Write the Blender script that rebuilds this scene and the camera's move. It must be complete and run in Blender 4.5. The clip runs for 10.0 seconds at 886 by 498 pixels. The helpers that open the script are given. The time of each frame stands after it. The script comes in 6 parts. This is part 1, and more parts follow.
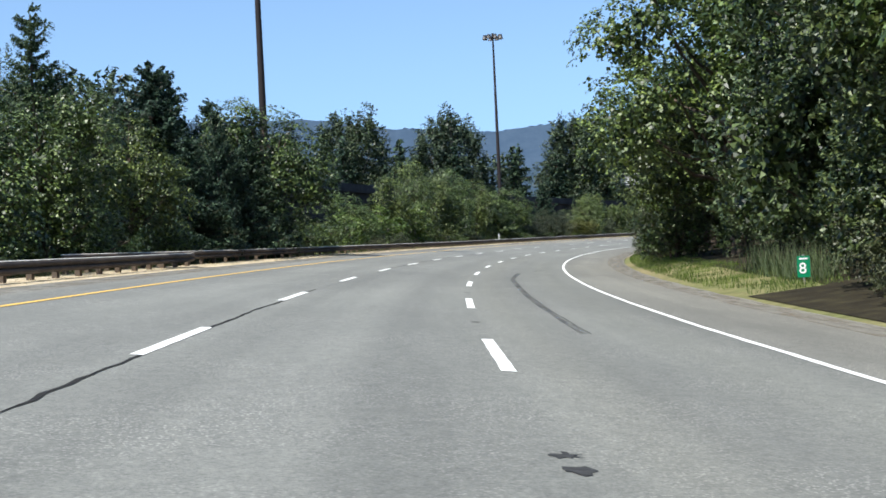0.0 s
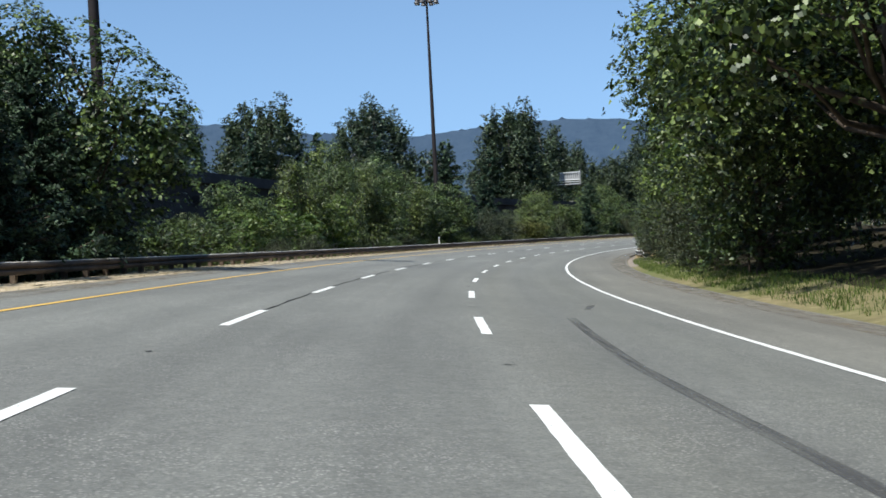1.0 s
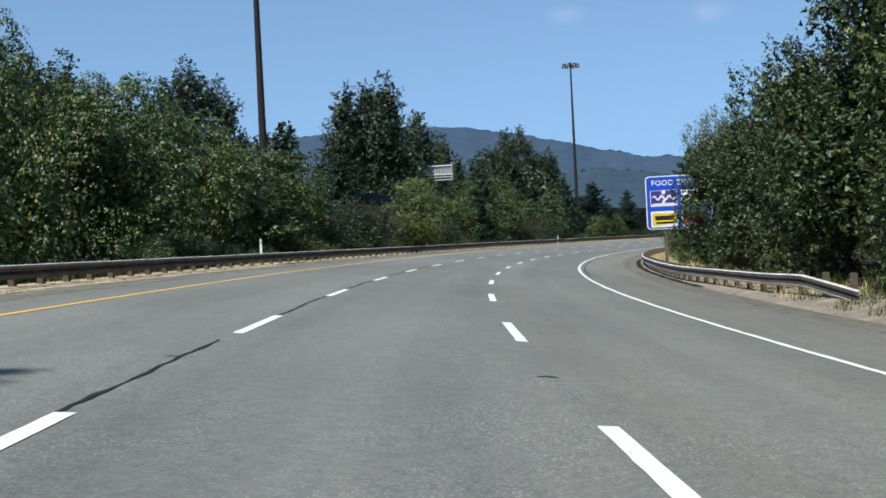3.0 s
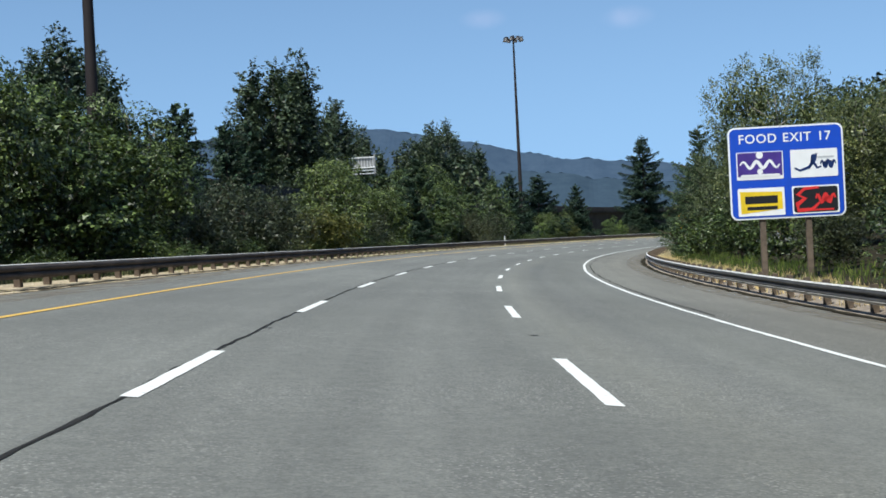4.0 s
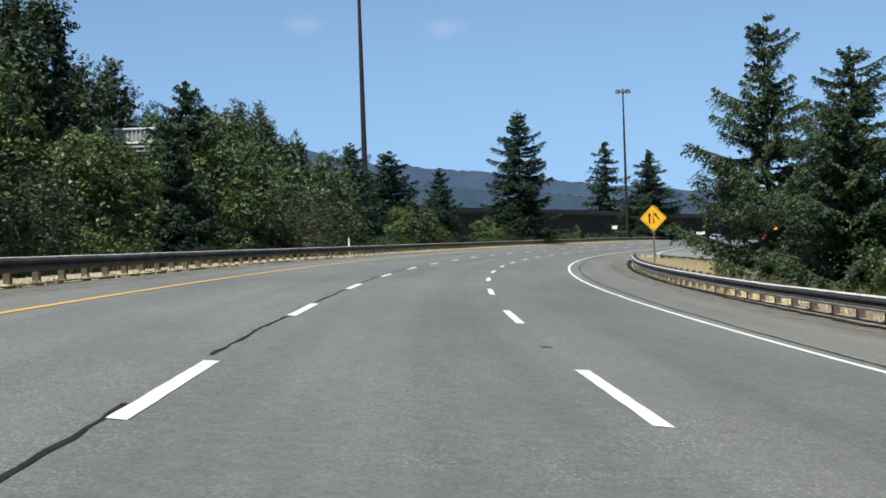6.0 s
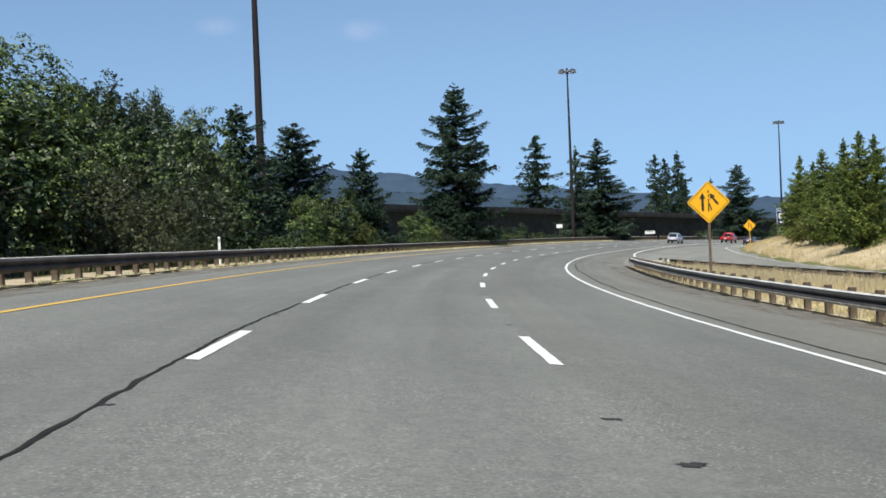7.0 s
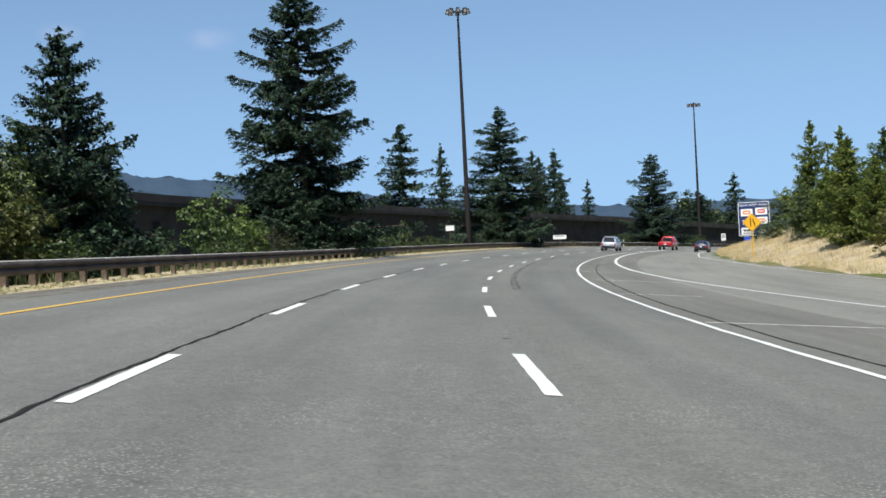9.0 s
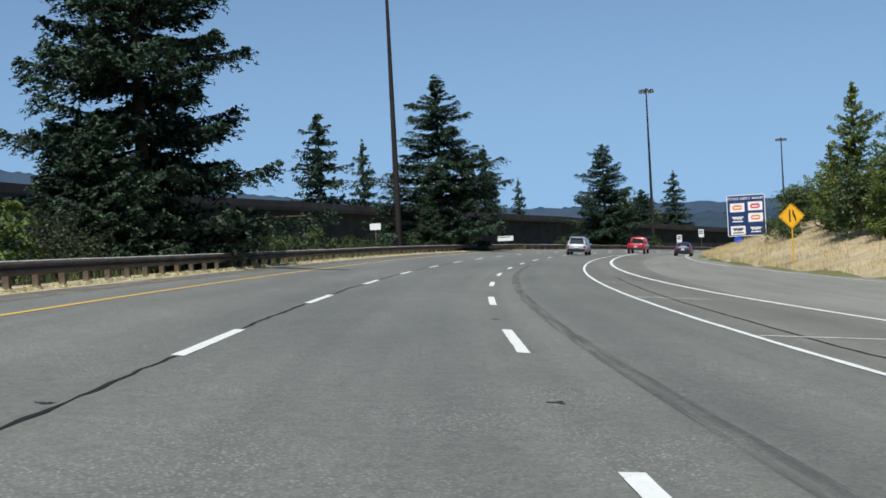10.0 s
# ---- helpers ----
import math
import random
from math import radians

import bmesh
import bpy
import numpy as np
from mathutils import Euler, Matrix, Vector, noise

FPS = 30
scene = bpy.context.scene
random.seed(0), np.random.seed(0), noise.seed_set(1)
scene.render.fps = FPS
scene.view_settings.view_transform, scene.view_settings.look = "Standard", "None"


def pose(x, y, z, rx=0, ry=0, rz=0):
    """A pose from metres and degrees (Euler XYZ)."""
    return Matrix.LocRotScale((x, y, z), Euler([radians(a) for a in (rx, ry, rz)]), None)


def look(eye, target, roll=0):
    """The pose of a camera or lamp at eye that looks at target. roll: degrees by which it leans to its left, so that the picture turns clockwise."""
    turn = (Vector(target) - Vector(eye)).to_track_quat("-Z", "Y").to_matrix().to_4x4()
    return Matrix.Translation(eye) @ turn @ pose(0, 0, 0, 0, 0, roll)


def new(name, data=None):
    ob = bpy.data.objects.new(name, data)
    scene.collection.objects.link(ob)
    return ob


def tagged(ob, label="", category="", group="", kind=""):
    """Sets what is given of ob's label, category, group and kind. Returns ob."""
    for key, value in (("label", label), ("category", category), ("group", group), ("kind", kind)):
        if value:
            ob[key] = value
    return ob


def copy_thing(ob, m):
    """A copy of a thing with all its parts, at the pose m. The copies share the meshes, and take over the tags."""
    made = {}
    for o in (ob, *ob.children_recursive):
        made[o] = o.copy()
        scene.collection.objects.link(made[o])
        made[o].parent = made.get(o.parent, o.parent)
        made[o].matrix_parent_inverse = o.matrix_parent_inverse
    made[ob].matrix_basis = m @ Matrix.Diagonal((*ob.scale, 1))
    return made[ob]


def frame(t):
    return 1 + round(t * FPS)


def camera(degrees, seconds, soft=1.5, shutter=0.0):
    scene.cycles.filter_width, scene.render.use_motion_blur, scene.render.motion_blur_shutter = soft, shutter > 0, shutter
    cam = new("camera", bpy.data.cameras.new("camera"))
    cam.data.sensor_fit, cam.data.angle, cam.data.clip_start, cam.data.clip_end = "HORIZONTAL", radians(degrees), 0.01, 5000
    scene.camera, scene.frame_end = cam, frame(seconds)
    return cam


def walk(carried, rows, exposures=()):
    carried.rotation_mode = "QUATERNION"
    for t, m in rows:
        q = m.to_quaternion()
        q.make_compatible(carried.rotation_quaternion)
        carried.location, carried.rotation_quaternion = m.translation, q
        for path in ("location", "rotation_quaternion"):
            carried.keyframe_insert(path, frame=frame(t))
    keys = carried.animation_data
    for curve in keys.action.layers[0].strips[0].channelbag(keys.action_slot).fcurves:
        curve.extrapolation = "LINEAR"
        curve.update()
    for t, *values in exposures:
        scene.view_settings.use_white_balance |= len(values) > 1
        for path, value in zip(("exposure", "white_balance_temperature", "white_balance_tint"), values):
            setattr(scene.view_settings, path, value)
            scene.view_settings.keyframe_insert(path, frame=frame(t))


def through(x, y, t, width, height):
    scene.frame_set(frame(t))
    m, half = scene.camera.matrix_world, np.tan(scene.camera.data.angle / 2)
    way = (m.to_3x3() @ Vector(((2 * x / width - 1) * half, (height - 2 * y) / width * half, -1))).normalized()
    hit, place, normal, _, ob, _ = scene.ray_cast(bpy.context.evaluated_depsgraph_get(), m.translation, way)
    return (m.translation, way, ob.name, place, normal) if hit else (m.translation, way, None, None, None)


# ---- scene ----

# The road is a banked circular curve: s metres along it, lat metres to the right of the base line.
R, BANK, EYE = 498.0, 0.083, 1.19


def drop(s):
    """The gentle fall of the road beyond the bend."""
    return -min(4.2, max(0.0, s - 400.0) ** 2 / 10600.0) * min(1.0, max(0.0, (2000.0 - s) / 1000.0))


def road(s, lat, z=0.0):
    a = s / R
    return Vector((R - (R - lat) * math.cos(a), (R - lat) * math.sin(a), z - BANK * lat + drop(s)))


cam = camera(37.6, 10.0, 1.65)
ROWS = [  # seconds, metres along the road, to the right, yaw clockwise, pitch, roll
    (0.0, -0.01, 0.36, 2.63, -0.28, 2.73),
    (0.5, 15.35, 0.36, 4.36, -0.23, 2.90),
    (1.0, 31.22, 0.345, 6.11, -0.20, 3.02),
    (1.5, 46.47, 0.245, 7.62, -0.22, 3.10),
    (2.0, 61.97, 0.17, 9.26, -0.15, 3.08),
    (2.5, 77.59, 0.08, 11.15, -0.14, 2.78),
    (4.0, 124.79, -0.2, 16.54, -0.20, 2.84),
    (4.5, 140.04, -0.33, 18.43, -0.20, 2.34),
    (5.0, 155.89, -0.355, 20.29, -0.16, 2.25),
    (5.5, 171.25, -0.525, 22.62, -0.31, 2.11),
    (6.8, 212.54, -0.41, 27.46, -0.12, 2.18),
    (7.0, 218.98, -0.34, 28.26, -0.24, 2.35),
    (7.5, 235.06, -0.10, 30.25, -0.22, 2.85),
    (8.0, 251.09, 0.14, 31.57, -0.26, 2.89),
    (8.5, 266.95, 0.25, 33.05, -0.19, 2.87),
    (9.0, 283.03, 0.20, 34.75, -0.10, 2.85),
    (9.5, 299.37, 0.18, 36.51, -0.18, 2.86),
    (10.0, 315.46, 0.21, 38.20, -0.12, 2.98),
]
walk(cam, [(t, pose(*road(s, lat, EYE), 90 + pitch, roll, -yaw)) for t, s, lat, yaw, pitch, roll in ROWS],
     exposures=[(0.0, 0.8, 6480, 7), (0.5, 0.65, 6420, 6), (1.0, 0.42, 6400, 6), (1.5, 0.35, 6380, 6), (2.0, 0.26, 6360, 6), (2.5, 0.24, 6360, 5), (4.0, 0.26, 6380, 4), (5.5, 0.26, 6460, 5), (7.0, 0.24, 6680, 6), (9.0, 0.22, 6680, 6), (9.5, 0.13, 6620, 6), (10.0, -0.04, 6540, 5)])

# ---- world, sun, exposure ----
SUN_AZ, SUN_EL = 228.0, 58.0
world = bpy.data.worlds.new("world")
scene.world = world
world.use_nodes = True
sky = world.node_tree.nodes.new("ShaderNodeTexSky")
sky.sky_type = "NISHITA"
sky.sun_disc = False
sky.sun_elevation, sky.sun_rotation = radians(SUN_EL), radians(SUN_AZ)
sky.altitude = 3000
sky.air_density, sky.dust_density, sky.ozone_density = 1.0, 0.3, 2.1
# clear dry air: no bright band along the horizon
nodes, links = world.node_tree.nodes, world.node_tree.links
way, apart, whole = nodes.new("ShaderNodeTexCoord"), nodes.new("ShaderNodeSeparateXYZ"), nodes.new("ShaderNodeCombineXYZ")
links.new(way.outputs["Generated"], apart.inputs[0])
square, lifted, root = nodes.new("ShaderNodeMath"), nodes.new("ShaderNodeMath"), nodes.new("ShaderNodeMath")
square.operation, lifted.operation, root.operation = "MULTIPLY", "ADD", "SQRT"
links.new(apart.outputs[2], square.inputs[0])
links.new(apart.outputs[2], square.inputs[1])
links.new(square.outputs[0], lifted.inputs[0])
lifted.inputs[1].default_value = 0.028
links.new(lifted.outputs[0], root.inputs[0])
links.new(apart.outputs[0], whole.inputs[0])
links.new(apart.outputs[1], whole.inputs[1])
links.new(root.outputs[0], whole.inputs[2])
links.new(whole.outputs[0], sky.inputs[0])
# two thin wisps of cloud low in the sky
pure = nodes.new("ShaderNodeMix")
pure.data_type, pure.blend_type = "RGBA", "MULTIPLY"
pure.inputs[0].default_value, pure.inputs[7].default_value = 1.0, (1.1, 1.12, 1.075, 1)
links.new(sky.outputs[0], pure.inputs[6])
tone = pure.outputs[2]
wisp = nodes.new("ShaderNodeTexNoise")
wisp.inputs["Scale"].default_value, wisp.inputs["Detail"].default_value = 55.0, 5.0
links.new(way.outputs["Generated"], wisp.inputs["Vector"])
for az, el, half in ((18.8, 9.72, 0.021), (25.1, 9.42, 0.024)):
    az, el = radians(az), radians(el)
    off, wide, size, fade, soft, veil = nodes.new("ShaderNodeVectorMath"), nodes.new("ShaderNodeVectorMath"), nodes.new("ShaderNodeVectorMath"), nodes.new("ShaderNodeMapRange"), nodes.new("ShaderNodeMath"), nodes.new("ShaderNodeMix")
    off.operation, wide.operation, size.operation, soft.operation = "SUBTRACT", "MULTIPLY", "LENGTH", "MULTIPLY"
    off.inputs[1].default_value = (math.sin(az) * math.cos(el), math.cos(az) * math.cos(el), math.sin(el))
    wide.inputs[1].default_value = (1.0, 1.0, 2.2)
    links.new(way.outputs["Generated"], off.inputs[0])
    links.new(off.outputs[0], wide.inputs[0])
    links.new(wide.outputs[0], size.inputs[0])
    fade.interpolation_type = "SMOOTHSTEP"
    for k, v in enumerate((half, half * 0.1, 0.0, 1.0)):
        fade.inputs[k + 1].default_value = v
    links.new(size.outputs["Value"], fade.inputs[0])
    links.new(fade.outputs[0], soft.inputs[0])
    links.new(wisp.outputs["Fac"], soft.inputs[1])
    veil.data_type, veil.blend_type = "RGBA", "ADD"
    veil.inputs[7].default_value = (1.0, 0.62, 0.52, 1)
    links.new(soft.outputs[0], veil.inputs[0])
    links.new(tone, veil.inputs[6])
    tone = veil.outputs[2]
links.new(tone, nodes["Background"].inputs[0])
world.node_tree.nodes["Background"].inputs[1].default_value = 0.129
lamp = bpy.data.lights.new("sun", "SUN")
lamp.energy, lamp.angle, lamp.color = 4.95, radians(0.6), (1.0, 0.965, 0.905)
sun = new("sun", lamp)
a, e = radians(SUN_AZ), radians(SUN_EL)
sun.matrix_world = look((math.sin(a) * math.cos(e) * 100, math.cos(a) * math.cos(e) * 100, math.sin(e) * 100), (0, 0, 0))

# ---- materials ----


def material(name, rough=0.8, metal=0.0, spec=0.3):
    m = bpy.data.materials.new(name)
    m.use_nodes = True
    b = m.node_tree.nodes["Principled BSDF"]
    b.inputs["Roughness"].default_value = rough
    b.inputs["Metallic"].default_value = metal
    b.inputs["Specular IOR Level"].default_value = spec
    return m, m.node_tree, b


def node(nt, kind, **values):
    n = nt.nodes.new(kind)
    for k, v in values.items():
        n.inputs[k.replace("_", " ")].default_value = v
    return n


def ramp(nt, source, stops):
    r = nt.nodes.new("ShaderNodeValToRGB")
    while len(r.color_ramp.elements) < len(stops):
        r.color_ramp.elements.new(0.5)
    for el, (p, c) in zip(r.color_ramp.elements, stops):
        el.position, el.color = p, (*c, 1)
    nt.links.new(source, r.inputs[0])
    return r


def coords(nt, which="Object", scale=(1, 1, 1)):
    tc = nt.nodes.new("ShaderNodeTexCoord")
    mp = nt.nodes.new("ShaderNodeMapping")
    mp.inputs["Scale"].default_value = scale
    nt.links.new(tc.outputs[which], mp.inputs[0])
    return mp.outputs[0]


def noise_node(nt, vec, scale, detail=4.0, rough=0.6):
    n = nt.nodes.new("ShaderNodeTexNoise")
    n.inputs["Scale"].default_value, n.inputs["Detail"].default_value, n.inputs["Roughness"].default_value = scale, detail, rough
    if vec is not None:
        nt.links.new(vec, n.inputs["Vector"])
    return n.outputs["Fac"]


def mixed(nt, kind, f, a, b):
    m = nt.nodes.new("ShaderNodeMix")
    m.data_type, m.blend_type = "RGBA", kind
    for sock, v in ((m.inputs[0], f), (m.inputs[6], a), (m.inputs[7], b)):
        if isinstance(v, bpy.types.NodeSocket):
            nt.links.new(v, sock)
        elif isinstance(v, tuple):
            sock.default_value = (*v, 1)
        else:
            sock.default_value = v
    return m.outputs[2]


def bump(nt, b, height, strength, distance):
    n = nt.nodes.new("ShaderNodeBump")
    n.inputs["Strength"].default_value, n.inputs["Distance"].default_value = strength, distance
    nt.links.new(height, n.inputs["Height"])
    nt.links.new(n.outputs[0], b.inputs["Normal"])


def plain(name, colour, rough=0.6, metal=0.0, spec=0.4, vary=0.15, scale=3.0, grain=0.0):
    """A surface of one colour with soft stains and fine grain."""
    m, nt, b = material(name, rough, metal, spec)
    v = coords(nt)
    dark = tuple(c * (1 - vary) for c in colour)
    light = tuple(min(1, c * (1 + vary)) for c in colour)
    r = ramp(nt, noise_node(nt, v, scale), [(0.3, dark), (0.7, light)])
    nt.links.new(r.outputs[0], b.inputs["Base Color"])
    if grain:
        bump(nt, b, noise_node(nt, v, scale * 20), grain, 0.02)
    return m


def asphalt(name, dark, light, stripe):
    m, nt, b = material(name, 0.85, 0.0, 0.25)
    uv = coords(nt, "UV")
    long = coords(nt, "UV", (0.012, 0.9, 1))
    wide = ramp(nt, noise_node(nt, long, 1.0, 3), [(0.35, dark), (0.65, light)])
    patch = ramp(nt, noise_node(nt, coords(nt, "UV", (0.05, 0.25, 1)), 1.0, 5), [(0.3, (0.8, 0.8, 0.8)), (0.7, (1.12, 1.12, 1.1))])
    c = mixed(nt, "MULTIPLY", 1.0, wide.outputs[0], patch.outputs[0])
    grit = ramp(nt, noise_node(nt, uv, 22.0, 4, 0.9), [(0.3, (0.62, 0.62, 0.62)), (0.5, (0.99, 0.99, 0.99)), (0.72, (1.38, 1.38, 1.35))])
    c = mixed(nt, "MULTIPLY", 1.0, c, grit.outputs[0])
    mott = ramp(nt, noise_node(nt, uv, 5.0, 6, 0.7), [(0.3, (0.8, 0.8, 0.81)), (0.7, (1.13, 1.13, 1.12))])
    c = mixed(nt, "MULTIPLY", 1.0, c, mott.outputs[0])
    vor = nt.nodes.new("ShaderNodeTexVoronoi")
    vor.inputs["Scale"].default_value = 27.0
    nt.links.new(uv, vor.inputs["Vector"])
    where = mixed(nt, "MULTIPLY", 1.0, ramp(nt, vor.outputs["Distance"], [(0.2, (1, 1, 1)), (0.34, (0, 0, 0))]).outputs[0],
                  ramp(nt, noise_node(nt, coords(nt, "UV", (0.35, 0.5, 1)), 1.0, 4, 0.7), [(0.42, (0.08, 0.08, 0.08)), (0.62, (0.7, 0.7, 0.7))]).outputs[0])
    c = mixed(nt, "MIX", where, c, (0.4, 0.39, 0.365))
    if stripe:
        # darker wheel paths polished into the right-hand lane
        sep = nt.nodes.new("ShaderNodeSeparateXYZ")
        nt.links.new(uv, sep.inputs[0])
        lanes = ramp(nt, map_range(nt, sep.outputs[1], -8.2, 8.7), [
            (0.0, (1.0, 0.97, 0.93)), (0.12, (1.0, 1.0, 1.0)), (0.3, (0.98, 0.98, 0.98)), (0.38, (0.9, 0.9, 0.9)), (0.45, (0.95, 0.95, 0.95)), (0.51, (0.91, 0.91, 0.91)), (0.56, (0.97, 0.97, 0.96)), (0.6, (0.98, 0.97, 0.94)),
            (0.65, (0.88, 0.88, 0.88)), (0.72, (0.94, 0.94, 0.92)), (0.78, (0.9, 0.9, 0.9)), (0.8, (0.98, 0.95, 0.91)), (1.0, (1.0, 0.95, 0.9))])
        c = mixed(nt, "MULTIPLY", 1.0, c, lanes.outputs[0])
    nt.links.new(c, b.inputs["Base Color"])
    bump(nt, b, noise_node(nt, uv, 60.0, 3), 0.35, 0.01)
    return m


def map_range(nt, source, lo, hi):
    n = nt.nodes.new("ShaderNodeMapRange")
    n.inputs[1].default_value, n.inputs[2].default_value = lo, hi
    nt.links.new(source, n.inputs[0])
    return n.outputs[0]


def worn_paint(name, colour, under, wear):
    m, nt, b = material(name, 0.6, 0.0, 0.3)
    v = coords(nt, "Object", (1, 1, 1))
    f = ramp(nt, noise_node(nt, v, 9.0, 6, 0.75), [(wear - 0.04, (0, 0, 0)), (wear + 0.05, (1, 1, 1))])
    tone = ramp(nt, noise_node(nt, v, 2.0, 4), [(0.3, tuple(x * 0.85 for x in colour)), (0.7, colour)])
    nt.links.new(mixed(nt, "MIX", f.outputs[0], under, tone.outputs[0]), b.inputs["Base Color"])
    return m


def stain(name, colour, lo, hi, scale):
    """A dark film on the road that lets the surface through where it has worn off."""
    m, nt, b = material(name, 0.8)
    b.inputs["Base Color"].default_value = (*colour, 1)
    f = ramp(nt, noise_node(nt, coords(nt, "UV", scale), 1.0, 5, 0.7), [(lo, (0, 0, 0)), (hi, (1, 1, 1))])
    nt.links.new(f.outputs[0], b.inputs["Alpha"])
    return m


def foliage(name, dark, mid, light, shine=0.3, through=0.25, rough=0.5):
    m, nt, b = material(name, rough, 0.0, shine)
    geo = nt.nodes.new("ShaderNodeNewGeometry")
    info = nt.nodes.new("ShaderNodeObjectInfo")
    r = ramp(nt, geo.outputs["Random Per Island"], [(0.0, dark), (0.5, mid), (1.0, light)])
    tint = ramp(nt, info.outputs["Random"], [(0.0, (0.8, 0.86, 0.9)), (0.5, (1, 1, 1)), (1.0, (1.2, 1.1, 0.9))])
    c = mixed(nt, "MULTIPLY", 1.0, r.outputs[0], tint.outputs[0])
    c = mixed(nt, "MULTIPLY", 1.0, c, ramp(nt, noise_node(nt, coords(nt), 0.5, 3), [(0.35, (0.72, 0.76, 0.8)), (0.65, (1.2, 1.16, 1.0))]).outputs[0])
    nt.links.new(c, b.inputs["Base Color"])
    t = nt.nodes.new("ShaderNodeBsdfTranslucent")
    nt.links.new(mixed(nt, "MULTIPLY", 1.0, c, (1.05, 1.2, 0.6)), t.inputs[0])
    mx = nt.nodes.new("ShaderNodeMixShader")
    mx.inputs[0].default_value = through
    nt.links.new(b.outputs[0], mx.inputs[1])
    nt.links.new(t.outputs[0], mx.inputs[2])
    nt.links.new(mx.outputs[0], nt.nodes["Material Output"].inputs[0])
    return m


M_ROAD = asphalt("road_asphalt", (0.149, 0.151, 0.142), (0.182, 0.184, 0.172), True)
M_RAMP = asphalt("ramp_asphalt", (0.205, 0.2, 0.18), (0.24, 0.235, 0.213), False)
M_WHITE = worn_paint("white_road_paint", (0.77, 0.77, 0.74), (0.27, 0.27, 0.255), 0.36)
M_YELLOW = worn_paint("yellow_road_paint", (0.7, 0.44, 0.1), (0.3, 0.26, 0.19), 0.33)
M_TAR = plain("crack_sealant", (0.022, 0.021, 0.02), 0.85, 0, 0.12, 0.3, 4)
M_SKID = stain("tyre_rubber", (0.075, 0.075, 0.076), 0.3, 0.85, (0.4, 9, 1))
M_FAINT = stain("faint_tyre_rubber", (0.105, 0.105, 0.104), 0.36, 1.0, (0.4, 9, 1))
M_PATCH = plain("broken_asphalt", (0.035, 0.035, 0.036), 0.9, 0, 0.2, 0.4, 12)
M_STEEL = plain("galvanised_steel", (0.27, 0.25, 0.23), 0.5, 0.25, 0.4, 0.35, 1.2)
M_RUST = plain("weathered_rail_steel", (0.075, 0.06, 0.052), 0.8, 0.05, 0.2, 0.4, 1.0)
M_PALEZINC = plain("worn_zinc_edge", (0.6, 0.58, 0.54), 0.5, 0.1, 0.4, 0.3, 3.0)
M_BEAM = plain("bright_rail_steel", (0.085, 0.078, 0.072), 0.55, 0.4, 0.4, 0.35, 1.2)
M_POST = plain("weathered_wood", (0.13, 0.1, 0.075), 0.85, 0, 0.2, 0.35, 5, 0.4)
M_MAST = plain("weathering_steel", (0.026, 0.02, 0.02), 0.75, 0.2, 0.3, 0.25, 0.6)
M_LUM = plain("luminaire_grey", (0.085, 0.082, 0.085), 0.5, 0.3, 0.4)
# concrete far below its own grey: the viaduct's shaded side is in the colour
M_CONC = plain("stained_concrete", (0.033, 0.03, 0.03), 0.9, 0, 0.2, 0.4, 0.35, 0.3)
M_CONC2 = plain("pale_concrete", (0.32, 0.3, 0.27), 0.9, 0, 0.2, 0.25, 0.5, 0.3)
M_SIGNBACK = plain("aluminium_sheet", (0.55, 0.56, 0.57), 0.5, 0.2, 0.4, 0.1)
M_BARK = plain("bark", (0.085, 0.065, 0.05), 0.95, 0, 0.15, 0.4, 2.5, 0.6)
M_PALEBARK = plain("pale_bark", (0.25, 0.23, 0.2), 0.9, 0, 0.15, 0.35, 2.0, 0.5)
M_MAPLE = foliage("maple_leaves", (0.00984, 0.0198, 0.00495), (0.0416, 0.0724, 0.0185), (0.183, 0.248, 0.0734), 0.5, 0.12, 0.48)
# alder green darkened, shade of the wood put into the leaf colour
M_SHADEALDER = foliage("dark_alder_leaves", (0.00803, 0.0161, 0.00471), (0.0319, 0.0554, 0.0145), (0.131, 0.168, 0.0566), 0.5, 0.1, 0.48)
M_BROOM = foliage("broom_leaves", (0.0216, 0.0301, 0.0133), (0.0389, 0.0504, 0.0228), (0.0756, 0.0873, 0.0427), 0.4, 0.08)
M_ALDER = foliage("alder_leaves", (0.0119, 0.0216, 0.0069), (0.053, 0.0785, 0.0263), (0.246, 0.281, 0.128), 0.55, 0.12, 0.45)
# lit copy of the alder green, sunlight put into its colour
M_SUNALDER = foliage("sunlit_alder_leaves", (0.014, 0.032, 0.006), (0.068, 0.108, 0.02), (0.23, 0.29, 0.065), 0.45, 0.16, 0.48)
# leaf green pulled towards blue-grey, with distance haze put into the colour
M_POPLAR = foliage("poplar_leaves", (0.00873, 0.016, 0.00988), (0.0364, 0.0578, 0.0358), (0.107, 0.151, 0.0909), 0.4, 0.1, 0.5)
M_FIR = foliage("fir_needles", (0.00552, 0.0124, 0.009), (0.0186, 0.0393, 0.0248), (0.0744, 0.124, 0.0755), 0.25, 0.05, 0.6)
M_PALEFIR = foliage("light_fir_needles", (0.00978, 0.0216, 0.0126), (0.0384, 0.0736, 0.0353), (0.104, 0.139, 0.0696), 0.25, 0.07, 0.6)
M_CEDAR = foliage("cedar_sprays", (0.0312, 0.0575, 0.0154), (0.0975, 0.144, 0.036), (0.257, 0.288, 0.091), 0.2, 0.2, 0.6)
M_SHRUB = foliage("shrub_leaves", (0.00805, 0.0162, 0.00405), (0.0449, 0.0729, 0.0168), (0.155, 0.209, 0.0619), 0.5, 0.14, 0.48)
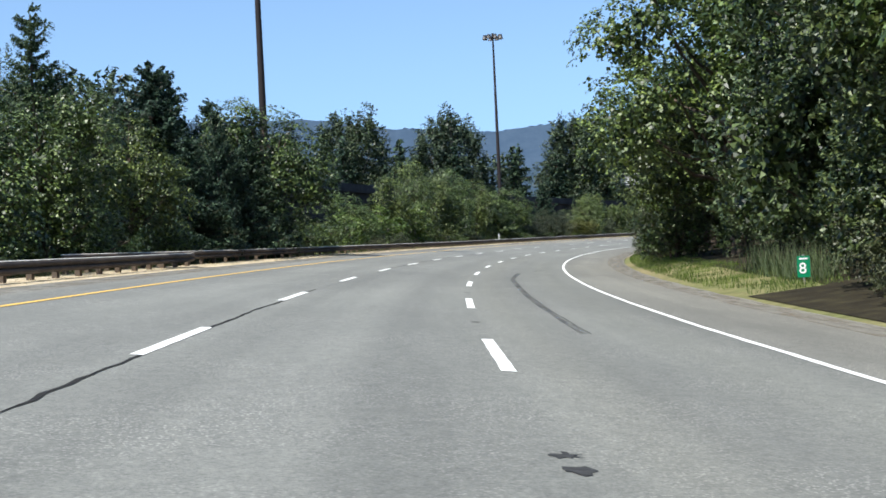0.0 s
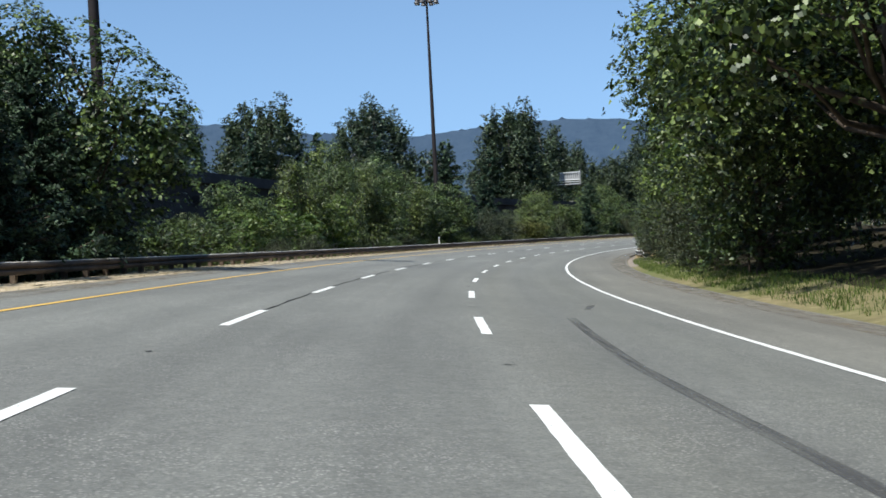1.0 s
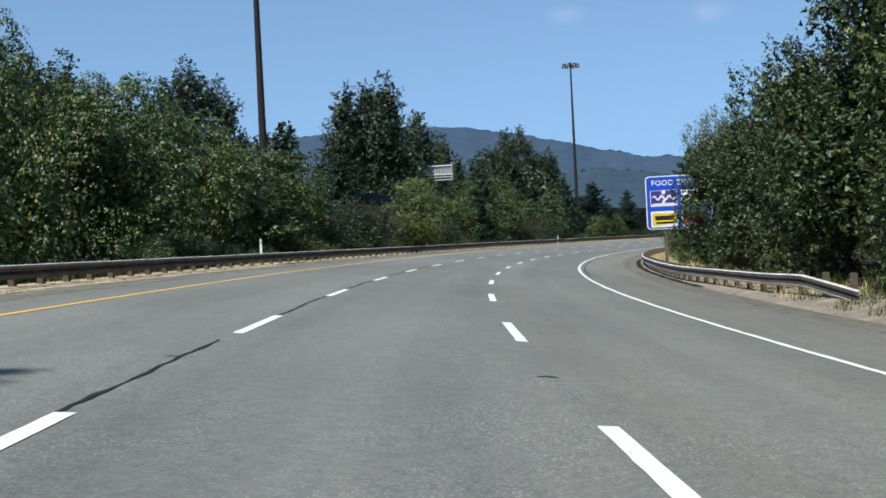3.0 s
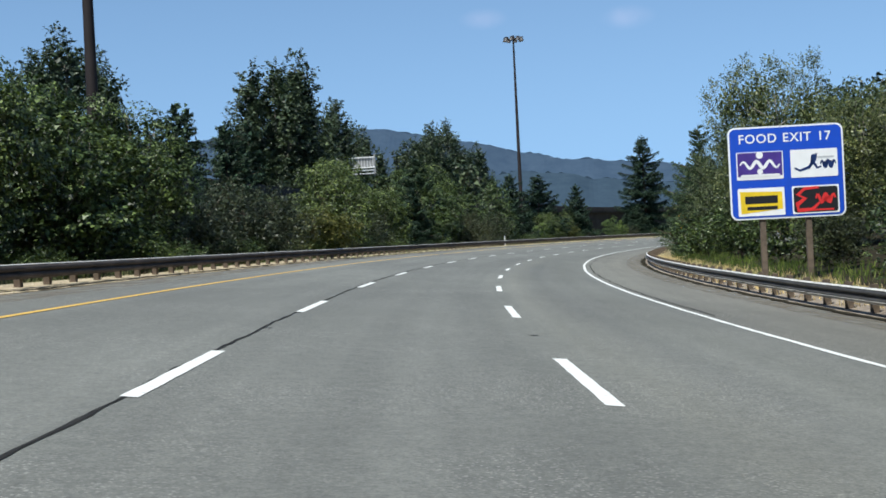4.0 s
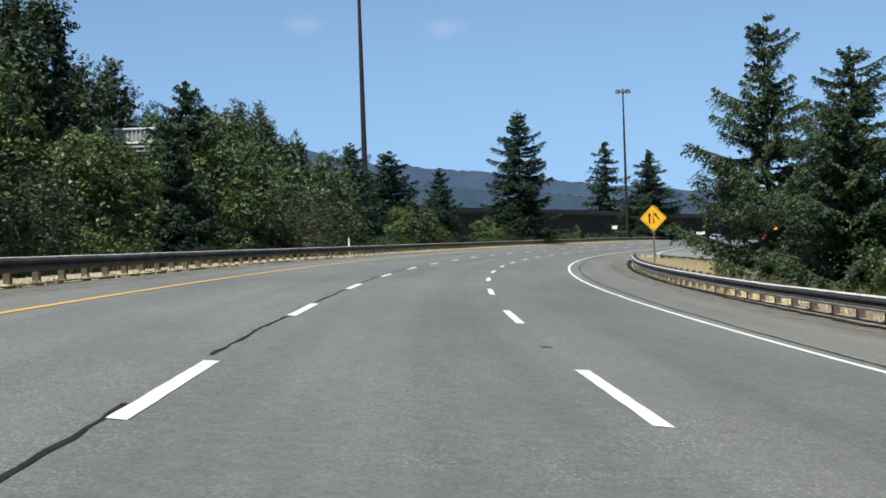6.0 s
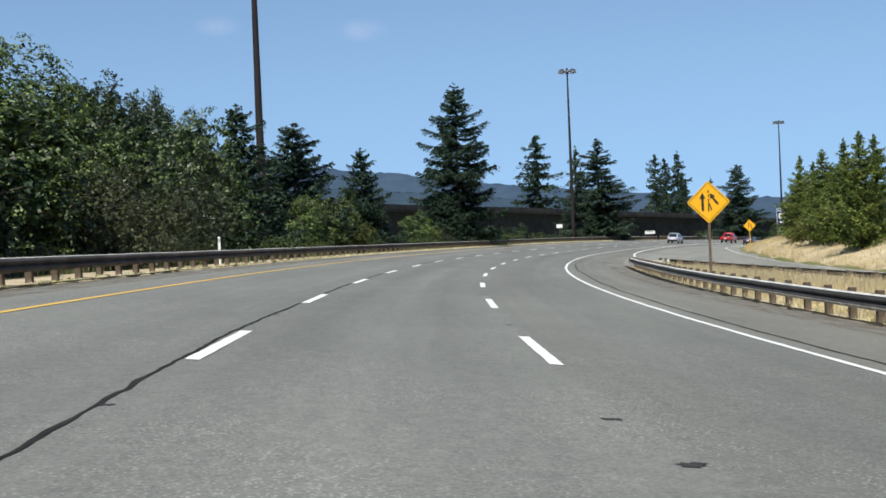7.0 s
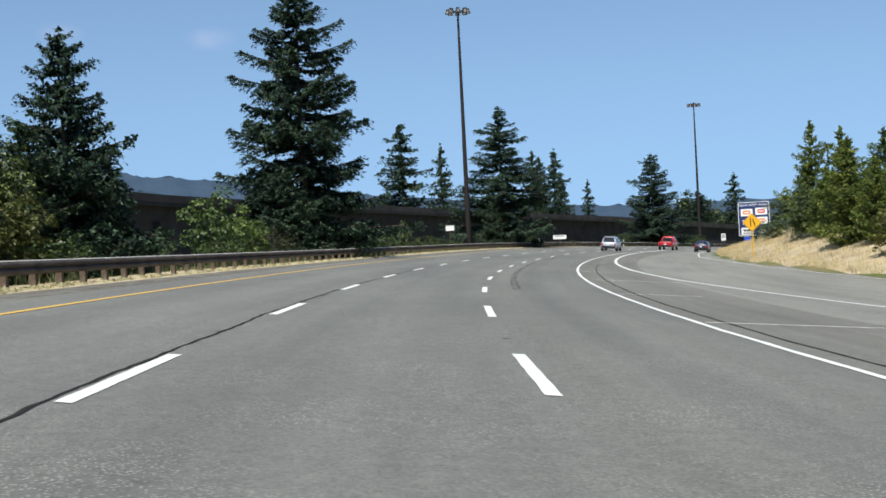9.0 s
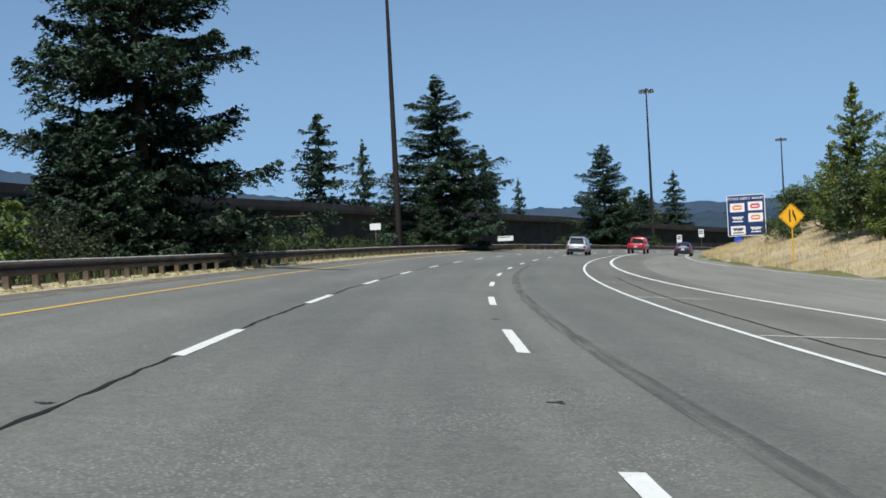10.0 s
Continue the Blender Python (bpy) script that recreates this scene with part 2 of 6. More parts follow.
M_BRIGHT = foliage("young_maple_leaves", (0.036, 0.065, 0.014), (0.0884, 0.137, 0.032), (0.18, 0.234, 0.072), 0.4, 0.3)
M_YSHRUB = foliage("yellowing_leaves", (0.05, 0.06, 0.016), (0.11, 0.115, 0.03), (0.2, 0.18, 0.06), 0.3, 0.3)
M_DRY = foliage("dry_grass_blades", (0.34, 0.275, 0.165), (0.52, 0.435, 0.285), (0.7, 0.61, 0.44), 0.2, 0.15, 0.7)
M_BLEACHED = foliage("bleached_grass", (0.45, 0.38, 0.22), (0.6, 0.52, 0.33), (0.72, 0.64, 0.44), 0.2, 0.15, 0.7)
M_CUSHION = plain("matted_straw", (0.55, 0.48, 0.3), 0.95, 0, 0.1, 0.4, 14, 0.9)
M_TALLDRY = foliage("golden_grass_blades", (0.34, 0.275, 0.175), (0.48, 0.4, 0.27), (0.63, 0.545, 0.39), 0.2, 0.15, 0.7)
M_GREEN = foliage("green_grass_blades", (0.06, 0.11, 0.025), (0.12, 0.19, 0.045), (0.24, 0.28, 0.1), 0.2, 0.3, 0.6)
M_WEED = foliage("roadside_weeds", (0.05, 0.07, 0.025), (0.1, 0.115, 0.05), (0.2, 0.19, 0.1), 0.2, 0.15, 0.6)
# darker copy of the grass green with tree shade in its colour
M_VERGE = foliage("shaded_verge_grass", (0.03, 0.055, 0.014), (0.075, 0.12, 0.028), (0.15, 0.19, 0.06), 0.2, 0.2, 0.6)
M_REED = foliage("reed_blades", (0.05, 0.07, 0.032), (0.11, 0.14, 0.065), (0.24, 0.26, 0.16), 0.2, 0.3, 0.6)


def part(name, bm, mat, parent, label=""):
    me = bpy.data.meshes.new(name)
    bm.to_mesh(me)
    bm.free()
    me.materials.append(mat)
    ob = new(name, me)
    ob.parent = parent
    if label:
        tagged(ob, label)
    return ob


def shaped(name, verts, faces, mat, parent=None, label="", smooth=False):
    me = bpy.data.meshes.new(name)
    me.from_pydata([tuple(v) for v in verts], [], [tuple(f) for f in faces])
    me.materials.append(mat)
    if smooth:
        me.shade_smooth()
    ob = new(name, me)
    ob.parent = parent
    if label:
        tagged(ob, label)
    return ob


def twin(ob, m, parent=None):
    """Another piece on the same mesh."""
    o = new(ob.name.split(".")[0], ob.data)
    o.parent = parent if parent else ob.parent
    o.matrix_basis = m
    return o


def box_bm(sx, sy, sz, at=(0, 0, 0), bevel=0.0):
    bm = bmesh.new()
    bmesh.ops.create_cube(bm, size=1, matrix=Matrix.Translation(at) @ Matrix.Diagonal((sx, sy, sz, 1)))
    if bevel:
        bmesh.ops.bevel(bm, geom=bm.edges[:], offset=bevel, segments=2, affect="EDGES")
    return bm


def thing(name, label, category, group="", kind=""):
    return tagged(new(name), label, category, group, kind)


def road_pose(s, lat, z=0.0, banked=True, turn=0.0):
    """x to the right across the road, y along it, z up."""
    p = road(s, lat, z)
    return pose(p.x, p.y, p.z, 0, math.degrees(math.atan(BANK)) if banked else 0, -math.degrees(s / R) + turn)


def interp(x, table):
    return float(np.interp(x, [q[0] for q in table], [q[1] for q in table]))


# ---- plan of the pavement and the ground ----
LEFT_EDGE, RIGHT_EDGE = -8.1, 8.7
RAMP_LEFT = [(225, 40), (250, 33), (270, 26), (290, 17), (300, 12.4), (308, 8.7), (900, 8.7)]
RAMP_RIGHT = [(225, 56), (250, 48), (270, 42), (290, 37), (310, 32), (330, 27.5), (348, 24.2), (364, 22.4), (387, 20), (400, 17.4), (428, 14.6), (470, 11.5), (510, 9.6), (560, 8.7), (900, 8.7)]


def ground(s, lat):
    """Height of the ground over the level of the base line."""
    n = noise.noise((s * 0.08, lat * 0.08, 3.0))
    if lat < LEFT_EDGE:
        edge = -BANK * LEFT_EDGE - 0.03
        d = LEFT_EDGE - lat
        z = edge + 0.06 * min(d, 1.6) - 0.05 * min(max(d - 3, 0), 8) + 0.25 * n * min(1, max(0, d - 1) / 6)
        return z - 1.2 * min(1, max(0, (d - 200) / 1500))
    if lat <= RIGHT_EDGE:
        return -BANK * lat - 0.06
    wood = -BANK * RIGHT_EDGE - 0.03 + 0.1 * min(lat - RIGHT_EDGE, 14) + 0.25 * n * min(1, (lat - RIGHT_EDGE) / 6)
    right = interp(s, RAMP_RIGHT)
    flat = -BANK * min(lat, right) - 0.05
    over = max(0, lat - right)
    hill = flat + 0.25 * min(over, 12) + 0.1 * min(max(over - 14, 0), 22) + 0.35 * n * min(1, over / 8)
    f = min(1, max(0, (s - 215) / 25)) if s < 800 else 0
    far = min(1, max(0, (lat - 70) / 120))
    z = wood * (1 - f) + hill * f
    return z * (1 - far) + 1.5 * far


def on_ground(s, lat, sink=0.0):
    p = road(s, lat)
    p.z = ground(s, lat) + drop(s) - sink
    return p


# ---- ground: one sheet, a ring round the curve's centre that reaches the horizon ----
def build_ground():
    ss = list(np.arange(-120, 780, 3.0)) + [780, 820, 880, 960, 1080, 1250, 1450, 1700, 1950, 2200, 2450, 2700, 2850, 2950]
    ls = [-4300, -3000, -1800, -900, -400, -200, -120, -80, -60, -48, -38, -32, -27, -23, -20, -17.5, -15, -13, -11.5, -10.3, -9.6, -9.1, -8.6, -8.12,
          -4, 0, 4, 8.72, 9.3, 10, 11, 12, 13.5, 15, 16.5, 18, 20, 22, 24, 26, 28, 30, 33, 36, 40, 45, 52, 60, 75, 100, 150, 220, 300, 400, 490]
    verts = [on_ground(s, l) for s in ss for l in ls]
    n, k = len(ss), len(ls)
    faces = [(i * k + j, i * k + j + 1, ((i + 1) % n) * k + j + 1, ((i + 1) % n) * k + j) for i in range(n) for j in range(k - 1)]
    m, nt, b = material("roadside_ground", 0.95, 0, 0.1)
    v = coords(nt)
    soil = ramp(nt, noise_node(nt, v, 1.4, 8, 0.7), [(0.25, (0.1, 0.075, 0.045)), (0.5, (0.24, 0.19, 0.11)), (0.75, (0.4, 0.32, 0.19))])
    green = ramp(nt, noise_node(nt, v, 2.2, 8, 0.7), [(0.3, (0.05, 0.07, 0.02)), (0.7, (0.13, 0.17, 0.05))])
    f = ramp(nt, noise_node(nt, v, 0.03, 9, 0.75), [(0.34, (0, 0, 0)), (0.62, (1, 1, 1))])
    nt.links.new(mixed(nt, "MIX", f.outputs[0], soil.outputs[0], green.outputs[0]), b.inputs["Base Color"])
    bump(nt, b, noise_node(nt, v, 6.0, 6), 0.8, 0.06)
    g = shaped("ground", verts, faces, m, smooth=True)
    return tagged(g, "dry soil with straw-coloured and green grass", "ground", kind="structure")


build_ground()


def strip(name, rows, mat, lift, parent=None, label="", skirt=0.0):
    """A sheet on the road: rows of (s, lats...)."""
    verts, faces, uvs = [], [], []
    k = len(rows[0]) - 1
    for s, *lats in rows:
        for l in lats:
            verts.append(road(s, l, lift))
            uvs.append((s, l))
    for i in range(len(rows) - 1):
        for j in range(k - 1):
            faces.append((i * k + j, i * k + j + 1, (i + 1) * k + j + 1, (i + 1) * k + j))
    if skirt:
        base = len(verts)
        n = len(rows)
        for side in (0, k - 1):
            o = len(verts)
            for s, *lats in rows:
                verts.append(road(s, lats[side], lift - skirt))
                uvs.append((s, lats[side]))
            for i in range(n - 1):
                q = (i * k + side, (i + 1) * k + side, o + i + 1, o + i)
                faces.append(q if side == 0 else q[::-1])
    ob = shaped(name, verts, faces, mat, parent, label)
    layer = ob.data.uv_layers.new(name="UVMap")
    for loop in ob.data.loops:
        layer.data[loop.index].uv = uvs[loop.vertex_index]
    return ob


road_ob = strip("road", [(s, LEFT_EDGE + 0.12 * noise.noise((s * 0.3, 0, 0)), -4, 0, 4, RIGHT_EDGE + (0.12 * noise.noise((s * 0.3, 9, 0)) if s < 300 else 0)) for s in np.arange(-90, 771, 2.0)], M_ROAD, 0.0, skirt=0.08)
tagged(road_ob, "worn grey asphalt motorway curving to the right", "road", kind="structure")
ramp_rows = []
for s in np.arange(226, 560, 2.0):
    a, b = interp(s, RAMP_LEFT), interp(s, RAMP_RIGHT) + 0.15 * noise.noise((s * 0.3, 5, 0))
    if b > a + 0.2:
        ramp_rows.append((s, *[a + (b - a) * q / 4 for q in range(5)]))
ramp_ob = strip("ramp_road", ramp_rows, M_RAMP, -0.002, skirt=0.08)
tagged(ramp_ob, "grey asphalt slip road joining the motorway", "road", kind="structure")


def sheet(name, label, s0, s1, lats, mat, lift):
    """Another soil laid over the ground."""
    ss = np.arange(s0, s1 + 0.1, 3.0)
    k = len(lats)
    verts = []
    for s in ss:
        for j, l in enumerate(lats):
            q = l + (0.5 * noise.noise((s * 0.21, j, 4.0)) if j in (0, k - 1) and abs(l) > 9.5 else 0)
            p = on_ground(s, q)
            verts.append((p.x, p.y, p.z + lift))
    faces = [(i * k + j, i * k + j + 1, (i + 1) * k + j + 1, (i + 1) * k + j) for i in range(len(ss) - 1) for j in range(k - 1)]
    return tagged(shaped(name, verts, faces, mat, smooth=True), label, "ground", kind="structure")


def soil(name, dark, mid, light, scale):
    m, nt, b = material(name, 0.95, 0, 0.1)
    v = coords(nt)
    r = ramp(nt, noise_node(nt, v, scale, 8, 0.75), [(0.3, dark), (0.5, mid), (0.7, light)])
    nt.links.new(r.outputs[0], b.inputs["Base Color"])
    bump(nt, b, noise_node(nt, v, scale * 4, 6), 0.8, 0.05)
    return m


M_STRAW = soil("straw_litter", (0.2, 0.15, 0.1), (0.44, 0.36, 0.25), (0.62, 0.54, 0.4), 1.6)
# litter brown taken near black: the shade under the trees is in this colour
M_SHADE_LITTER = soil("leaf_litter", (0.012, 0.01, 0.008), (0.026, 0.022, 0.014), (0.05, 0.044, 0.024), 1.2)
M_DIRT = soil("verge_dirt", (0.13, 0.105, 0.085), (0.24, 0.2, 0.165), (0.36, 0.31, 0.26), 1.8)
sheet("verge", "pale straw and grit along the median rail", -40, 480, (-8.16, -8.6, -9.1, -9.6, -10.4), M_STRAW, 0.012)
M_PALE = soil("pale_straw_litter", (0.3, 0.25, 0.16), (0.48, 0.41, 0.28), (0.62, 0.54, 0.39), 1.6)
sheet("verge", "pale straw under the end of the galvanised rail", 222, 303, (9.12, 9.6, 10.1, 10.7), M_PALE, 0.02)
sheet("verge", "brown gritty verge under the galvanised rail", 108, 312, (8.74, 9.3, 10.0, 10.8), M_DIRT, 0.012)
hs = [(s, interp(s, RAMP_RIGHT)) for s in np.arange(240, 541, 3.0)]
hv, hf = [], []
for s, r in hs:
    for d in (0.05, 0.6, 2.5, 4, 6, 8, 10, 12, 15, 18, 22, 26):
        p = on_ground(s, r + d)
        hv.append((p.x, p.y, p.z + (0.0 if d < 0.1 else 0.14)))
for i in range(len(hs) - 1):
    hf += [(i * 12 + j, i * 12 + j + 1, (i + 1) * 12 + j + 1, (i + 1) * 12 + j) for j in range(11)]
M_GOLD = soil("golden_turf", (0.28, 0.22, 0.135), (0.44, 0.36, 0.235), (0.55, 0.465, 0.325), 0.35)
tagged(shaped("bank", hv, hf, M_GOLD, smooth=True), "bank of dry golden grass beside the slip road", "ground", kind="structure")
def island():
    """Straw-covered ground between the two rails."""
    ss = np.arange(236, 299.1, 3.0)
    fs = (0.0, 0.3, 0.6, 0.85, 1.0)
    verts = []
    for s in ss:
        a, b = 9.7, interp(s, RAMP_LEFT) - 0.6
        for f in fs:
            p = on_ground(s, a + (b - a) * f)
            verts.append((p.x, p.y, p.z + 0.03))
    faces = [(i * 5 + j, i * 5 + j + 1, i * 5 + 6 + j, i * 5 + 5 + j) for i in range(len(ss) - 1) for j in range(4)]
    tagged(shaped("island", verts, faces, M_GOLD, smooth=True), "straw-covered island between the two rails", "ground", kind="structure")


island()
sheet("woodland_floor", "leaf litter under the right-hand wood, darkened for tree shade", 36, 243, (11.4, 12, 13.5, 15, 16.5, 18, 20, 22, 24, 26, 28, 30, 33, 36, 40), M_SHADE_LITTER, 0.02)
sheet("woodland_floor", "leaf litter reaching the pavement, darkened for tree shade", 0, 36, (9.0, 9.7, 10.8, 12, 13.5, 15, 16.5, 18, 20, 22, 24, 26, 28, 30, 33, 36, 40), M_SHADE_LITTER, 0.02)
sheet("woodland_floor", "leaf litter under the median trees, darkened for tree shade", 20, 375, (-37, -32, -27, -23, -20, -17.5, -15, -13, -11.8), M_SHADE_LITTER, 0.02)


# ---- road markings, seams and marks ----
def line(name, mat, pts, width, label="", lift=0.008, step=2.0, wander=0.0, parent=None, vary=0.0):
    s0, s1 = pts[0][0], pts[-1][0]
    rows = []
    for s in np.linspace(s0, s1, max(2, int((s1 - s0) / step) + 1)):
        l = interp(s, pts) + wander * noise.noise((s * 0.35, s0 * 0.37, 7)) + 0.5 * wander * noise.noise((s * 1.7, s0, 2)) + 0.3 * wander * noise.noise((s * 5.5, s0, 9))
        w = width * (1 + vary * noise.noise((s * 1.1, 3, s0)))
        rows.append((s, l - w / 2, l + w / 2))
    return strip(name, rows, mat, lift, parent or road_ob, label)


M_GRIT = stain("brown_grit", (0.2, 0.165, 0.125), 0.4, 0.85, (0.7, 2.2, 1))
line("shoulder_grit", M_GRIT, [(-90, -7.65), (770, -7.65)], 0.9, "brown grit on the paved shoulder", 0.003)
line("shoulder_grit", M_GRIT, [(-90, 8.1), (300, 8.1)], 1.0, "brown grit on the paved shoulder", 0.003)
# near-black strips: leaf litter with the rail's shadow in the colour
line("leaf_litter", M_SHADE_LITTER, [(140, 8.7), (200, 8.72), (262, 8.9), (290, 8.98), (303, 8.8)], 0.3, "dark leaf litter at the pavement edge", 0.022, 0.5, 0.16, vary=0.9)
line("leaf_litter", M_SHADE_LITTER, [(150, -8.2), (262, -8.22)], 0.2, "dark leaf litter at the pavement edge", 0.026, 0.4, 0.14, vary=1.0)
line("leaf_litter", M_SHADE_LITTER, [(60, -8.4), (290, -8.3)], 0.1, "dark leaf litter at the pavement edge", 0.022, 0.5, 0.2, vary=0.95)
line("edge_line", M_WHITE, [(-90, 5.04), (320, 5.04), (360, 5.1), (400, 5.1), (770, 5.1)], 0.125, "solid white edge line", step=0.5, wander=0.02, vary=0.22)
line("median_line", M_YELLOW, [(-90, -6.0), (770, -6.0)], 0.13, "solid yellow median line")
line("ramp_line", M_WHITE, [(300, 15.3), (312, 12.9), (318, 11.7), (325, 10.8), (340, 9.15), (356, 8.1), (374, 7.35), (391, 6.85), (405, 6.55), (425, 6.2), (450, 5.6), (462, 5.25)], 0.2, "solid white gore line", parent=ramp_ob, lift=0.01)
line("ramp_line", M_WHITE, [(310, 29.8), (330, 25.5), (348, 22.6), (364, 20.8), (379, 18.8), (399, 15.9), (416, 13.3), (428, 12.6), (470, 10.0), (520, 8.0), (560, 6.6), (620, 5.3)], 0.13, "solid white edge line", parent=ramp_ob, lift=0.012)
for s, l0, l1 in ((306.6, 5.2, 11.4), (335.2, 5.2, 9.2), (320.5, 5.2, 7.6), (350.0, 5.2, 7.2), (364.0, 5.2, 6.8)):
    strip("gore_bar", [(s - 0.06, l0, l1), (s + 0.06, l0, l1)], M_WHITE, 0.009, road_ob, "thin white gore bar")


def build_dashes():
    dash = None
    for start, gap, lat in ((12.93, 12.149, -2.30), (12.49, 12.231, 1.36)):
        for n in range(-6, 52):
            m = road_pose(start + gap * n + 2.12, lat, 0.007)
            if dash is None:
                bm = bmesh.new()
                left, right = [], []
                for i in range(15):
                    y = -2.12 + 4.24 * i / 14
                    jag = 0.012 * noise.noise((i * 1.7, 0.3, 0))
                    left.append(bm.verts.new((-0.075 + jag, y + (0.05 if i in (0,) else 0), 0)))
                    right.append(bm.verts.new((0.075 + 0.012 * noise.noise((i * 1.9, 4, 0)), y, 0)))
                for i in range(14):
                    bm.faces.new((left[i], right[i], right[i + 1], left[i + 1]))
                dash = part("lane_dash", bm, M_WHITE, road_ob, "worn white lane dash")
                dash.matrix_basis = m
            else:
                twin(dash, m)


build_dashes()
SEAM = [(-30, -2.26), (34, -2.27), (60, -2.34), (150, -2.34), (172, -2.4), (198, -2.41), (215, -2.33), (222, -2.33), (226, -2.36), (230, -2.4), (234, -2.46), (240, -2.42), (246, -2.36), (270, -2.36), (290, -2.43), (312, -2.42), (322, -2.32), (470, -2.34)]
for s0, s1 in ((-30, 31), (50.5, 63), (65.5, 84), (86, 109), (112, 148), (150, 196), (200, 272), (284.8, 470)):
    line("sealed_crack", M_TAR, [(q, interp(q, SEAM)) for q in np.linspace(s0, s1, max(20, int((s1 - s0) / 3)))], 0.045, "black sealed crack", 0.006, 0.2, 0.06, vary=0.95)
line("sealed_crack", M_TAR, [(150, 5.32), (205, 5.4), (225, 5.5), (250, 5.56), (264, 5.66), (277, 5.73), (290, 5.6), (303, 5.56), (320, 5.68), (343, 6.0), (372, 6.25)], 0.055, "black sealed crack", 0.006, 0.5, 0.06, vary=0.6)
line("skid_mark", M_SKID, [(18.5, 2.84), (26, 2.82), (38, 2.8), (45, 2.73), (54, 3.0)], 0.17, "dark tyre skid mark", 0.004, 1.0)
line("skid_mark", M_SKID, [(57.4, 3.62), (58.4, 3.78), (59.4, 3.92)], 0.13, "dark tyre skid mark", 0.004, 0.3, 0.04, vary=0.7)
line("skid_mark", M_FAINT, [(321, 2.32), (335, 2.24), (352, 2.17), (372, 2.05), (390, 2.05)], 0.26, "dark tyre skid mark", 0.004, 1.0)


def build_patches():
    rng = random.Random(5)
    spots = [(7.5, 1.31), (7.0, 1.29), (20.4, 1.35), (226.4, 1.38)]
    for n in range(2, 30):
        spots.append((7.6 + 12.231 * n + rng.uniform(-0.5, 0.6), 1.31 + rng.uniform(-0.06, 0.06)))
        if n not in (4, 7, 10):
            spots.append((8.9 + 12.149 * n + rng.uniform(-0.4, 0.8), -2.4 + rng.uniform(-0.08, 0.1)))
    for s, lat in spots:
        bm = bmesh.new()
        ring = []
        a, b = rng.uniform(0.08, 0.13), rng.uniform(0.06, 0.15)
        if s < 10.0:
            a, b = 0.11, 0.16
        for i in range(14):
            t = math.tau * i / 14
            q = rng.uniform(0.25, 1.15)
            ring.append(bm.verts.new((a * q * math.cos(t), b * q * math.sin(t), 0)))
        bm.faces.new(ring)
        o = part("pothole_patch", bm, M_PATCH, road_ob, "small dark broken patch")
        o.matrix_basis = road_pose(s, lat, 0.005)


build_patches()


# ---- guardrails ----
W_PROFILE = [(0.0, 0.31), (0.022, 0.31), (0.03, 0.296), (0.075, 0.262), (0.083, 0.24), (0.083, 0.215), (0.075, 0.196), (0.012, 0.165), (0.005, 0.155), (0.012, 0.145), (0.075, 0.114), (0.083, 0.095), (0.083, 0.07), (0.075, 0.048), (0.03, 0.014), (0.022, 0.0), (0.0, 0.0)]


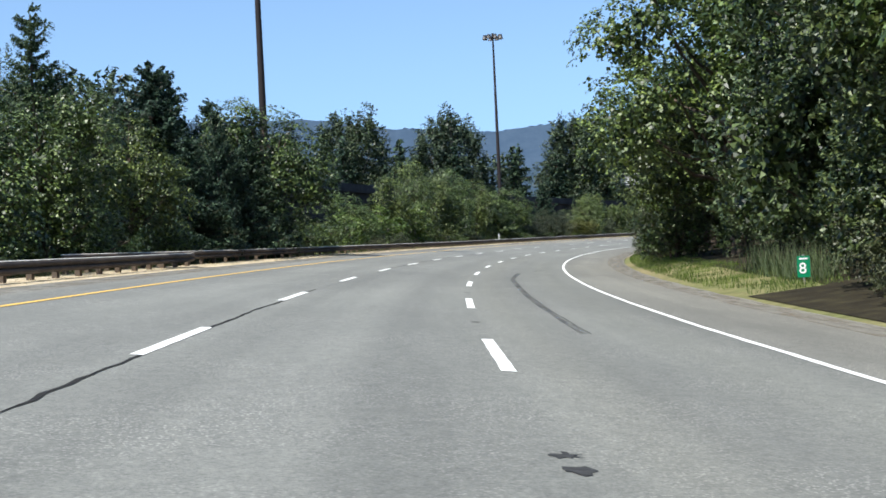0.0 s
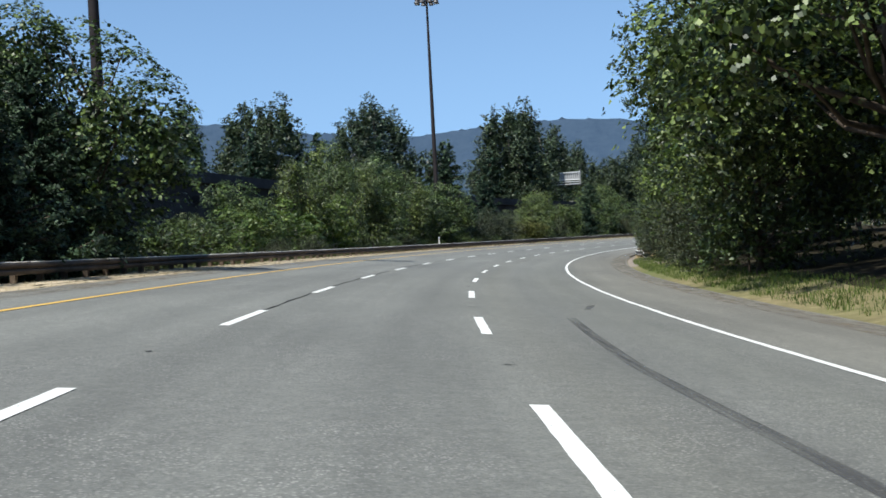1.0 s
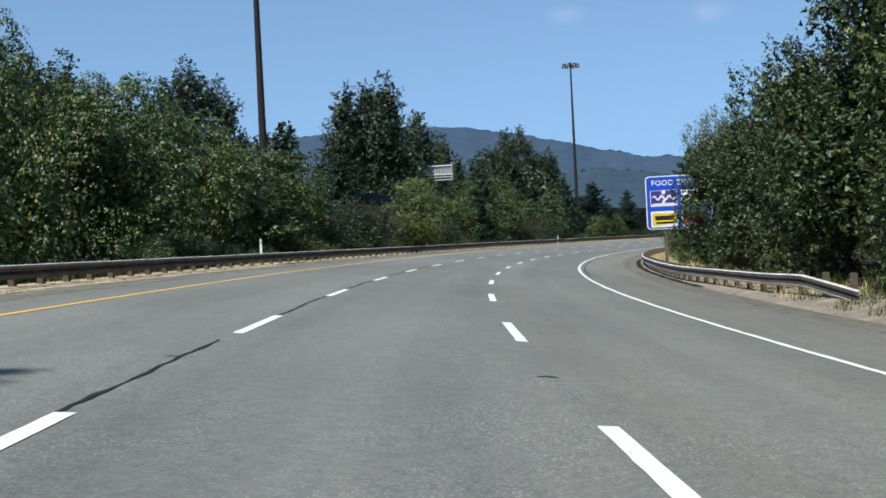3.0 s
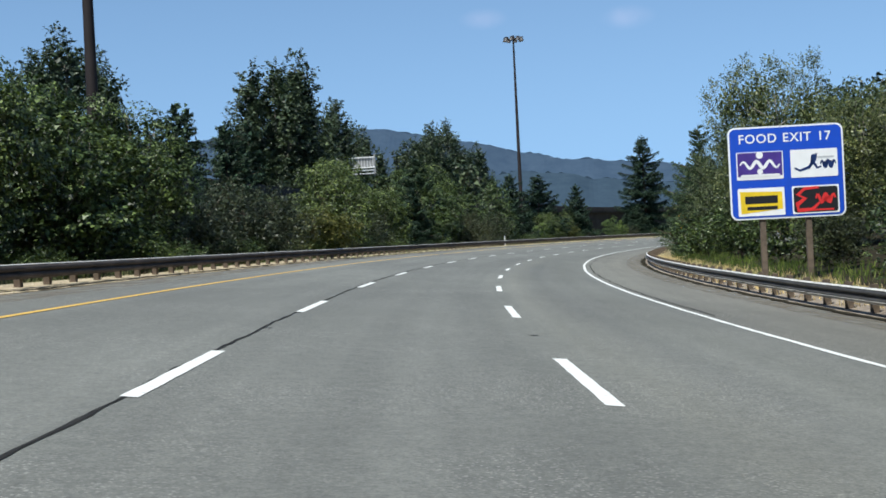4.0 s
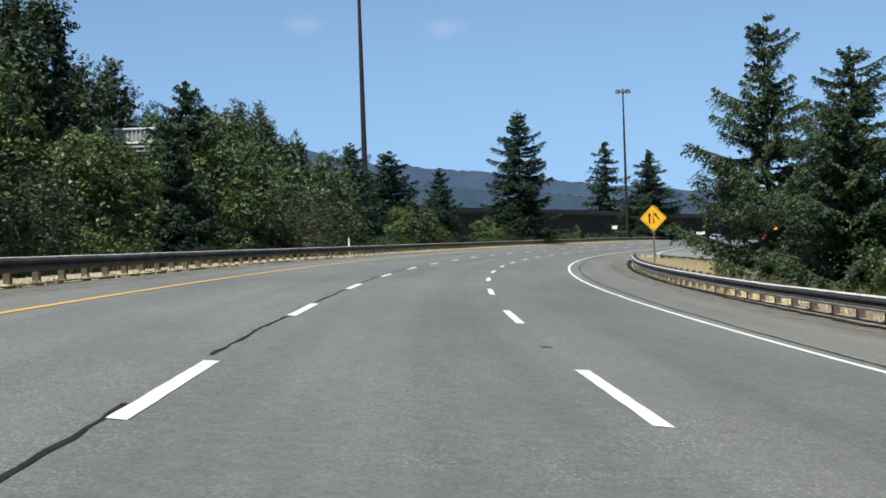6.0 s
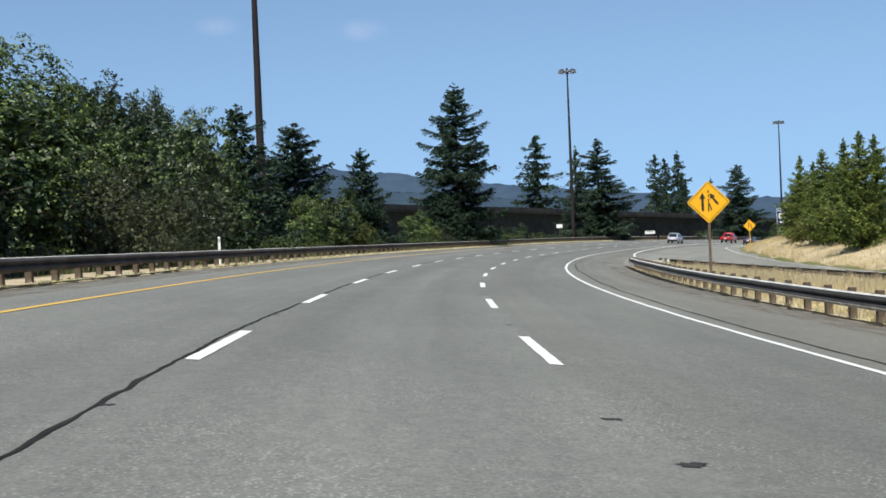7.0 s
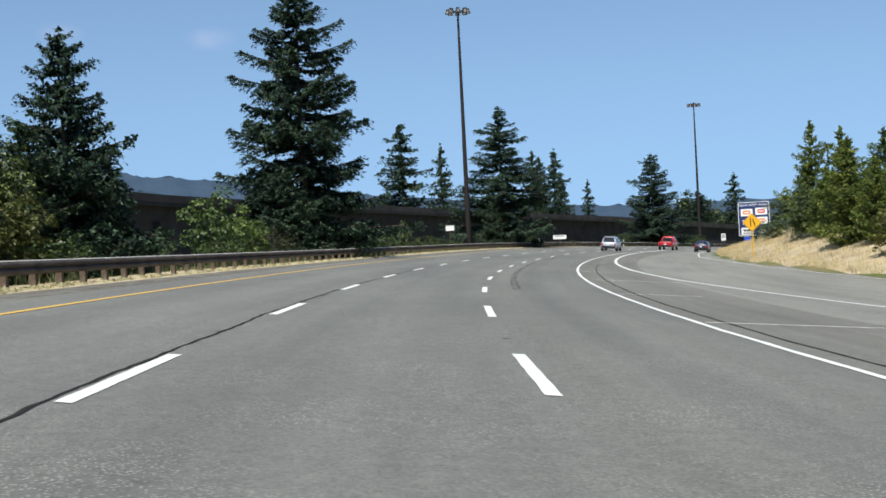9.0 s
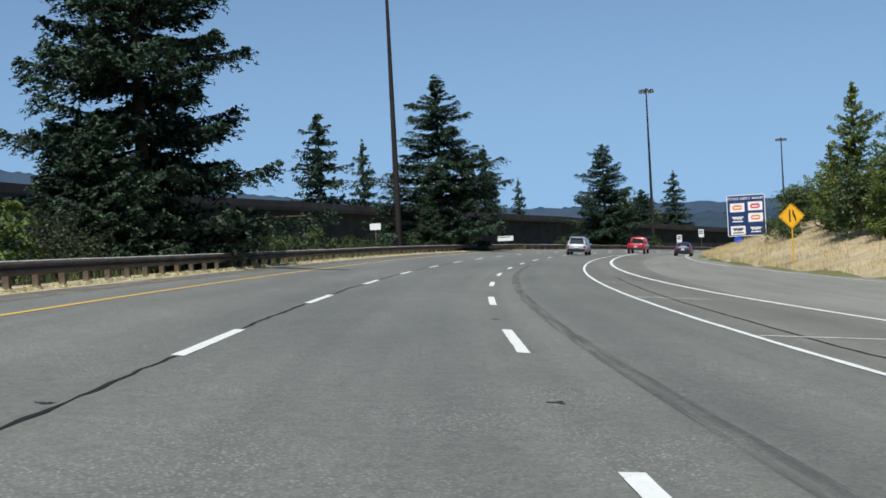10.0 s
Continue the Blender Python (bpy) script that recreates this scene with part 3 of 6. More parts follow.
def guardrail(label, path, side, mat, post_mat, tops=((0, 0.62), (900, 0.62)), s_post=1.905, flare=False, ending=False, lips=True, proud=0.02):
    """A W-beam on posts; path rows (s, lat); side +1 faces to the right."""
    rail = thing("guardrail", label, "guardrail", "roadside guardrails")
    s0, s1 = path[0][0], path[-1][0]
    ss = np.arange(s0, s1 + 0.01, 0.9525)
    verts, faces = [], []
    prof = [(x, z) for x, z in W_PROFILE] + [(x - 0.006, z) for x, z in reversed(W_PROFILE)]
    k = len(prof)
    low = lambda s: -0.35 * max(0, 1 - (s - s0) / 4.0) if flare else 0.0
    def level(s, l):
        return max(-BANK * l, ground(s, l)) + drop(s)

    def high(s):
        return interp(s, tops)

    top = max(q[1] for q in tops)
    for s in ss:
        l = interp(s, path)
        p0 = road(s, l)
        dx = Vector((math.cos(s / R), -math.sin(s / R), 0)) * side
        for x, z in prof:
            v = p0 + dx * x
            v.z = level(s, l) + high(s) - 0.31 + z + low(s) + 0.012 * noise.noise((s * 0.2, 1, 0))
            verts.append(v)
    for i in range(len(ss) - 1):
        for j in range(k):
            faces.append((i * k + j, i * k + (j + 1) % k, (i + 1) * k + (j + 1) % k, (i + 1) * k + j))
    faces += [tuple(range(k)), tuple((len(ss) - 1) * k + j for j in reversed(range(k)))]
    shaped("beam", verts, faces, mat, rail, "W-profile steel beam")
    # pale strips carry the sunlit folds of the W-beam in their colour
    k_lip = 1.0 if mat is M_RUST else 1.9
    for name, ring in (("upper_lip", ((-0.012, 0.312), (0.03 * k_lip, 0.316 - 0.016 * k_lip), (0.036 * k_lip, 0.328 - 0.016 * k_lip), (-0.004, 0.328))), ("lower_lip", ((0.03, 0.002), (0.088, 0.062), (0.1, 0.058), (0.042, -0.008)))):
        if not lips or (name == "lower_lip" and mat is M_RUST):
            continue
        verts, faces = [], []
        for s in ss:
            l = interp(s, path)
            p0 = road(s, l)
            dx = Vector((math.cos(s / R), -math.sin(s / R), 0)) * side
            for x, z in ring:
                v = p0 + dx * x
                v.z = level(s, l) + high(s) - 0.31 + z + low(s) + 0.012 * noise.noise((s * 0.2, 1, 0))
                verts.append(v)
        faces = [(i * 4 + j, i * 4 + (j + 1) % 4, i * 4 + 4 + (j + 1) % 4, i * 4 + 4 + j) for i in range(len(ss) - 1) for j in range(4)]
        faces += [(0, 1, 2, 3), tuple((len(ss) - 1) * 4 + j for j in (3, 2, 1, 0))]
        shaped(name, verts, faces, M_PALEZINC, rail, "pale worn fold of the beam with sunlight in its colour")
    post = block = None
    for i, s in enumerate(np.arange(s0 + 0.9, s1, s_post)):
        l = interp(s, path)
        p = road(s, l - side * 0.22)
        m = Matrix.Translation((p.x, p.y, level(s, l) + high(s) - top)) @ pose(0, 0, 0, 0, 0, -math.degrees(s / R))
        q = road(s, l - side * 0.075)
        mb = Matrix.Translation((q.x, q.y, level(s, l) + high(s) - 0.155 + low(s))) @ pose(0, 0, 0, 0, 0, -math.degrees(s / R))
        if post is None:
            post = part("post", box_bm(0.15, 0.2, top + 0.68 + proud, (0, 0, (top + proud) / 2 - 0.34), 0.012), post_mat, rail)
            block = part("blockout", box_bm(0.15, 0.15, 0.34, (0, 0, 0), 0.01), post_mat, rail)
            post.matrix_basis, block.matrix_basis = m, mb
        else:
            twin(post, m)
            twin(block, mb)
    if ending:
        l = interp(s1, path)
        p = road(s1, l - side * 0.02)
        e = part("end_plate", box_bm(0.2, 0.06, 0.36, (0, 0, 0), 0.012), mat, rail, "bent steel end shoe")
        e.matrix_basis = Matrix.Translation((p.x, p.y, level(s1, l) + high(s1) - 0.155)) @ pose(0, 0, 0, 0, 0, -math.degrees(s1 / R))
        verts, faces = [], []
        a, b = road(s1 - 0.1, l - side * 0.12), road(s1 - 1.9, l - side * 0.1)
        tube_pts = [Vector((a.x, a.y, level(s1, l) + 0.06)), Vector(((a.x + b.x) / 2, (a.y + b.y) / 2, level(s1, l) + 0.13)), Vector((b.x, b.y, level(s1, l) + 0.32))]
        for q in tube_pts:
            verts += [q + Vector((0.018, 0, 0)), q + Vector((0, 0, 0.018)), q + Vector((-0.018, 0, 0)), q + Vector((0, 0, -0.018))]
        faces = [(i * 4 + k, i * 4 + (k + 1) % 4, i * 4 + 4 + (k + 1) % 4, i * 4 + 4 + k) for i in range(2) for k in range(4)]
        shaped("anchor_cable", verts, faces, mat, rail, "steel anchor cable")
    return rail


LEFT_TOPS = [(0, 0.46), (130, 0.44), (200, 0.52), (300, 0.58), (700, 0.58)]
guardrail("weathered brown steel guardrail on wooden posts in dry grass", [(-40, -9.0), (40, -9.0), (49, -9.25)], 1, M_RUST, M_POST, LEFT_TOPS)
guardrail("long weathered steel guardrail on wooden posts beside the median", [(38, -10.6), (60, -9.9), (120, -9.3), (200, -8.75), (300, -8.9), (470, -9.3)], 1, M_RUST, M_POST, LEFT_TOPS)
guardrail("far stretch of weathered steel guardrail along the curve", [(471, -9.3), (700, -9.3)], 1, M_RUST, M_POST, LEFT_TOPS, s_post=3.81)
guardrail("galvanised steel guardrail on wooden posts with a lowered end", [(125, 10.2), (132, 9.5), (148, 8.95), (174, 9.0), (215, 9.05), (262, 9.2), (285, 9.3), (303, 9.0)], -1, M_BEAM, M_POST, ((0, 0.57), (900, 0.57)), flare=True, ending=True, proud=0.07)
guardrail("steel guardrail between dry grass and the slip road", [(262, 28.0), (280, 20.6), (291, 15.6), (299, 12.0), (302.5, 10.9)], 1, M_RUST, M_POST, ending=True, lips=False, proud=0.06)


def end_terminal(s, lat):
    e = thing("rail_terminal", "pale galvanised end terminal lying behind the guardrail", "guardrail", "roadside guardrails")
    p = on_ground(s, lat)
    part("shoe", box_bm(0.62, 0.3, 0.3, (0, 0, 0.42), 0.04), M_PALEZINC, e, "pale steel shoe")
    part("nose", box_bm(0.16, 0.12, 0.3, (0.62, -0.1, 0.46), 0.02), M_PALEZINC, e)
    for x in (-0.2, 0.6):
        part("stub_post", box_bm(0.1, 0.12, 0.7, (x, 0.12, 0.0), 0.01), M_POST, e)
    e.matrix_basis = pose(p.x, p.y, p.z, 0, 0, -math.degrees(s / R))


end_terminal(300.5, 10.62)


# ---- far hills, a backdrop beyond the valley ----
def build_hills():
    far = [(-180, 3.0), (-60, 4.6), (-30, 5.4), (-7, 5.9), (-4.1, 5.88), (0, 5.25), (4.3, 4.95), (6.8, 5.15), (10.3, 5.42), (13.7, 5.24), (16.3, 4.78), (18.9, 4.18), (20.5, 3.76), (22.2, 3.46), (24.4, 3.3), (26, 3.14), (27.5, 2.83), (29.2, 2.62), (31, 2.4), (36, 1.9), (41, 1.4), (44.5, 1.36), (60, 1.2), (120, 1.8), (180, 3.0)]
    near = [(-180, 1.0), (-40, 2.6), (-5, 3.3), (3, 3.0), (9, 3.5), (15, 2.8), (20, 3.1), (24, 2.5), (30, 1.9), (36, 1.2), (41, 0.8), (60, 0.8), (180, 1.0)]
    # distance haze is put into the blue base colours of both ridges
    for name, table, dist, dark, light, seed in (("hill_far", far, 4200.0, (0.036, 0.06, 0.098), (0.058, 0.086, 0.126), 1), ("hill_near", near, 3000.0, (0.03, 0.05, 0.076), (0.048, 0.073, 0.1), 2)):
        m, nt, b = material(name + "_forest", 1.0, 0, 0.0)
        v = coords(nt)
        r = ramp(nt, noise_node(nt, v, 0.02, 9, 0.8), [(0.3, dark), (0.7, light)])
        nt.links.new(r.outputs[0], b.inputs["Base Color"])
        verts, faces = [], []
        az = np.arange(-180, 180, 0.2)
        rows = 8
        for a in az:
            top = math.tan(radians(interp(a, table))) * dist + 1.2
            top += 9 * noise.noise((a * 0.9, seed, 0))
            spiky = 6 * noise.noise((a * 4.5, seed, 1)) + 11 * noise.noise((a * 17.0, seed, 2))
            for j in range(rows):
                f = min(1.0, j / (rows - 2))
                d = dist * (0.82 + 0.18 * f) + 60 * noise.noise((a * 0.25, f * 2, seed))
                z = -10 + (top + 10) * (f ** 1.3) + (spiky if j == rows - 1 else 0)
                verts.append((60 + d * math.sin(radians(a)), 170 + d * math.cos(radians(a)), z))
        n = len(az)
        faces = [(i * rows + j, ((i + 1) % n) * rows + j, ((i + 1) % n) * rows + j + 1, i * rows + j + 1) for i in range(n) for j in range(rows - 1)]
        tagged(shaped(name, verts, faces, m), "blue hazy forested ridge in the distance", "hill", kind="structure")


build_hills()


# ---- trees ----
def tube(verts, faces, pts, radii, sides=7):
    base = len(verts)
    for i, (p, r) in enumerate(zip(pts, radii)):
        d = Vector(pts[min(i + 1, len(pts) - 1)]) - Vector(pts[max(i - 1, 0)])
        d.normalize()
        x = d.orthogonal().normalized()
        y = d.cross(x)
        for k in range(sides):
            t = math.tau * k / sides
            verts.append(Vector(p) + (x * math.cos(t) + y * math.sin(t)) * r)
    for i in range(len(pts) - 1):
        for k in range(sides):
            faces.append((base + i * sides + k, base + i * sides + (k + 1) % sides, base + (i + 1) * sides + (k + 1) % sides, base + (i + 1) * sides + k))


def unit(v):
    return v / (np.linalg.norm(v, axis=-1, keepdims=True) + 1e-9)


def leaf_mesh(name, centre, normal, along, length, width, fold, mat, parent, sides=3):
    """Slightly twisted leaf blades: slips with three sides or broad blades with four."""
    a = unit(along - normal * (along * normal).sum(-1, keepdims=True))
    b = np.cross(normal, a)
    L, W = length[:, None] / 2, width[:, None] / 2
    if sides == 3:
        v = np.stack([centre - a * L + b * W - normal * fold * W, centre + a * L, centre - a * L - b * W], 1).reshape(-1, 3)
    else:
        v = np.stack([centre - a * L, centre + a * L * 0.1 + b * W - normal * fold * W, centre + a * L, centre - a * L * 0.1 - b * W - normal * fold * W], 1).reshape(-1, 3)
    f = np.arange(len(v)).reshape(-1, sides)
    me = bpy.data.meshes.new(name)
    me.vertices.add(len(v))
    me.vertices.foreach_set("co", v.astype(np.float32).ravel())
    me.loops.add(f.size)
    me.loops.foreach_set("vertex_index", f.astype(np.int32).ravel())
    me.polygons.add(len(f))
    me.polygons.foreach_set("loop_start", np.arange(0, f.size, sides, dtype=np.int32))
    me.update(calc_edges=True)
    me.validate()
    me.materials.append(mat)
    ob = new(name, me)
    ob.parent = parent
    return ob


def crown_points(rng, lobes, count, seed, gaps):
    """Shoot tips over the outer faces of the lobes, with gaps between the boughs."""
    lob = np.array(lobes)
    area = (lob[:, 3] * lob[:, 4] + lob[:, 3] * lob[:, 5] + lob[:, 4] * lob[:, 5])
    pts, ways = [], []
    while sum(len(q) for q in pts) < count:
        pick = lob[rng.choice(len(lob), count * 2, p=area / area.sum())]
        d = unit(rng.normal(size=(count * 2, 3)) + np.array([0, 0, 0.25]))
        c = pick[:, :3] + d * pick[:, 3:6] * rng.uniform(0.72, 1.08, (count * 2, 1)) ** 0.8
        deep = np.zeros(len(c), bool)
        for l in lob:
            deep |= (((c - l[:3]) / l[3:6]) ** 2).sum(1) < 0.5
        open_air = np.array([noise.noise((q[0] * 0.75 + seed, q[1] * 0.75, q[2] * 0.95)) > gaps for q in c])
        keep = ~deep & open_air & (c[:, 2] > 0.1)
        pts.append(c[keep])
        ways.append(d[keep])
    return np.concatenate(pts)[:count], np.concatenate(ways)[:count]


def broadleaf(name, label, seed, height, lobes, shoots, per, size, mat, bark, trunk_r, reach=0.5, style="rosette", sides=4, gaps=-0.2, core=0.3):
    """A trunk, limbs and a crown of leafy shoots: drooping rosettes of broad leaves, or sprays of small leaves along twigs."""
    rng = np.random.default_rng(seed)
    root = thing(name, label, "tree" if height > 5 else "shrub", "roadside trees" if height > 5 else "roadside shrubs")
    cc, d = crown_points(rng, lobes, shoots, seed * 0.37, gaps)
    cr = reach * rng.uniform(0.6, 1.35, shoots)
    idx = np.repeat(np.arange(shoots), rng.poisson(per, shoots) + 2)
    n = len(idx)
    r, dd = cr[idx][:, None], d[idx]
    if style == "rosette":
        turn = rng.uniform(0, math.tau, n)
        radial = np.stack([np.cos(turn), np.sin(turn), np.zeros(n)], 1)
        f = rng.uniform(0.02, 1.0, (n, 1)) ** 0.55
        tilt = unit(dd * np.array([1, 1, 0.5]) * 0.6 + np.array([0, 0, 1]))
        radial = unit(radial - tilt * (radial * tilt).sum(1, keepdims=True))
        pos = cc[idx] + radial * f * r + dd * 0.18 * r - np.array([0, 0, 1]) * 0.5 * r * f ** 2 + rng.normal(size=(n, 3)) * 0.1 * r
        nrm = unit(tilt * 0.9 + radial * f * 0.75 + rng.normal(size=(n, 3)) * 0.22)
        along = radial + np.array([0, 0, -0.35]) * f
    else:
        twig = unit(dd + np.array([0, 0, 0.35]) + rng.normal(size=(shoots, 3))[idx] * 0.45)
        f = rng.uniform(-0.6, 1.0, (n, 1))
        pos = cc[idx] + twig * f * r + rng.normal(size=(n, 3)) * r * 0.2 * (1.15 - f)
        nrm = unit(dd * 0.35 + np.array([0, 0, 0.65]) + rng.normal(size=(n, 3)) * 0.55)
        along = twig + rng.normal(size=(n, 3)) * 0.7
    pos[:, 2] = np.maximum(pos[:, 2], 0.03)
    length = size * rng.uniform(0.6, 1.3, n)
    wide = length * (rng.uniform(0.75, 1.0, n) if style == "rosette" else rng.uniform(0.5, 0.75, n))
    # older leaves deep in the crown, in the shade of the outer ones
    lob = np.array(lobes)
    vol = (lob[:, 3] * lob[:, 4] * lob[:, 5]) ** 0.75
    k = int(n * core)
    inner = lob[rng.choice(len(lob), k, p=vol / vol.sum())]
    ip = inner[:, :3] + unit(rng.normal(size=(k, 3))) * rng.uniform(0.15, 0.66, (k, 1)) * inner[:, 3:6]
    ip[:, 2] = np.maximum(ip[:, 2], 0.1)
    il = size * rng.uniform(1.0, 1.7, k)
    pos, nrm = np.concatenate([pos, ip]), np.concatenate([nrm, unit(rng.normal(size=(k, 3)) + dd[rng.integers(0, n, k)] * 0.4)])
    length, wide, along = np.concatenate([length, il]), np.concatenate([wide, il]), np.concatenate([along, rng.normal(size=(k, 3))])
    leaf_mesh("crown", pos, nrm, along, length, wide, 0.35, mat, root, sides)
    verts, faces = [], []
    top = max(l[2] for l in lobes)
    spine = [Vector((0.25 * trunk_r * i * rng.normal(), 0.25 * trunk_r * i * rng.normal(), top * i / 6)) for i in range(7)]
    spine[0].z = -0.4
    tube(verts, faces, spine, [trunk_r * (1.25 if i == 0 else 1) * (1 - 0.13 * i) for i in range(7)], 9)
    shaped("trunk", verts, faces, bark, root, smooth=True)
    verts, faces = [], []
    for j in rng.choice(shoots, min(shoots, 30), replace=False):
        c = Vector(cc[j])
        z0 = min(max(c.z * rng.uniform(0.45, 0.75), 0.12 * top), top * 0.95)
        k = min(5, int(z0 / top * 6))
        p0 = spine[k].lerp(spine[k + 1], z0 / top * 6 - k)
        mid = p0.lerp(c, 0.5) + Vector((0, 0, -0.08 * (c - p0).length)) + Vector(rng.normal(size=3)) * 0.12
        tube(verts, faces, [p0, mid, c], [trunk_r * 0.34, trunk_r * 0.2, trunk_r * 0.06], 5)
    tagged(shaped("branchwork", verts, faces, bark, root, smooth=True), "thin branches inside the crown", kind="stuff")
    return root, float(np.percentile(pos[:, 2], 99.7))


def conifer(name, label, seed, height, radius, whorls, limbs, mat, droop=0.25, lift=0.0, taper=0.85, start=0.06, thick=1.0, size=1.0, ragged=0.25, dense=1.0, hang=0.3, bare=0.14):
    """A straight trunk with boughs of uneven reach, each a flat fan of needle sprays that hangs at its edges."""
    rng = np.random.default_rng(seed)
    root = thing(name, label, "tree", "roadside trees")
    verts, faces = [], []
    tube(verts, faces, [Vector((0.012 * height * noise.noise((z * 3, seed, 0)), 0.012 * height * noise.noise((z * 3, seed, 5)), z * height)) for z in (-0.03, 0.0, 0.3, 0.6, 0.85, 1.0)], [height * q for q in (0.021, 0.017, 0.012, 0.0075, 0.0035, 0.0006)], 8)
    shaped("trunk", verts, faces, M_BARK, root, smooth=True)
    verts, faces = [], []
    C, N, A, L, W = [], [], [], [], []
    for w in range(whorls):
        turn = rng.uniform(0, math.tau)
        tier = rng.uniform(0.78, 1.12)
        for j in range(limbs):
            f = start + (1 - start) * ((w + rng.uniform(-0.7, 0.7)) / whorls) ** 0.95 if w else start + rng.uniform(0, 0.03)
            f = min(0.985, f)
            ang = turn + math.tau * j / limbs + rng.normal() * 0.35
            reach = radius * ((1 - f) ** taper) * (0.7 + 0.3 * min(1, (f - start + 0.03) / 0.12)) + 0.05
            bulge = noise.noise((math.cos(ang) * 1.1 + seed, math.sin(ang) * 1.1, f * 6.5)) + 0.6 * noise.noise((math.cos(ang) * 2.5, math.sin(ang) * 2.5 + seed, f * 16))
            ln = reach * tier * (0.92 + 1.5 * ragged * bulge) * rng.uniform(1 - 0.9 * ragged, 1 + 0.5 * ragged)
            if ln < 0.08:
                continue
            sz = size * min(1.0, 0.38 + 0.9 * reach / radius)
            z0 = f * height
            out = np.array([math.cos(ang), math.sin(ang), 0])
            side = np.array([-math.sin(ang), math.cos(ang), 0])
            dr = droop * rng.uniform(0.4, 1.5) * (1.2 - f) - 0.35 * max(0, f - 0.6)
            m = max(4, int(ln / (0.26 * sz)))
            u = (np.arange(m) + rng.uniform(0.1, 0.9, m)) / m
            u = u[u > bare]
            curve = lambda q: -dr * ln * q + (lift + 0.12) * ln * q ** 2.4
            p = np.array([0, 0, z0]) + out * (u * ln)[:, None] + np.array([0, 0, 1]) * curve(u)[:, None]
            k = len(u)
            fan = rng.uniform(0.8, 1.3)
            for sg in (-1, 1):
                tl = np.minimum((0.42 * ln * np.minimum(1.0, 3.2 * (1.06 - u)) * (0.45 + 0.55 * u) + 0.12 * sz) * rng.uniform(0.5, 1.2, k) * fan, 2.4 * sz)
                dirn = unit(out * rng.uniform(0.35, 0.9, (k, 1)) + side * sg * rng.uniform(0.5, 1.0, (k, 1)) + np.array([0, 0, -hang]) * rng.uniform(-0.2, 1.6, (k, 1)))
                for q in range(int(6 * dense)):
                    g = (q + rng.uniform(0.0, 1.0, k)) / int(6 * dense)
                    bl = 0.46 * sz * rng.uniform(0.55, 1.3, k)
                    C.append(p + dirn * (tl * g)[:, None] - np.array([0, 0, 1]) * (hang * 0.5 * tl * g ** 2)[:, None] + rng.normal(size=(k, 3)) * np.array([0.08, 0.08, 0.1]) * sz)
                    A.append(unit(dirn + rng.normal(size=(k, 3)) * 0.6 + np.array([0, 0, -0.3])))
                    N.append(unit(np.array([0, 0, 0.9]) + rng.normal(size=(k, 3)) * 0.65 + out * 0.3))
                    L.append(bl)
                    W.append(bl * rng.uniform(0.24, 0.44, k) * thick)
            # short inner shoots round the stem
            k = max(3, int(5 * dense * (1 - f) + 2))
            e = rng.uniform(0.05, 0.62, (k, 1)) * ln
            C.append(np.array([0, 0, z0]) + out * e + side * rng.normal(size=(k, 1)) * 0.28 * e + np.array([0, 0, 1]) * rng.normal(size=(k, 1)) * 0.02 * height)
            A.append(unit(rng.normal(size=(k, 3)) + out * 0.5))
            N.append(unit(rng.normal(size=(k, 3))))
            L.append(0.62 * size * rng.uniform(0.7, 1.3, k))
            W.append(0.36 * size * thick * rng.uniform(0.7, 1.2, k))
            if ln > 0.6:
                qs = (0, 0.45, 0.9)
                tube(verts, faces, [Vector(np.array([0, 0, z0]) + out * ln * q + np.array([0, 0, curve(q)])) for q in qs], [0.018 * ln * (1 - 0.9 * q) ** 0.7 + 0.008 for q in qs], 4)
    C = np.concatenate(C)
    C[:, 2] = np.maximum(C[:, 2], 0.05 + 0.1 * rng.uniform(0, 1, len(C)))
    leaf_mesh("foliage", C, np.concatenate(N), np.concatenate(A), np.concatenate(L), np.concatenate(W), 0.5, mat, root)
    tagged(shaped("branchwork", verts, faces, M_BARK, root, smooth=True), "thin branches among the needles", kind="stuff")
    return root, height


KINDS = {}


def lobes_round(seed, h, r, n, low=0.2, squash=1.0):
    rng = random.Random(seed)
    out = [(0, 0, h * (0.5 + low / 2), r * 0.72, r * 0.72, h * (0.5 - low / 2) * 0.92)]
    for i in range(n):
        t = math.tau * i / n + rng.uniform(-0.4, 0.4)
        z = h * rng.uniform(low + 0.1, 0.8)
        w = r * rng.uniform(0.34, 0.52)
        q = r * rng.uniform(0.42, 0.68)
        out.append((q * math.cos(t), q * math.sin(t), z, w, w, w * rng.uniform(0.8, 1.3) * squash))
    return out


def lobes_umbrella(seed, h, r, n, low):
    """A crown that is widest below its middle and hangs over a shaded foot."""
    rng = random.Random(seed)
    out = [(0, 0, h * 0.6, r * 0.72, r * 0.72, h * 0.38)]
    for i in range(n):
        t = math.tau * i / n * 3.1 + rng.uniform(-0.35, 0.35)
        z = h * (low + (0.88 - low) * (i + rng.random()) / n)
        q = r * rng.uniform(0.6, 0.84) * (1.0 - 0.75 * max(0, z / h - 0.55))
        w = r * rng.uniform(0.22, 0.36)
        out.append((q * math.cos(t), q * math.sin(t), z, w, w, w * rng.uniform(0.6, 0.95)))
    return out


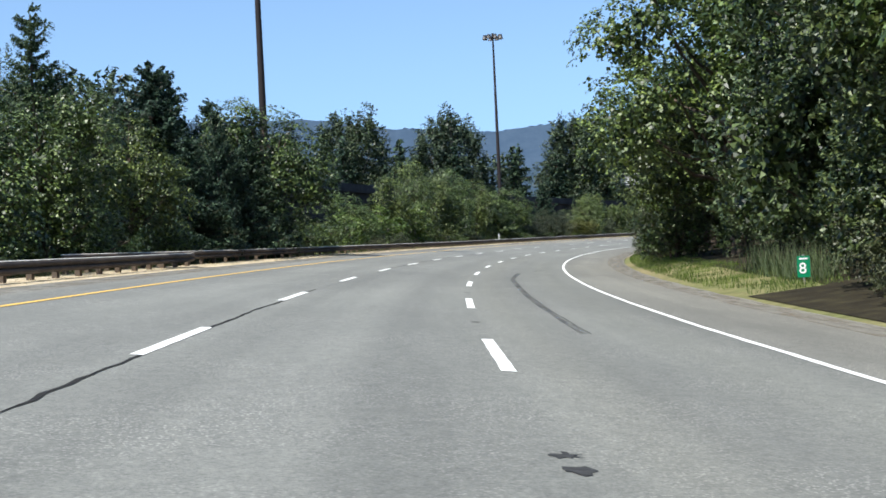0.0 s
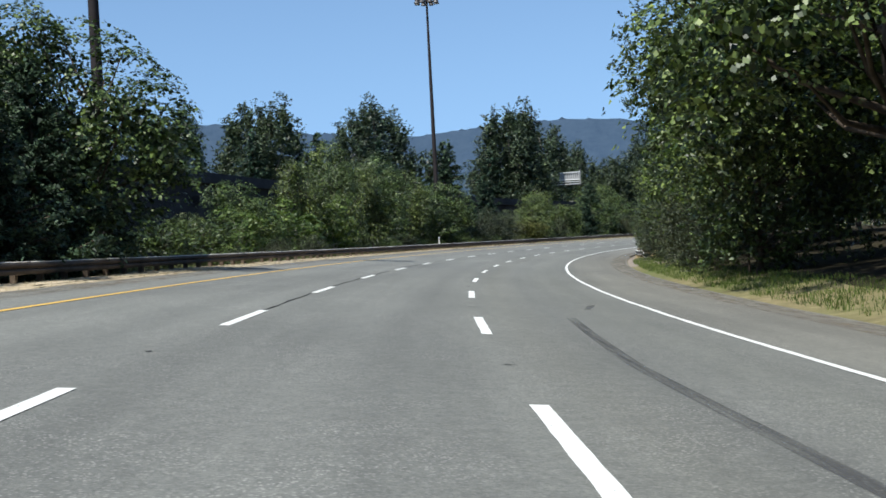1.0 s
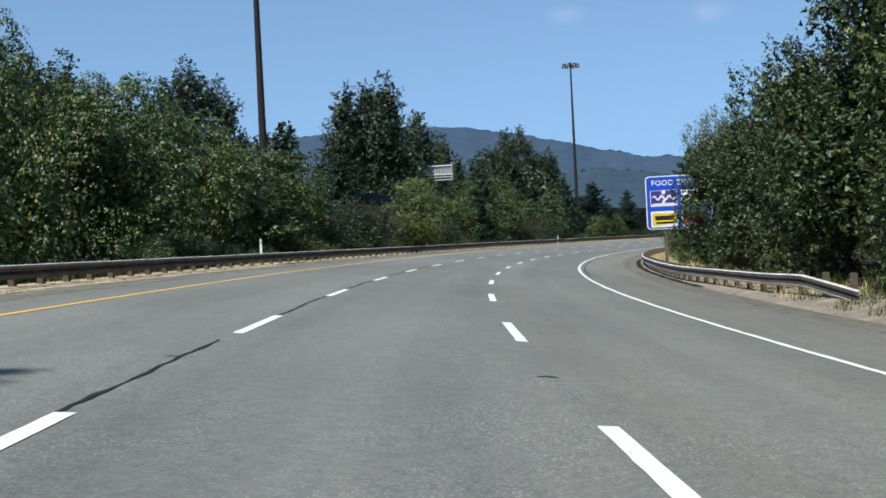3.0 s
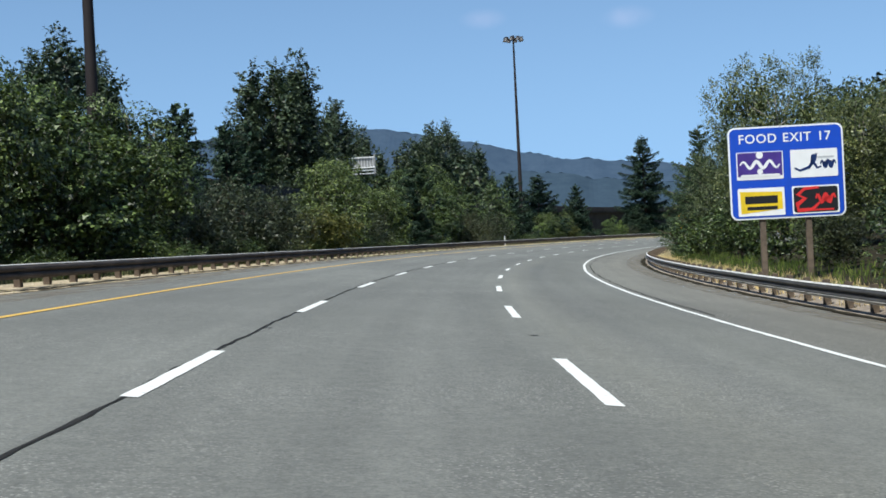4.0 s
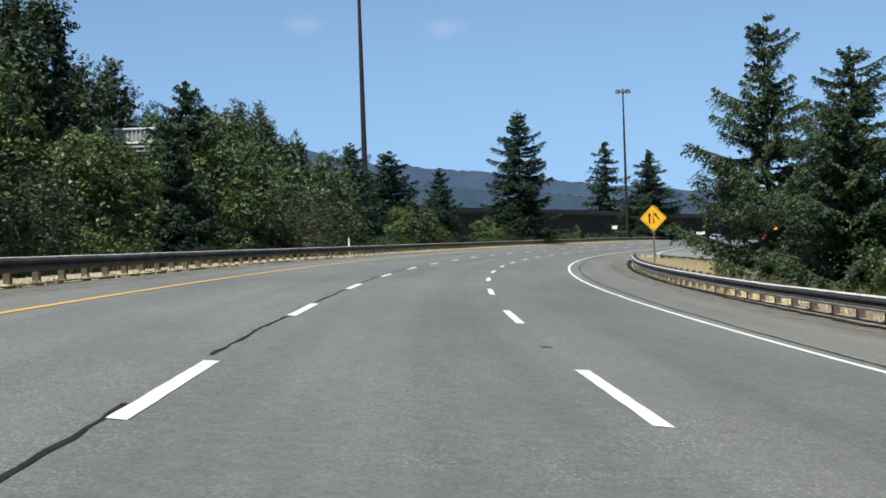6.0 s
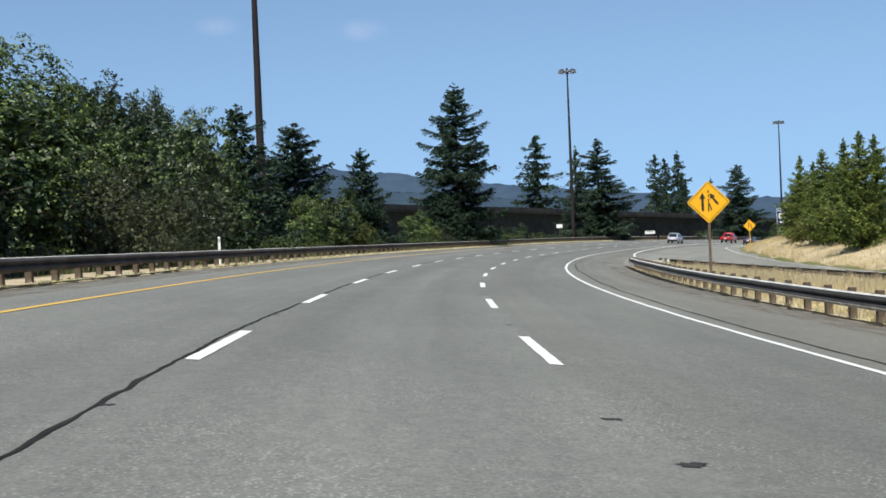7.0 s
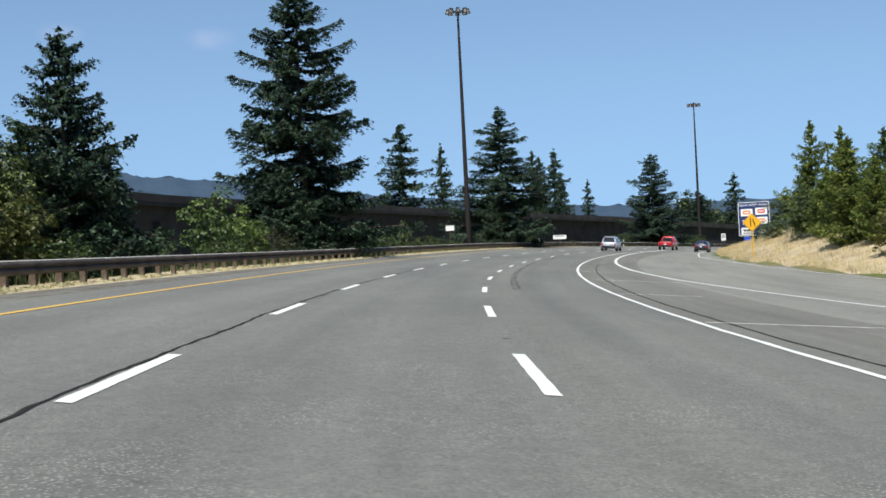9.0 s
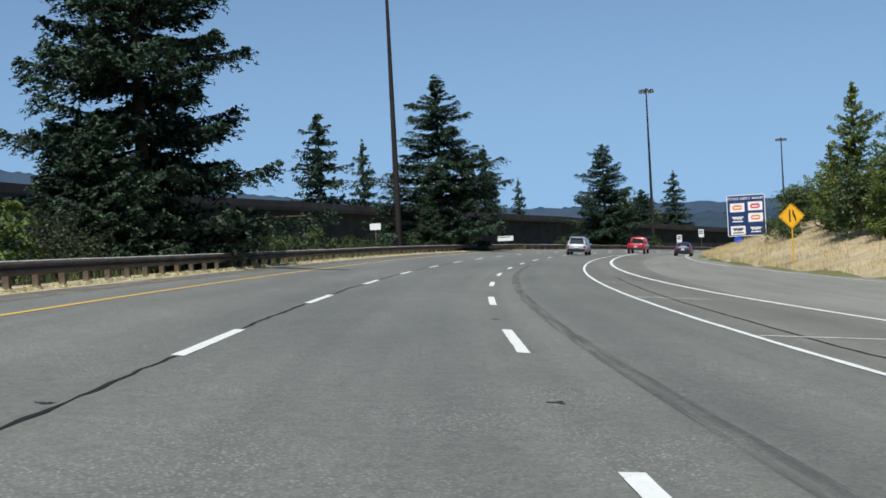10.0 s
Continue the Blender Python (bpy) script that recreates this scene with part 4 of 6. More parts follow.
def lobes_plumes(seed, h, r, n, cone):
    """A crown built from many upright plumes: a broad cone, or a rounder egg."""
    rng = random.Random(seed)
    out = [(0, 0, h * 0.36, r * 0.62, r * 0.62, h * 0.32), (0, 0, h * 0.6, r * (0.26 if cone else 0.45), r * (0.26 if cone else 0.45), h * 0.26)]
    for i in range(n):
        t = i * 2.4 + rng.uniform(-0.4, 0.4)
        z = h * (0.14 + 0.76 * (i + rng.random()) / n)
        if cone:
            q = r * 0.95 * min(1.0, (1.0 - z / h) * 1.5) ** 0.6 * rng.uniform(0.6, 1.0)
        else:
            q = r * 0.86 * math.sqrt(max(0.0, 1 - ((z / h - 0.38) / 0.58) ** 2)) * rng.uniform(0.65, 1.0)
        w = r * rng.uniform(0.13, 0.21)
        out.append((q * math.cos(t), q * math.sin(t), z, w, w, w * rng.uniform(1.7, 2.7)))
    out.append((0, 0, h * 0.88, r * 0.15, r * 0.15, h * 0.12))
    return out


KINDS["maple"] = [broadleaf("maple_tree", "tall bigleaf maple with dense dark green leaves", 11 + i, 16, lobes_umbrella(11 + i, 16, 6.6, 34, (0.19, 0.27)[i]), (2100, 1600)[i], 12, (0.155, 0.15)[i], M_MAPLE, M_BARK, 0.34, (0.42, 0.4)[i], gaps=0.0, core=0.45) for i in range(2)]
KINDS["round"] = [broadleaf("leafy_maple", "dense round-crowned maple in sunlit green", 21 + i, 10, lobes_round(21 + i, 10, 4.2, 13, 0.06, 1.1), 1150, 11, 0.155, M_SHRUB if i else M_MAPLE, M_BARK, 0.2, 0.4, gaps=-0.04, core=0.35) for i in range(2)]
KINDS["near_alder"] = [broadleaf("alder_tree", "bushy alder with small grey-green glossy leaves", 31 + i, 12, lobes_round(31 + i, 12, 4.6, 14, 0.06, 1.3), 1700, 17, 0.13, M_ALDER, M_PALEBARK, 0.17, 0.5, "spray", 3, -0.02, 0.36) for i in range(2)]
KINDS["dark_alder"] = [broadleaf("alder_tree", "tall dense alder with shade in its dark green leaf colour", 41 + i, 12, lobes_round(41 + i, 12, 4.6, 14, 0.05, 1.3), 1150, 16, 0.18, M_SHADEALDER, M_BARK, 0.17, 0.5, "spray", 3, -0.04, 0.36) for i in range(2)]
KINDS["sun_alder"] = [broadleaf("alder_tree", "tall alder with sunlight in its yellow-green leaf colour", 45 + i, 13, lobes_round(45 + i, 13, 4.8, 14, 0.2, 1.25), 1250, 15, 0.16, M_SUNALDER, M_BARK, 0.18, 0.5, "spray", 3, -0.04, 0.36) for i in range(1)]
KINDS["alder"] = [broadleaf("alder_tree", "bushy alder with grey-green glossy leaves", 35 + i, 12, lobes_round(35 + i, 12, 4.6, 10, 0.1, 1.3), 500, 12, 0.26, M_ALDER, M_PALEBARK, 0.17, 0.6, "spray", 3, -0.2, 0.3) for i in range(2)]
KINDS["poplar"] = [broadleaf("poplar_tree", "tall cottonwood with upright grey-green plumes", 51 + i, 30, lobes_plumes(51 + i, 30, 9.8, 48, i == 0), 1900, 14, 0.42, M_POPLAR, M_PALEBARK, 0.5, 0.95, "spray", 3, -0.1, 0.4) for i in range(2)]
KINDS["young"] = [broadleaf("young_maple", "young leafy maple in fresh mid green", 71 + i, 8, lobes_round(71 + i, 8, 2.8, 9, 0.1, 1.3), 480, 10, 0.165, M_SHRUB, M_PALEBARK, 0.09, 0.34, sides=3, gaps=-0.1, core=0.4) for i in range(3)]
KINDS["shrub"] = [broadleaf("shrub", "dense green roadside shrub", 91 + i, 3, lobes_round(91 + i, 3, 1.9, 7, 0.0), 220, 10, 0.13, M_SHRUB, M_BARK, 0.05, 0.26, "spray", 3, -0.25, 0.3) for i in range(3)]
KINDS["bright"] = [broadleaf("sapling", "bright yellow-green maple sapling by the rail", 111 + i, 4, lobes_round(111 + i, 4, 1.7, 9, 0.02, 1.5), 150, 9, 0.17, M_BRIGHT, M_PALEBARK, 0.05, 0.28, gaps=-0.2, core=0.25) for i in range(2)]
KINDS["broom"] = [broadleaf("broom_shrub", "fine-leaved dull green broom shrub", 121 + i, 4, lobes_round(121 + i, 4, 2.2, 8, 0.0, 1.4), 300, 14, 0.11, M_BROOM, M_BARK, 0.05, 0.32, "spray", 3, -0.3, 0.4) for i in range(2)]
KINDS["yellow"] = [broadleaf("yellowing_shrub", "drought-yellowed leafy roadside shrub", 141, 3.5, lobes_round(141, 3.5, 2.3, 7, 0.0), 330, 11, 0.14, M_YSHRUB, M_BARK, 0.05, 0.28, gaps=-0.25, sides=3)]
KINDS["wood"] = [broadleaf("woodland_tree", "broad green tree in the valley wood", 161 + i, 16, lobes_round(161 + i, 16, 6.5, 12, 0.06), 230, 10, 0.66, M_POPLAR if i else M_SHADEALDER, M_BARK, 0.3, 0.9, "spray", 3, -0.2, 0.3) for i in range(2)]
KINDS["grey"] = [broadleaf("willow_tree", "feathery grey-green willow behind the firs", 181, 13, lobes_round(181, 13, 4.8, 12, 0.1, 1.2), 900, 13, 0.16, M_POPLAR, M_PALEBARK, 0.2, 0.55, "spray", 3)]
KINDS["fir"] = [conifer("douglas_fir", "dark Douglas fir with layered drooping branches", 201 + i, 18, (6.2, 5.8)[i], 24, 8, M_FIR, 0.2, 0.1, 0.62, 0.02, 1.5, 0.55, 0.34, 1.7, 0.3, 0.12) for i in range(2)]
KINDS["big_fir"] = [conifer("great_fir", "great dark Douglas fir with ragged sweeping boughs", 207, 18, 5.4, 24, 8, M_FIR, 0.3, 0.16, 0.56, 0.06, 1.5, 0.42, 0.38, 3.0, 0.3, 0.18)]
KINDS["small_fir"] = [conifer("young_fir", "young dark green fir branched to the ground", 221 + i, 10, 4.0, 18, 8, M_FIR, 0.08, 0.14, 0.66, 0.02, 1.6, 0.52, 0.34, 1.35, 0.3, 0.12) for i in range(2)]
KINDS["thin_fir"] = [conifer("spruce", "slender spruce with short tiered branches", 241 + i, 22, (6.6, 6.0)[i], 20, 6, M_FIR, 0.34, 0.06, 0.6, 0.04, 1.8, 1.1, 0.38, 0.84, 0.4) for i in range(2)]
KINDS["cedar"] = [conifer("young_cedar", "pointed young cedar in yellow-green", 261 + i, 11, 2.9, 20, 7, M_CEDAR, -0.1, 0.2, 0.72, 0.02, 1.5, 0.55, 0.38, 1.0) for i in range(2)]
KINDS["pale_fir"] = [conifer("pale_fir", "broad pyramid of a young light-tipped fir", 281 + i, 10, 3.9, 20, 7, M_PALEFIR, 0.06, 0.16, 0.68, 0.01, 1.35, 0.33, 0.4, 2.0, 0.35, 0.12) for i in range(2)]
USED = set()


def plant(kind, s, lat, h, which=0, turn=0.0, wide=1.0, z=None):
    ob, h0 = KINDS[kind][which % len(KINDS[kind])]
    p = on_ground(s, lat, 0.03)
    if z is not None:
        p.z = z
    k = h / h0
    m = Matrix.Translation(p) @ pose(0, 0, 0, 0, 0, turn) @ Matrix.Diagonal((k * wide, k * wide, k, 1))
    if ob.name in USED:
        return copy_thing(ob, m @ Matrix.Diagonal((1 / ob.scale[0], 1 / ob.scale[1], 1 / ob.scale[2], 1)))
    USED.add(ob.name)
    ob.matrix_basis = m
    return ob


PLANTS = [
    # kind, s, lat, height, variant, turn, width
    ("maple", 70, 14.35, 20, 0, 0, 0.98), ("maple", 56, 20, 21, 1, 200, 1), ("dark_alder", 50, 17.5, 10, 0, 0, 0.9),
    ("dark_alder", 38, 17.6, 9, 1, 60, 0.9), ("dark_alder", 80, 11.8, 11, 2, 10, 1), ("wood", 84, 24, 17, 0, 250, 0.9), ("sun_alder", 92, 14.9, 13.5, 0, 100, 1), ("sun_alder", 102, 14.9, 14, 0, 220, 1),
    ("dark_alder", 113, 14.6, 13, 2, 220, 1), ("wood", 108, 20, 17, 0, 20, 0.8), ("dark_alder", 122, 16.0, 13.5, 0, 300, 1), ("dark_alder", 132, 15.2, 13, 1, 40, 1), ("broom", 143, 11.6, 4.4, 1, 0, 1),
    ("broom", 137, 11.9, 4.6, 0, 60, 1), ("wood", 128, 22, 16, 0, 60, 0.8), ("near_alder", 209, 15.9, 8.6, 1, 270, 1), ("near_alder", 216, 15.4, 8.6, 2, 30, 0.95), ("alder", 180, 23, 11, 2, 10, 1.1),
    ("alder", 205, 21, 9.5, 0, 110, 1.1), ("pale_fir", 229.5, 13.35, 8.1, 1, 50, 1.15), ("pale_fir", 224, 16, 6.2, 0, 130, 1.1), ("pale_fir", 233, 16.8, 5.8, 1, 210, 1.1), ("wood", 42, 20, 9, 0, 200, 1.0),
    # low dark alders added to fill the shaded hollow under the maple
    ("wood", 54, 20, 9, 0, 20, 1.0), ("wood", 66, 20, 9, 0, 130, 1.0), ("broom", 60, 16.8, 2.6, 0, 0, 1.4), ("dark_alder", 64.5, 14.7, 5.6, 0, 210, 1.0), ("dark_alder", 57, 15.6, 6.0, 1, 320, 1.1), ("dark_alder", 50, 15.2, 5.4, 0, 80, 1.1), ("broom", 52, 17, 2.8, 1, 60, 1.5),
    ("broom", 44, 17.5, 3, 0, 10, 1.5), ("broom", 36, 18, 3, 1, 200, 1.5), ("wood", 20, 24, 16, 0, 0, 1), ("wood", 34, 25, 17, 1, 0, 1),
    ("wood", 48, 25, 17, 0, 90, 1), ("wood", 62, 26, 17, 1, 90, 1), ("wood", 76, 26, 16, 0, 180, 1), ("wood", 92, 25, 16, 1, 180, 1), ("wood", 110, 26, 16, 0, 30, 1),
    ("wood", 128, 28, 15, 1, 60, 1), ("wood", 150, 28, 12, 0, 60, 1), ("wood", 172, 28, 11, 1, 120, 1), ("wood", 196, 27, 12, 0, 200, 1), ("wood", 218, 25, 11, 1, 220, 1),
    ("broom", 86, 11, 3.2, 1, 30, 1.1), ("broom", 98, 11.3, 3.2, 2, 70, 1.2), ("broom", 108, 11.6, 3, 0, 140, 1.2), ("broom", 119, 11.8, 3.4, 1, 190, 1.2), ("broom", 128, 12.8, 3.2, 2, 0, 1.2),
    ("broom", 134, 14, 3.4, 0, 50, 1.2), ("shrub", 221, 12, 1.5, 1, 0, 1.3), ("shrub", 214, 12, 2.2, 2, 0, 1.2), ("shrub", 204, 12.4, 2.8, 0, 0, 1.2),
    ("broom", 156, 13.2, 2.7, 0, 0, 1.2), ("broom", 150, 12.8, 2.6, 1, 90, 1.2), ("shrub", 163, 14, 2.6, 2, 40, 1.3), ("broom", 172, 13.4, 2.5, 0, 140, 1.3), ("shrub", 192, 13, 3, 1, 60, 1.2),
    ("shrub", 180, 14, 3, 2, 20, 1.2), ("grey", 76, -22, 12.2, 0, 0, 1), ("small_fir", 81, -17.2, 10.6, 0, 160, 0.8), ("grey", 66, -24, 11.5, 0, 90, 1),
    ("shrub", 352, -19, 2.4, 0, 20, 1.6), ("shrub", 360, -22, 2.6, 1, 90, 1.7), ("shrub", 344, -18, 2.2, 2, 50, 1.6), ("wood", 148, -60, 25, 1, 30, 0.9), ("wood", 100, -58, 20, 1, 50, 1),
    ("wood", 80, -60, 19, 0, 100, 1), ("thin_fir", 160, -58, 22, 0, 0, 0.9), ("young", 99, -14.5, 2.8, 2, 0, 1.6), ("young", 108, -14, 3.4, 0, 30, 1.5), ("bright", 117, -13.6, 4.2, 1, 60, 1.4),
    ("bright", 128, -13.2, 4.6, 0, 10, 1.2), ("bright", 103, -13.2, 3.4, 0, 200, 1.3), ("round", 112, -15.5, 5.4, 0, 60, 1.1), ("young", 128, -19, 5, 1, 0, 1.2), ("young", 145, -14, 6.6, 1, 10, 1.2),
    ("alder", 160, -20, 10.4, 2, 80, 0.9), ("young", 170, -14.5, 6.6, 0, 200, 1.3), ("young", 178, -15.5, 6.2, 1, 240, 1.3), 
    ("broom", 200, -13, 4.6, 0, 0, 1.2), ("broom", 193.5, -12.2, 4.2, 1, 40, 1.2), ("young", 231, -16.5, 8.2, 0, 170, 1.2), ("yellow", 208, -12.2, 3.4, 0, 0, 1.2),
    ("yellow", 213, -12.6, 3, 0, 100, 1.2), ("broom", 224, -12.2, 3.4, 1, 120, 1.2), ("young", 240, -14.5, 5.6, 1, 20, 1.3), ("young", 252, -13.6, 6.2, 2, 0, 1.3), ("young", 262, -14.5, 7.2, 0, 50, 1.2),
    ("round", 262, -17, 9.1, 0, 90, 0.95), ("round", 273, -18, 10.2, 0, 10, 0.9), ("broom", 266, -12, 4.6, 0, 10, 1.2), ("broom", 276, -12.2, 4.4, 1, 100, 1.2), ("young", 280, -15, 6.8, 2, 40, 1.05),
    ("bright", 304, -12.6, 3.2, 0, 80, 1.2), ("young", 314, -12.8, 4.2, 2, 30, 1.1), ("yellow", 317, -11.6, 2.4, 0, 60, 1), ("young", 335, -17, 4, 1, 90, 1.2), ("bright", 345, -12.6, 3.9, 0, 0, 1),
    ("bright", 350, -12.2, 3.2, 1, 40, 1.1), ("small_fir", 362.5, -12.9, 6, 0, 0, 1.3), ("small_fir", 368.5, -12.7, 5.4, 1, 80, 1.35), ("small_fir", 365, -14.5, 6.4, 1, 200, 1.4), ("broom", 357, -12.6, 2.6, 0, 0, 1.4),
    ("broom", 373, -12.4, 2.4, 1, 0, 1.4), ("shrub", 384, -12.5, 2.2, 2, 0, 1.4), ("shrub", 392, -13, 1.9, 0, 70, 1.4), ("shrub", 378, -15, 2.6, 1, 0, 1.4), ("young", 395, -11.6, 3, 0, 0, 0.7),
    ("shrub", 408, -12.5, 1.6, 2, 10, 1.6), ("shrub", 418, -12.8, 1.5, 1, 60, 1.8), ("small_fir", 436, -11.8, 5.6, 0, 0, 1), ("shrub", 463, -14, 2, 0, 0, 1.3), ("shrub", 490, -14.5, 1.4, 1, 0, 1.4),
    ("shrub", 512, -13, 2.4, 2, 0, 1.6), ("shrub", 560, -14, 3, 0, 0, 1.4), ("poplar", 226, -78, 25, 0, 0, 1.15), ("wood", 470, -130, 24, 0, 0, 1.2), ("wood", 450, -120, 22, 1, 0, 1.2),
    ("fir", 648, -54, 17.5, 0, 30, 1.35), ("wood", 690, -90, 9, 1, 30, 1.4), ("wood", 730, -60, 8, 1, 90, 1.5), ("wood", 760, -90, 9, 0, 150, 1.5), ("thin_fir", 300, -66, 24, 0, 0, 1.1),
    ("thin_fir", 312, -72, 25, 1, 40, 1), ("thin_fir", 320, -66, 23, 0, 80, 1.1), ("thin_fir", 284, -72, 24, 1, 10, 1.1), ("thin_fir", 268, -76, 25, 0, 30, 1.1), ("thin_fir", 258, -84, 25, 1, 70, 1.1),
    ("wood", 306, -78, 23, 1, 0, 1), ("wood", 290, -90, 23, 0, 40, 1), ("thin_fir", 340, -70, 23, 1, 60, 1.1), ("poplar", 362, -56, 22, 1, 90, 1.1), ("wood", 352, -72, 17, 0, 0, 0.9),
    ("wood", 374, -54, 18, 1, 60, 1.1), ("thin_fir", 366, -52, 18, 0, 20, 1), ("wood", 388, -56, 15, 0, 100, 1.1), ("thin_fir", 382, -50, 14, 1, 80, 1), 
    ("cedar", 428, 24, 7.2, 0, 120, 1.2), 
    ("cedar", 420, 23.5, 5.4, 0, 0, 1.4), ("cedar", 405, 25.5, 6, 1, 0, 1.4),
    ("cedar", 392, 27.5, 6.4, 0, 0, 1.4), ("cedar", 376, 30, 6, 1, 80, 1.4), ("cedar", 346, 37, 10, 1, 30, 1.2), ("cedar", 335, 40, 11, 0, 30, 1.2), 
    ("young", 330, 38, 5.6, 2, 30, 1.4), ("yellow", 342, 34.5, 3.6, 0, 0, 1.2), ("cedar", 320, 43, 11, 1, 90, 1.3), ("young", 312, 43, 6, 0, 90, 1.5), ("young", 440, 22, 4.6, 1, 30, 1.4),
    ("young", 474, 24, 5, 0, 0, 1.3), ("young", 490, 22, 5, 1, 0, 1.3), ("shrub", 430, 20, 2.4, 0, 0, 1.2), ("cedar", 300, 48, 11, 0, 0, 1.2), ("young", 296, 46, 6, 2, 0, 1.5),
    ("young", 512, 20, 5, 2, 0, 1.3), ("young", 540, 18, 5, 0, 80, 1.3), ("alder", 280, 56, 12, 1, 0, 1.2), ("alder", 262, 56, 12, 2, 0, 1.2), ("alder", 250, 30, 10, 0, 60, 1),
    ("small_fir", 246, 24, 9, 1, 0, 1), ("alder", 244, 40, 12, 1, 0, 1.2),
    # left of the median
    ("pale_fir", 49, -15.2, 10.5, 0, 20, 0.8), ("small_fir", 64, -15.2, 10.6, 1, 80, 0.95), ("small_fir", 68, -16.2, 10.4, 0, 140, 1.0), ("small_fir", 64, -11.9, 8.0, 1, 10, 0.5), ("small_fir", 75, -18.0, 12.0, 0, 200, 0.9), ("small_fir", 40, -17.5, 11.0, 1, 30, 1.0),
    ("round", 44, -13.2, 6.3, 1, 200, 1.0), ("round", 54, -13.2, 6.7, 1, 20, 0.9), ("round", 77.5, -12.5, 9.3, 1, 80, 1.08), ("round", 76, -14.6, 8.6, 0, 150, 0.8), ("small_fir", 59.5, -12.2, 6.0, 0, 100, 1.15), ("small_fir", 66, -12.1, 6.6, 1, 50, 1.1), ("small_fir", 71.5, -12.2, 7.0, 0, 10, 1.05), ("round", 36, -13.5, 6.5, 0, 50, 1.0),
    ("round", 125, -14.8, 7.2, 1, 90, 0.75), ("round", 136, -15, 9.6, 0, 30, 0.6), ("round", 131, -14.6, 7.4, 1, 220, 0.75), ("round", 144, -15, 7.8, 1, 140, 0.8), ("round", 153, -15.2, 9.3, 0, 0, 0.75), ("round", 163, -15, 8.6, 1, 40, 0.8), ("round", 171, -15, 7.6, 0, 100, 0.8), ("round", 182, -15, 7.8, 1, 60, 0.9),
    ("small_fir", 208.5, -18.2, 9.6, 0, 0, 1.0), ("round", 219, -13.6, 7.4, 0, 10, 0.85), ("round", 225, -15.5, 7.9, 1, 200, 0.8), ("small_fir", 255, -15.0, 9.9, 1, 60, 1.0), ("small_fir", 249, -14.0, 6.4, 0, 160, 1.1), ("round", 244, -15.5, 6.3, 1, 30, 0.85),
    ("young", 286.6, -13.4, 8.2, 2, 40, 0.8), ("small_fir", 297.5, -14.8, 9.6, 0, 0, 1.05), ("small_fir", 316.6, -16.0, 10.6, 1, 0, 1.3), ("small_fir", 329, -13.6, 9.0, 0, 40, 0.95), ("small_fir", 326.5, -14.2, 5.6, 1, 100, 1.15), ("small_fir", 331, -13.0, 4.8, 1, 10, 1.2),
    ("big_fir", 367, -12.7, 18.9, 0, 15, 1.1), ("fir", 442.5, -12.0, 17.6, 1, 60, 1.35), ("fir", 538, -14.8, 18.6, 0, 150, 1.25),
    ("poplar", 329.5, -66.5, 34.6, 0, 0, 1.25), ("poplar", 290.5, -78.5, 33.0, 1, 60, 1.12), ("poplar", 270.5, -91, 32.8, 1, 120, 1.15), ("poplar", 376, -89, 34, 1, 10, 1.1),
    ("poplar", 423, -115, 32.5, 0, 60, 1.0), ("poplar", 468.5, -127, 38.5, 1, 200, 0.85), ("poplar", 488, -134, 33, 0, 300, 0.9),
    ("thin_fir", 574, -95, 35.5, 0, 0, 1.1), ("thin_fir", 682, -189, 44, 1, 40, 0.8), ("thin_fir", 664.6, -126.7, 36, 0, 90, 0.7), ("thin_fir", 697.5, -151, 39, 1, 130, 1.0), ("thin_fir", 704, -166, 38, 0, 200, 0.7), ("thin_fir", 739, -184, 30, 1, 10, 0.75), ("thin_fir", 690, -140, 30, 0, 50, 0.6),
    ("thin_fir", 737, -107, 27, 1, 0, 1.2), ("wood", 724, -112, 21, 0, 60, 1.1),
    ("cedar", 344, 29.5, 11.0, 0, 40, 1.1), ("cedar", 350, 31.5, 10.0, 1, 140, 1.2), ("cedar", 414.6, 24.3, 11.0, 0, 0, 1.0), ("cedar", 389.3, 25.2, 8.6, 1, 50, 1.2), ("cedar", 407, 26.5, 9.4, 1, 120, 1.3), ("cedar", 366.8, 27.6, 10.4, 0, 80, 1.1), ("cedar", 356, 29.2, 10.4, 1, 200, 1.1), ("cedar", 377, 30.5, 8.4, 0, 20, 1.3), ("cedar", 397, 29, 8.0, 1, 60, 1.4),
    ("young", 409, 23.6, 5.2, 0, 10, 1.3), ("cedar", 401, 24.6, 6.2, 1, 60, 1.3), ("cedar", 384, 26.4, 6.6, 0, 120, 1.3), ("yellow", 372, 26.4, 3.4, 0, 0, 1.2), ("cedar", 362, 28, 6.6, 0, 200, 1.3), ("bright", 394, 25.6, 3.6, 1, 30, 1.3),
    # maple at s 21 is just out of view, added to shade the wood
    ("dark_alder", 46, 16, 17, 1, 40, 0.95), ("dark_alder", 32, 15.6, 15, 0, 120, 1.0), ("maple", 21, 14.6, 19, 1, 90, 0.9), ("dark_alder", 31, 12.9, 9.0, 1, 10, 1.0), ("broom", 37.5, 13.0, 2.6, 0, 30, 1.1), ("broom", 32.6, 12.3, 2.8, 1, 100, 1.0), ("broom", 29.2, 11.5, 2.8, 0, 200, 1.1), ("broom", 27.2, 10.6, 1.3, 1, 250, 1.3), ("broom", 192, -12.6, 4.4, 0, 70, 1.1), ("broom", 186, -13.2, 4.2, 1, 200, 1.1), ("broom", 197, -14, 5.0, 0, 140, 1.0),
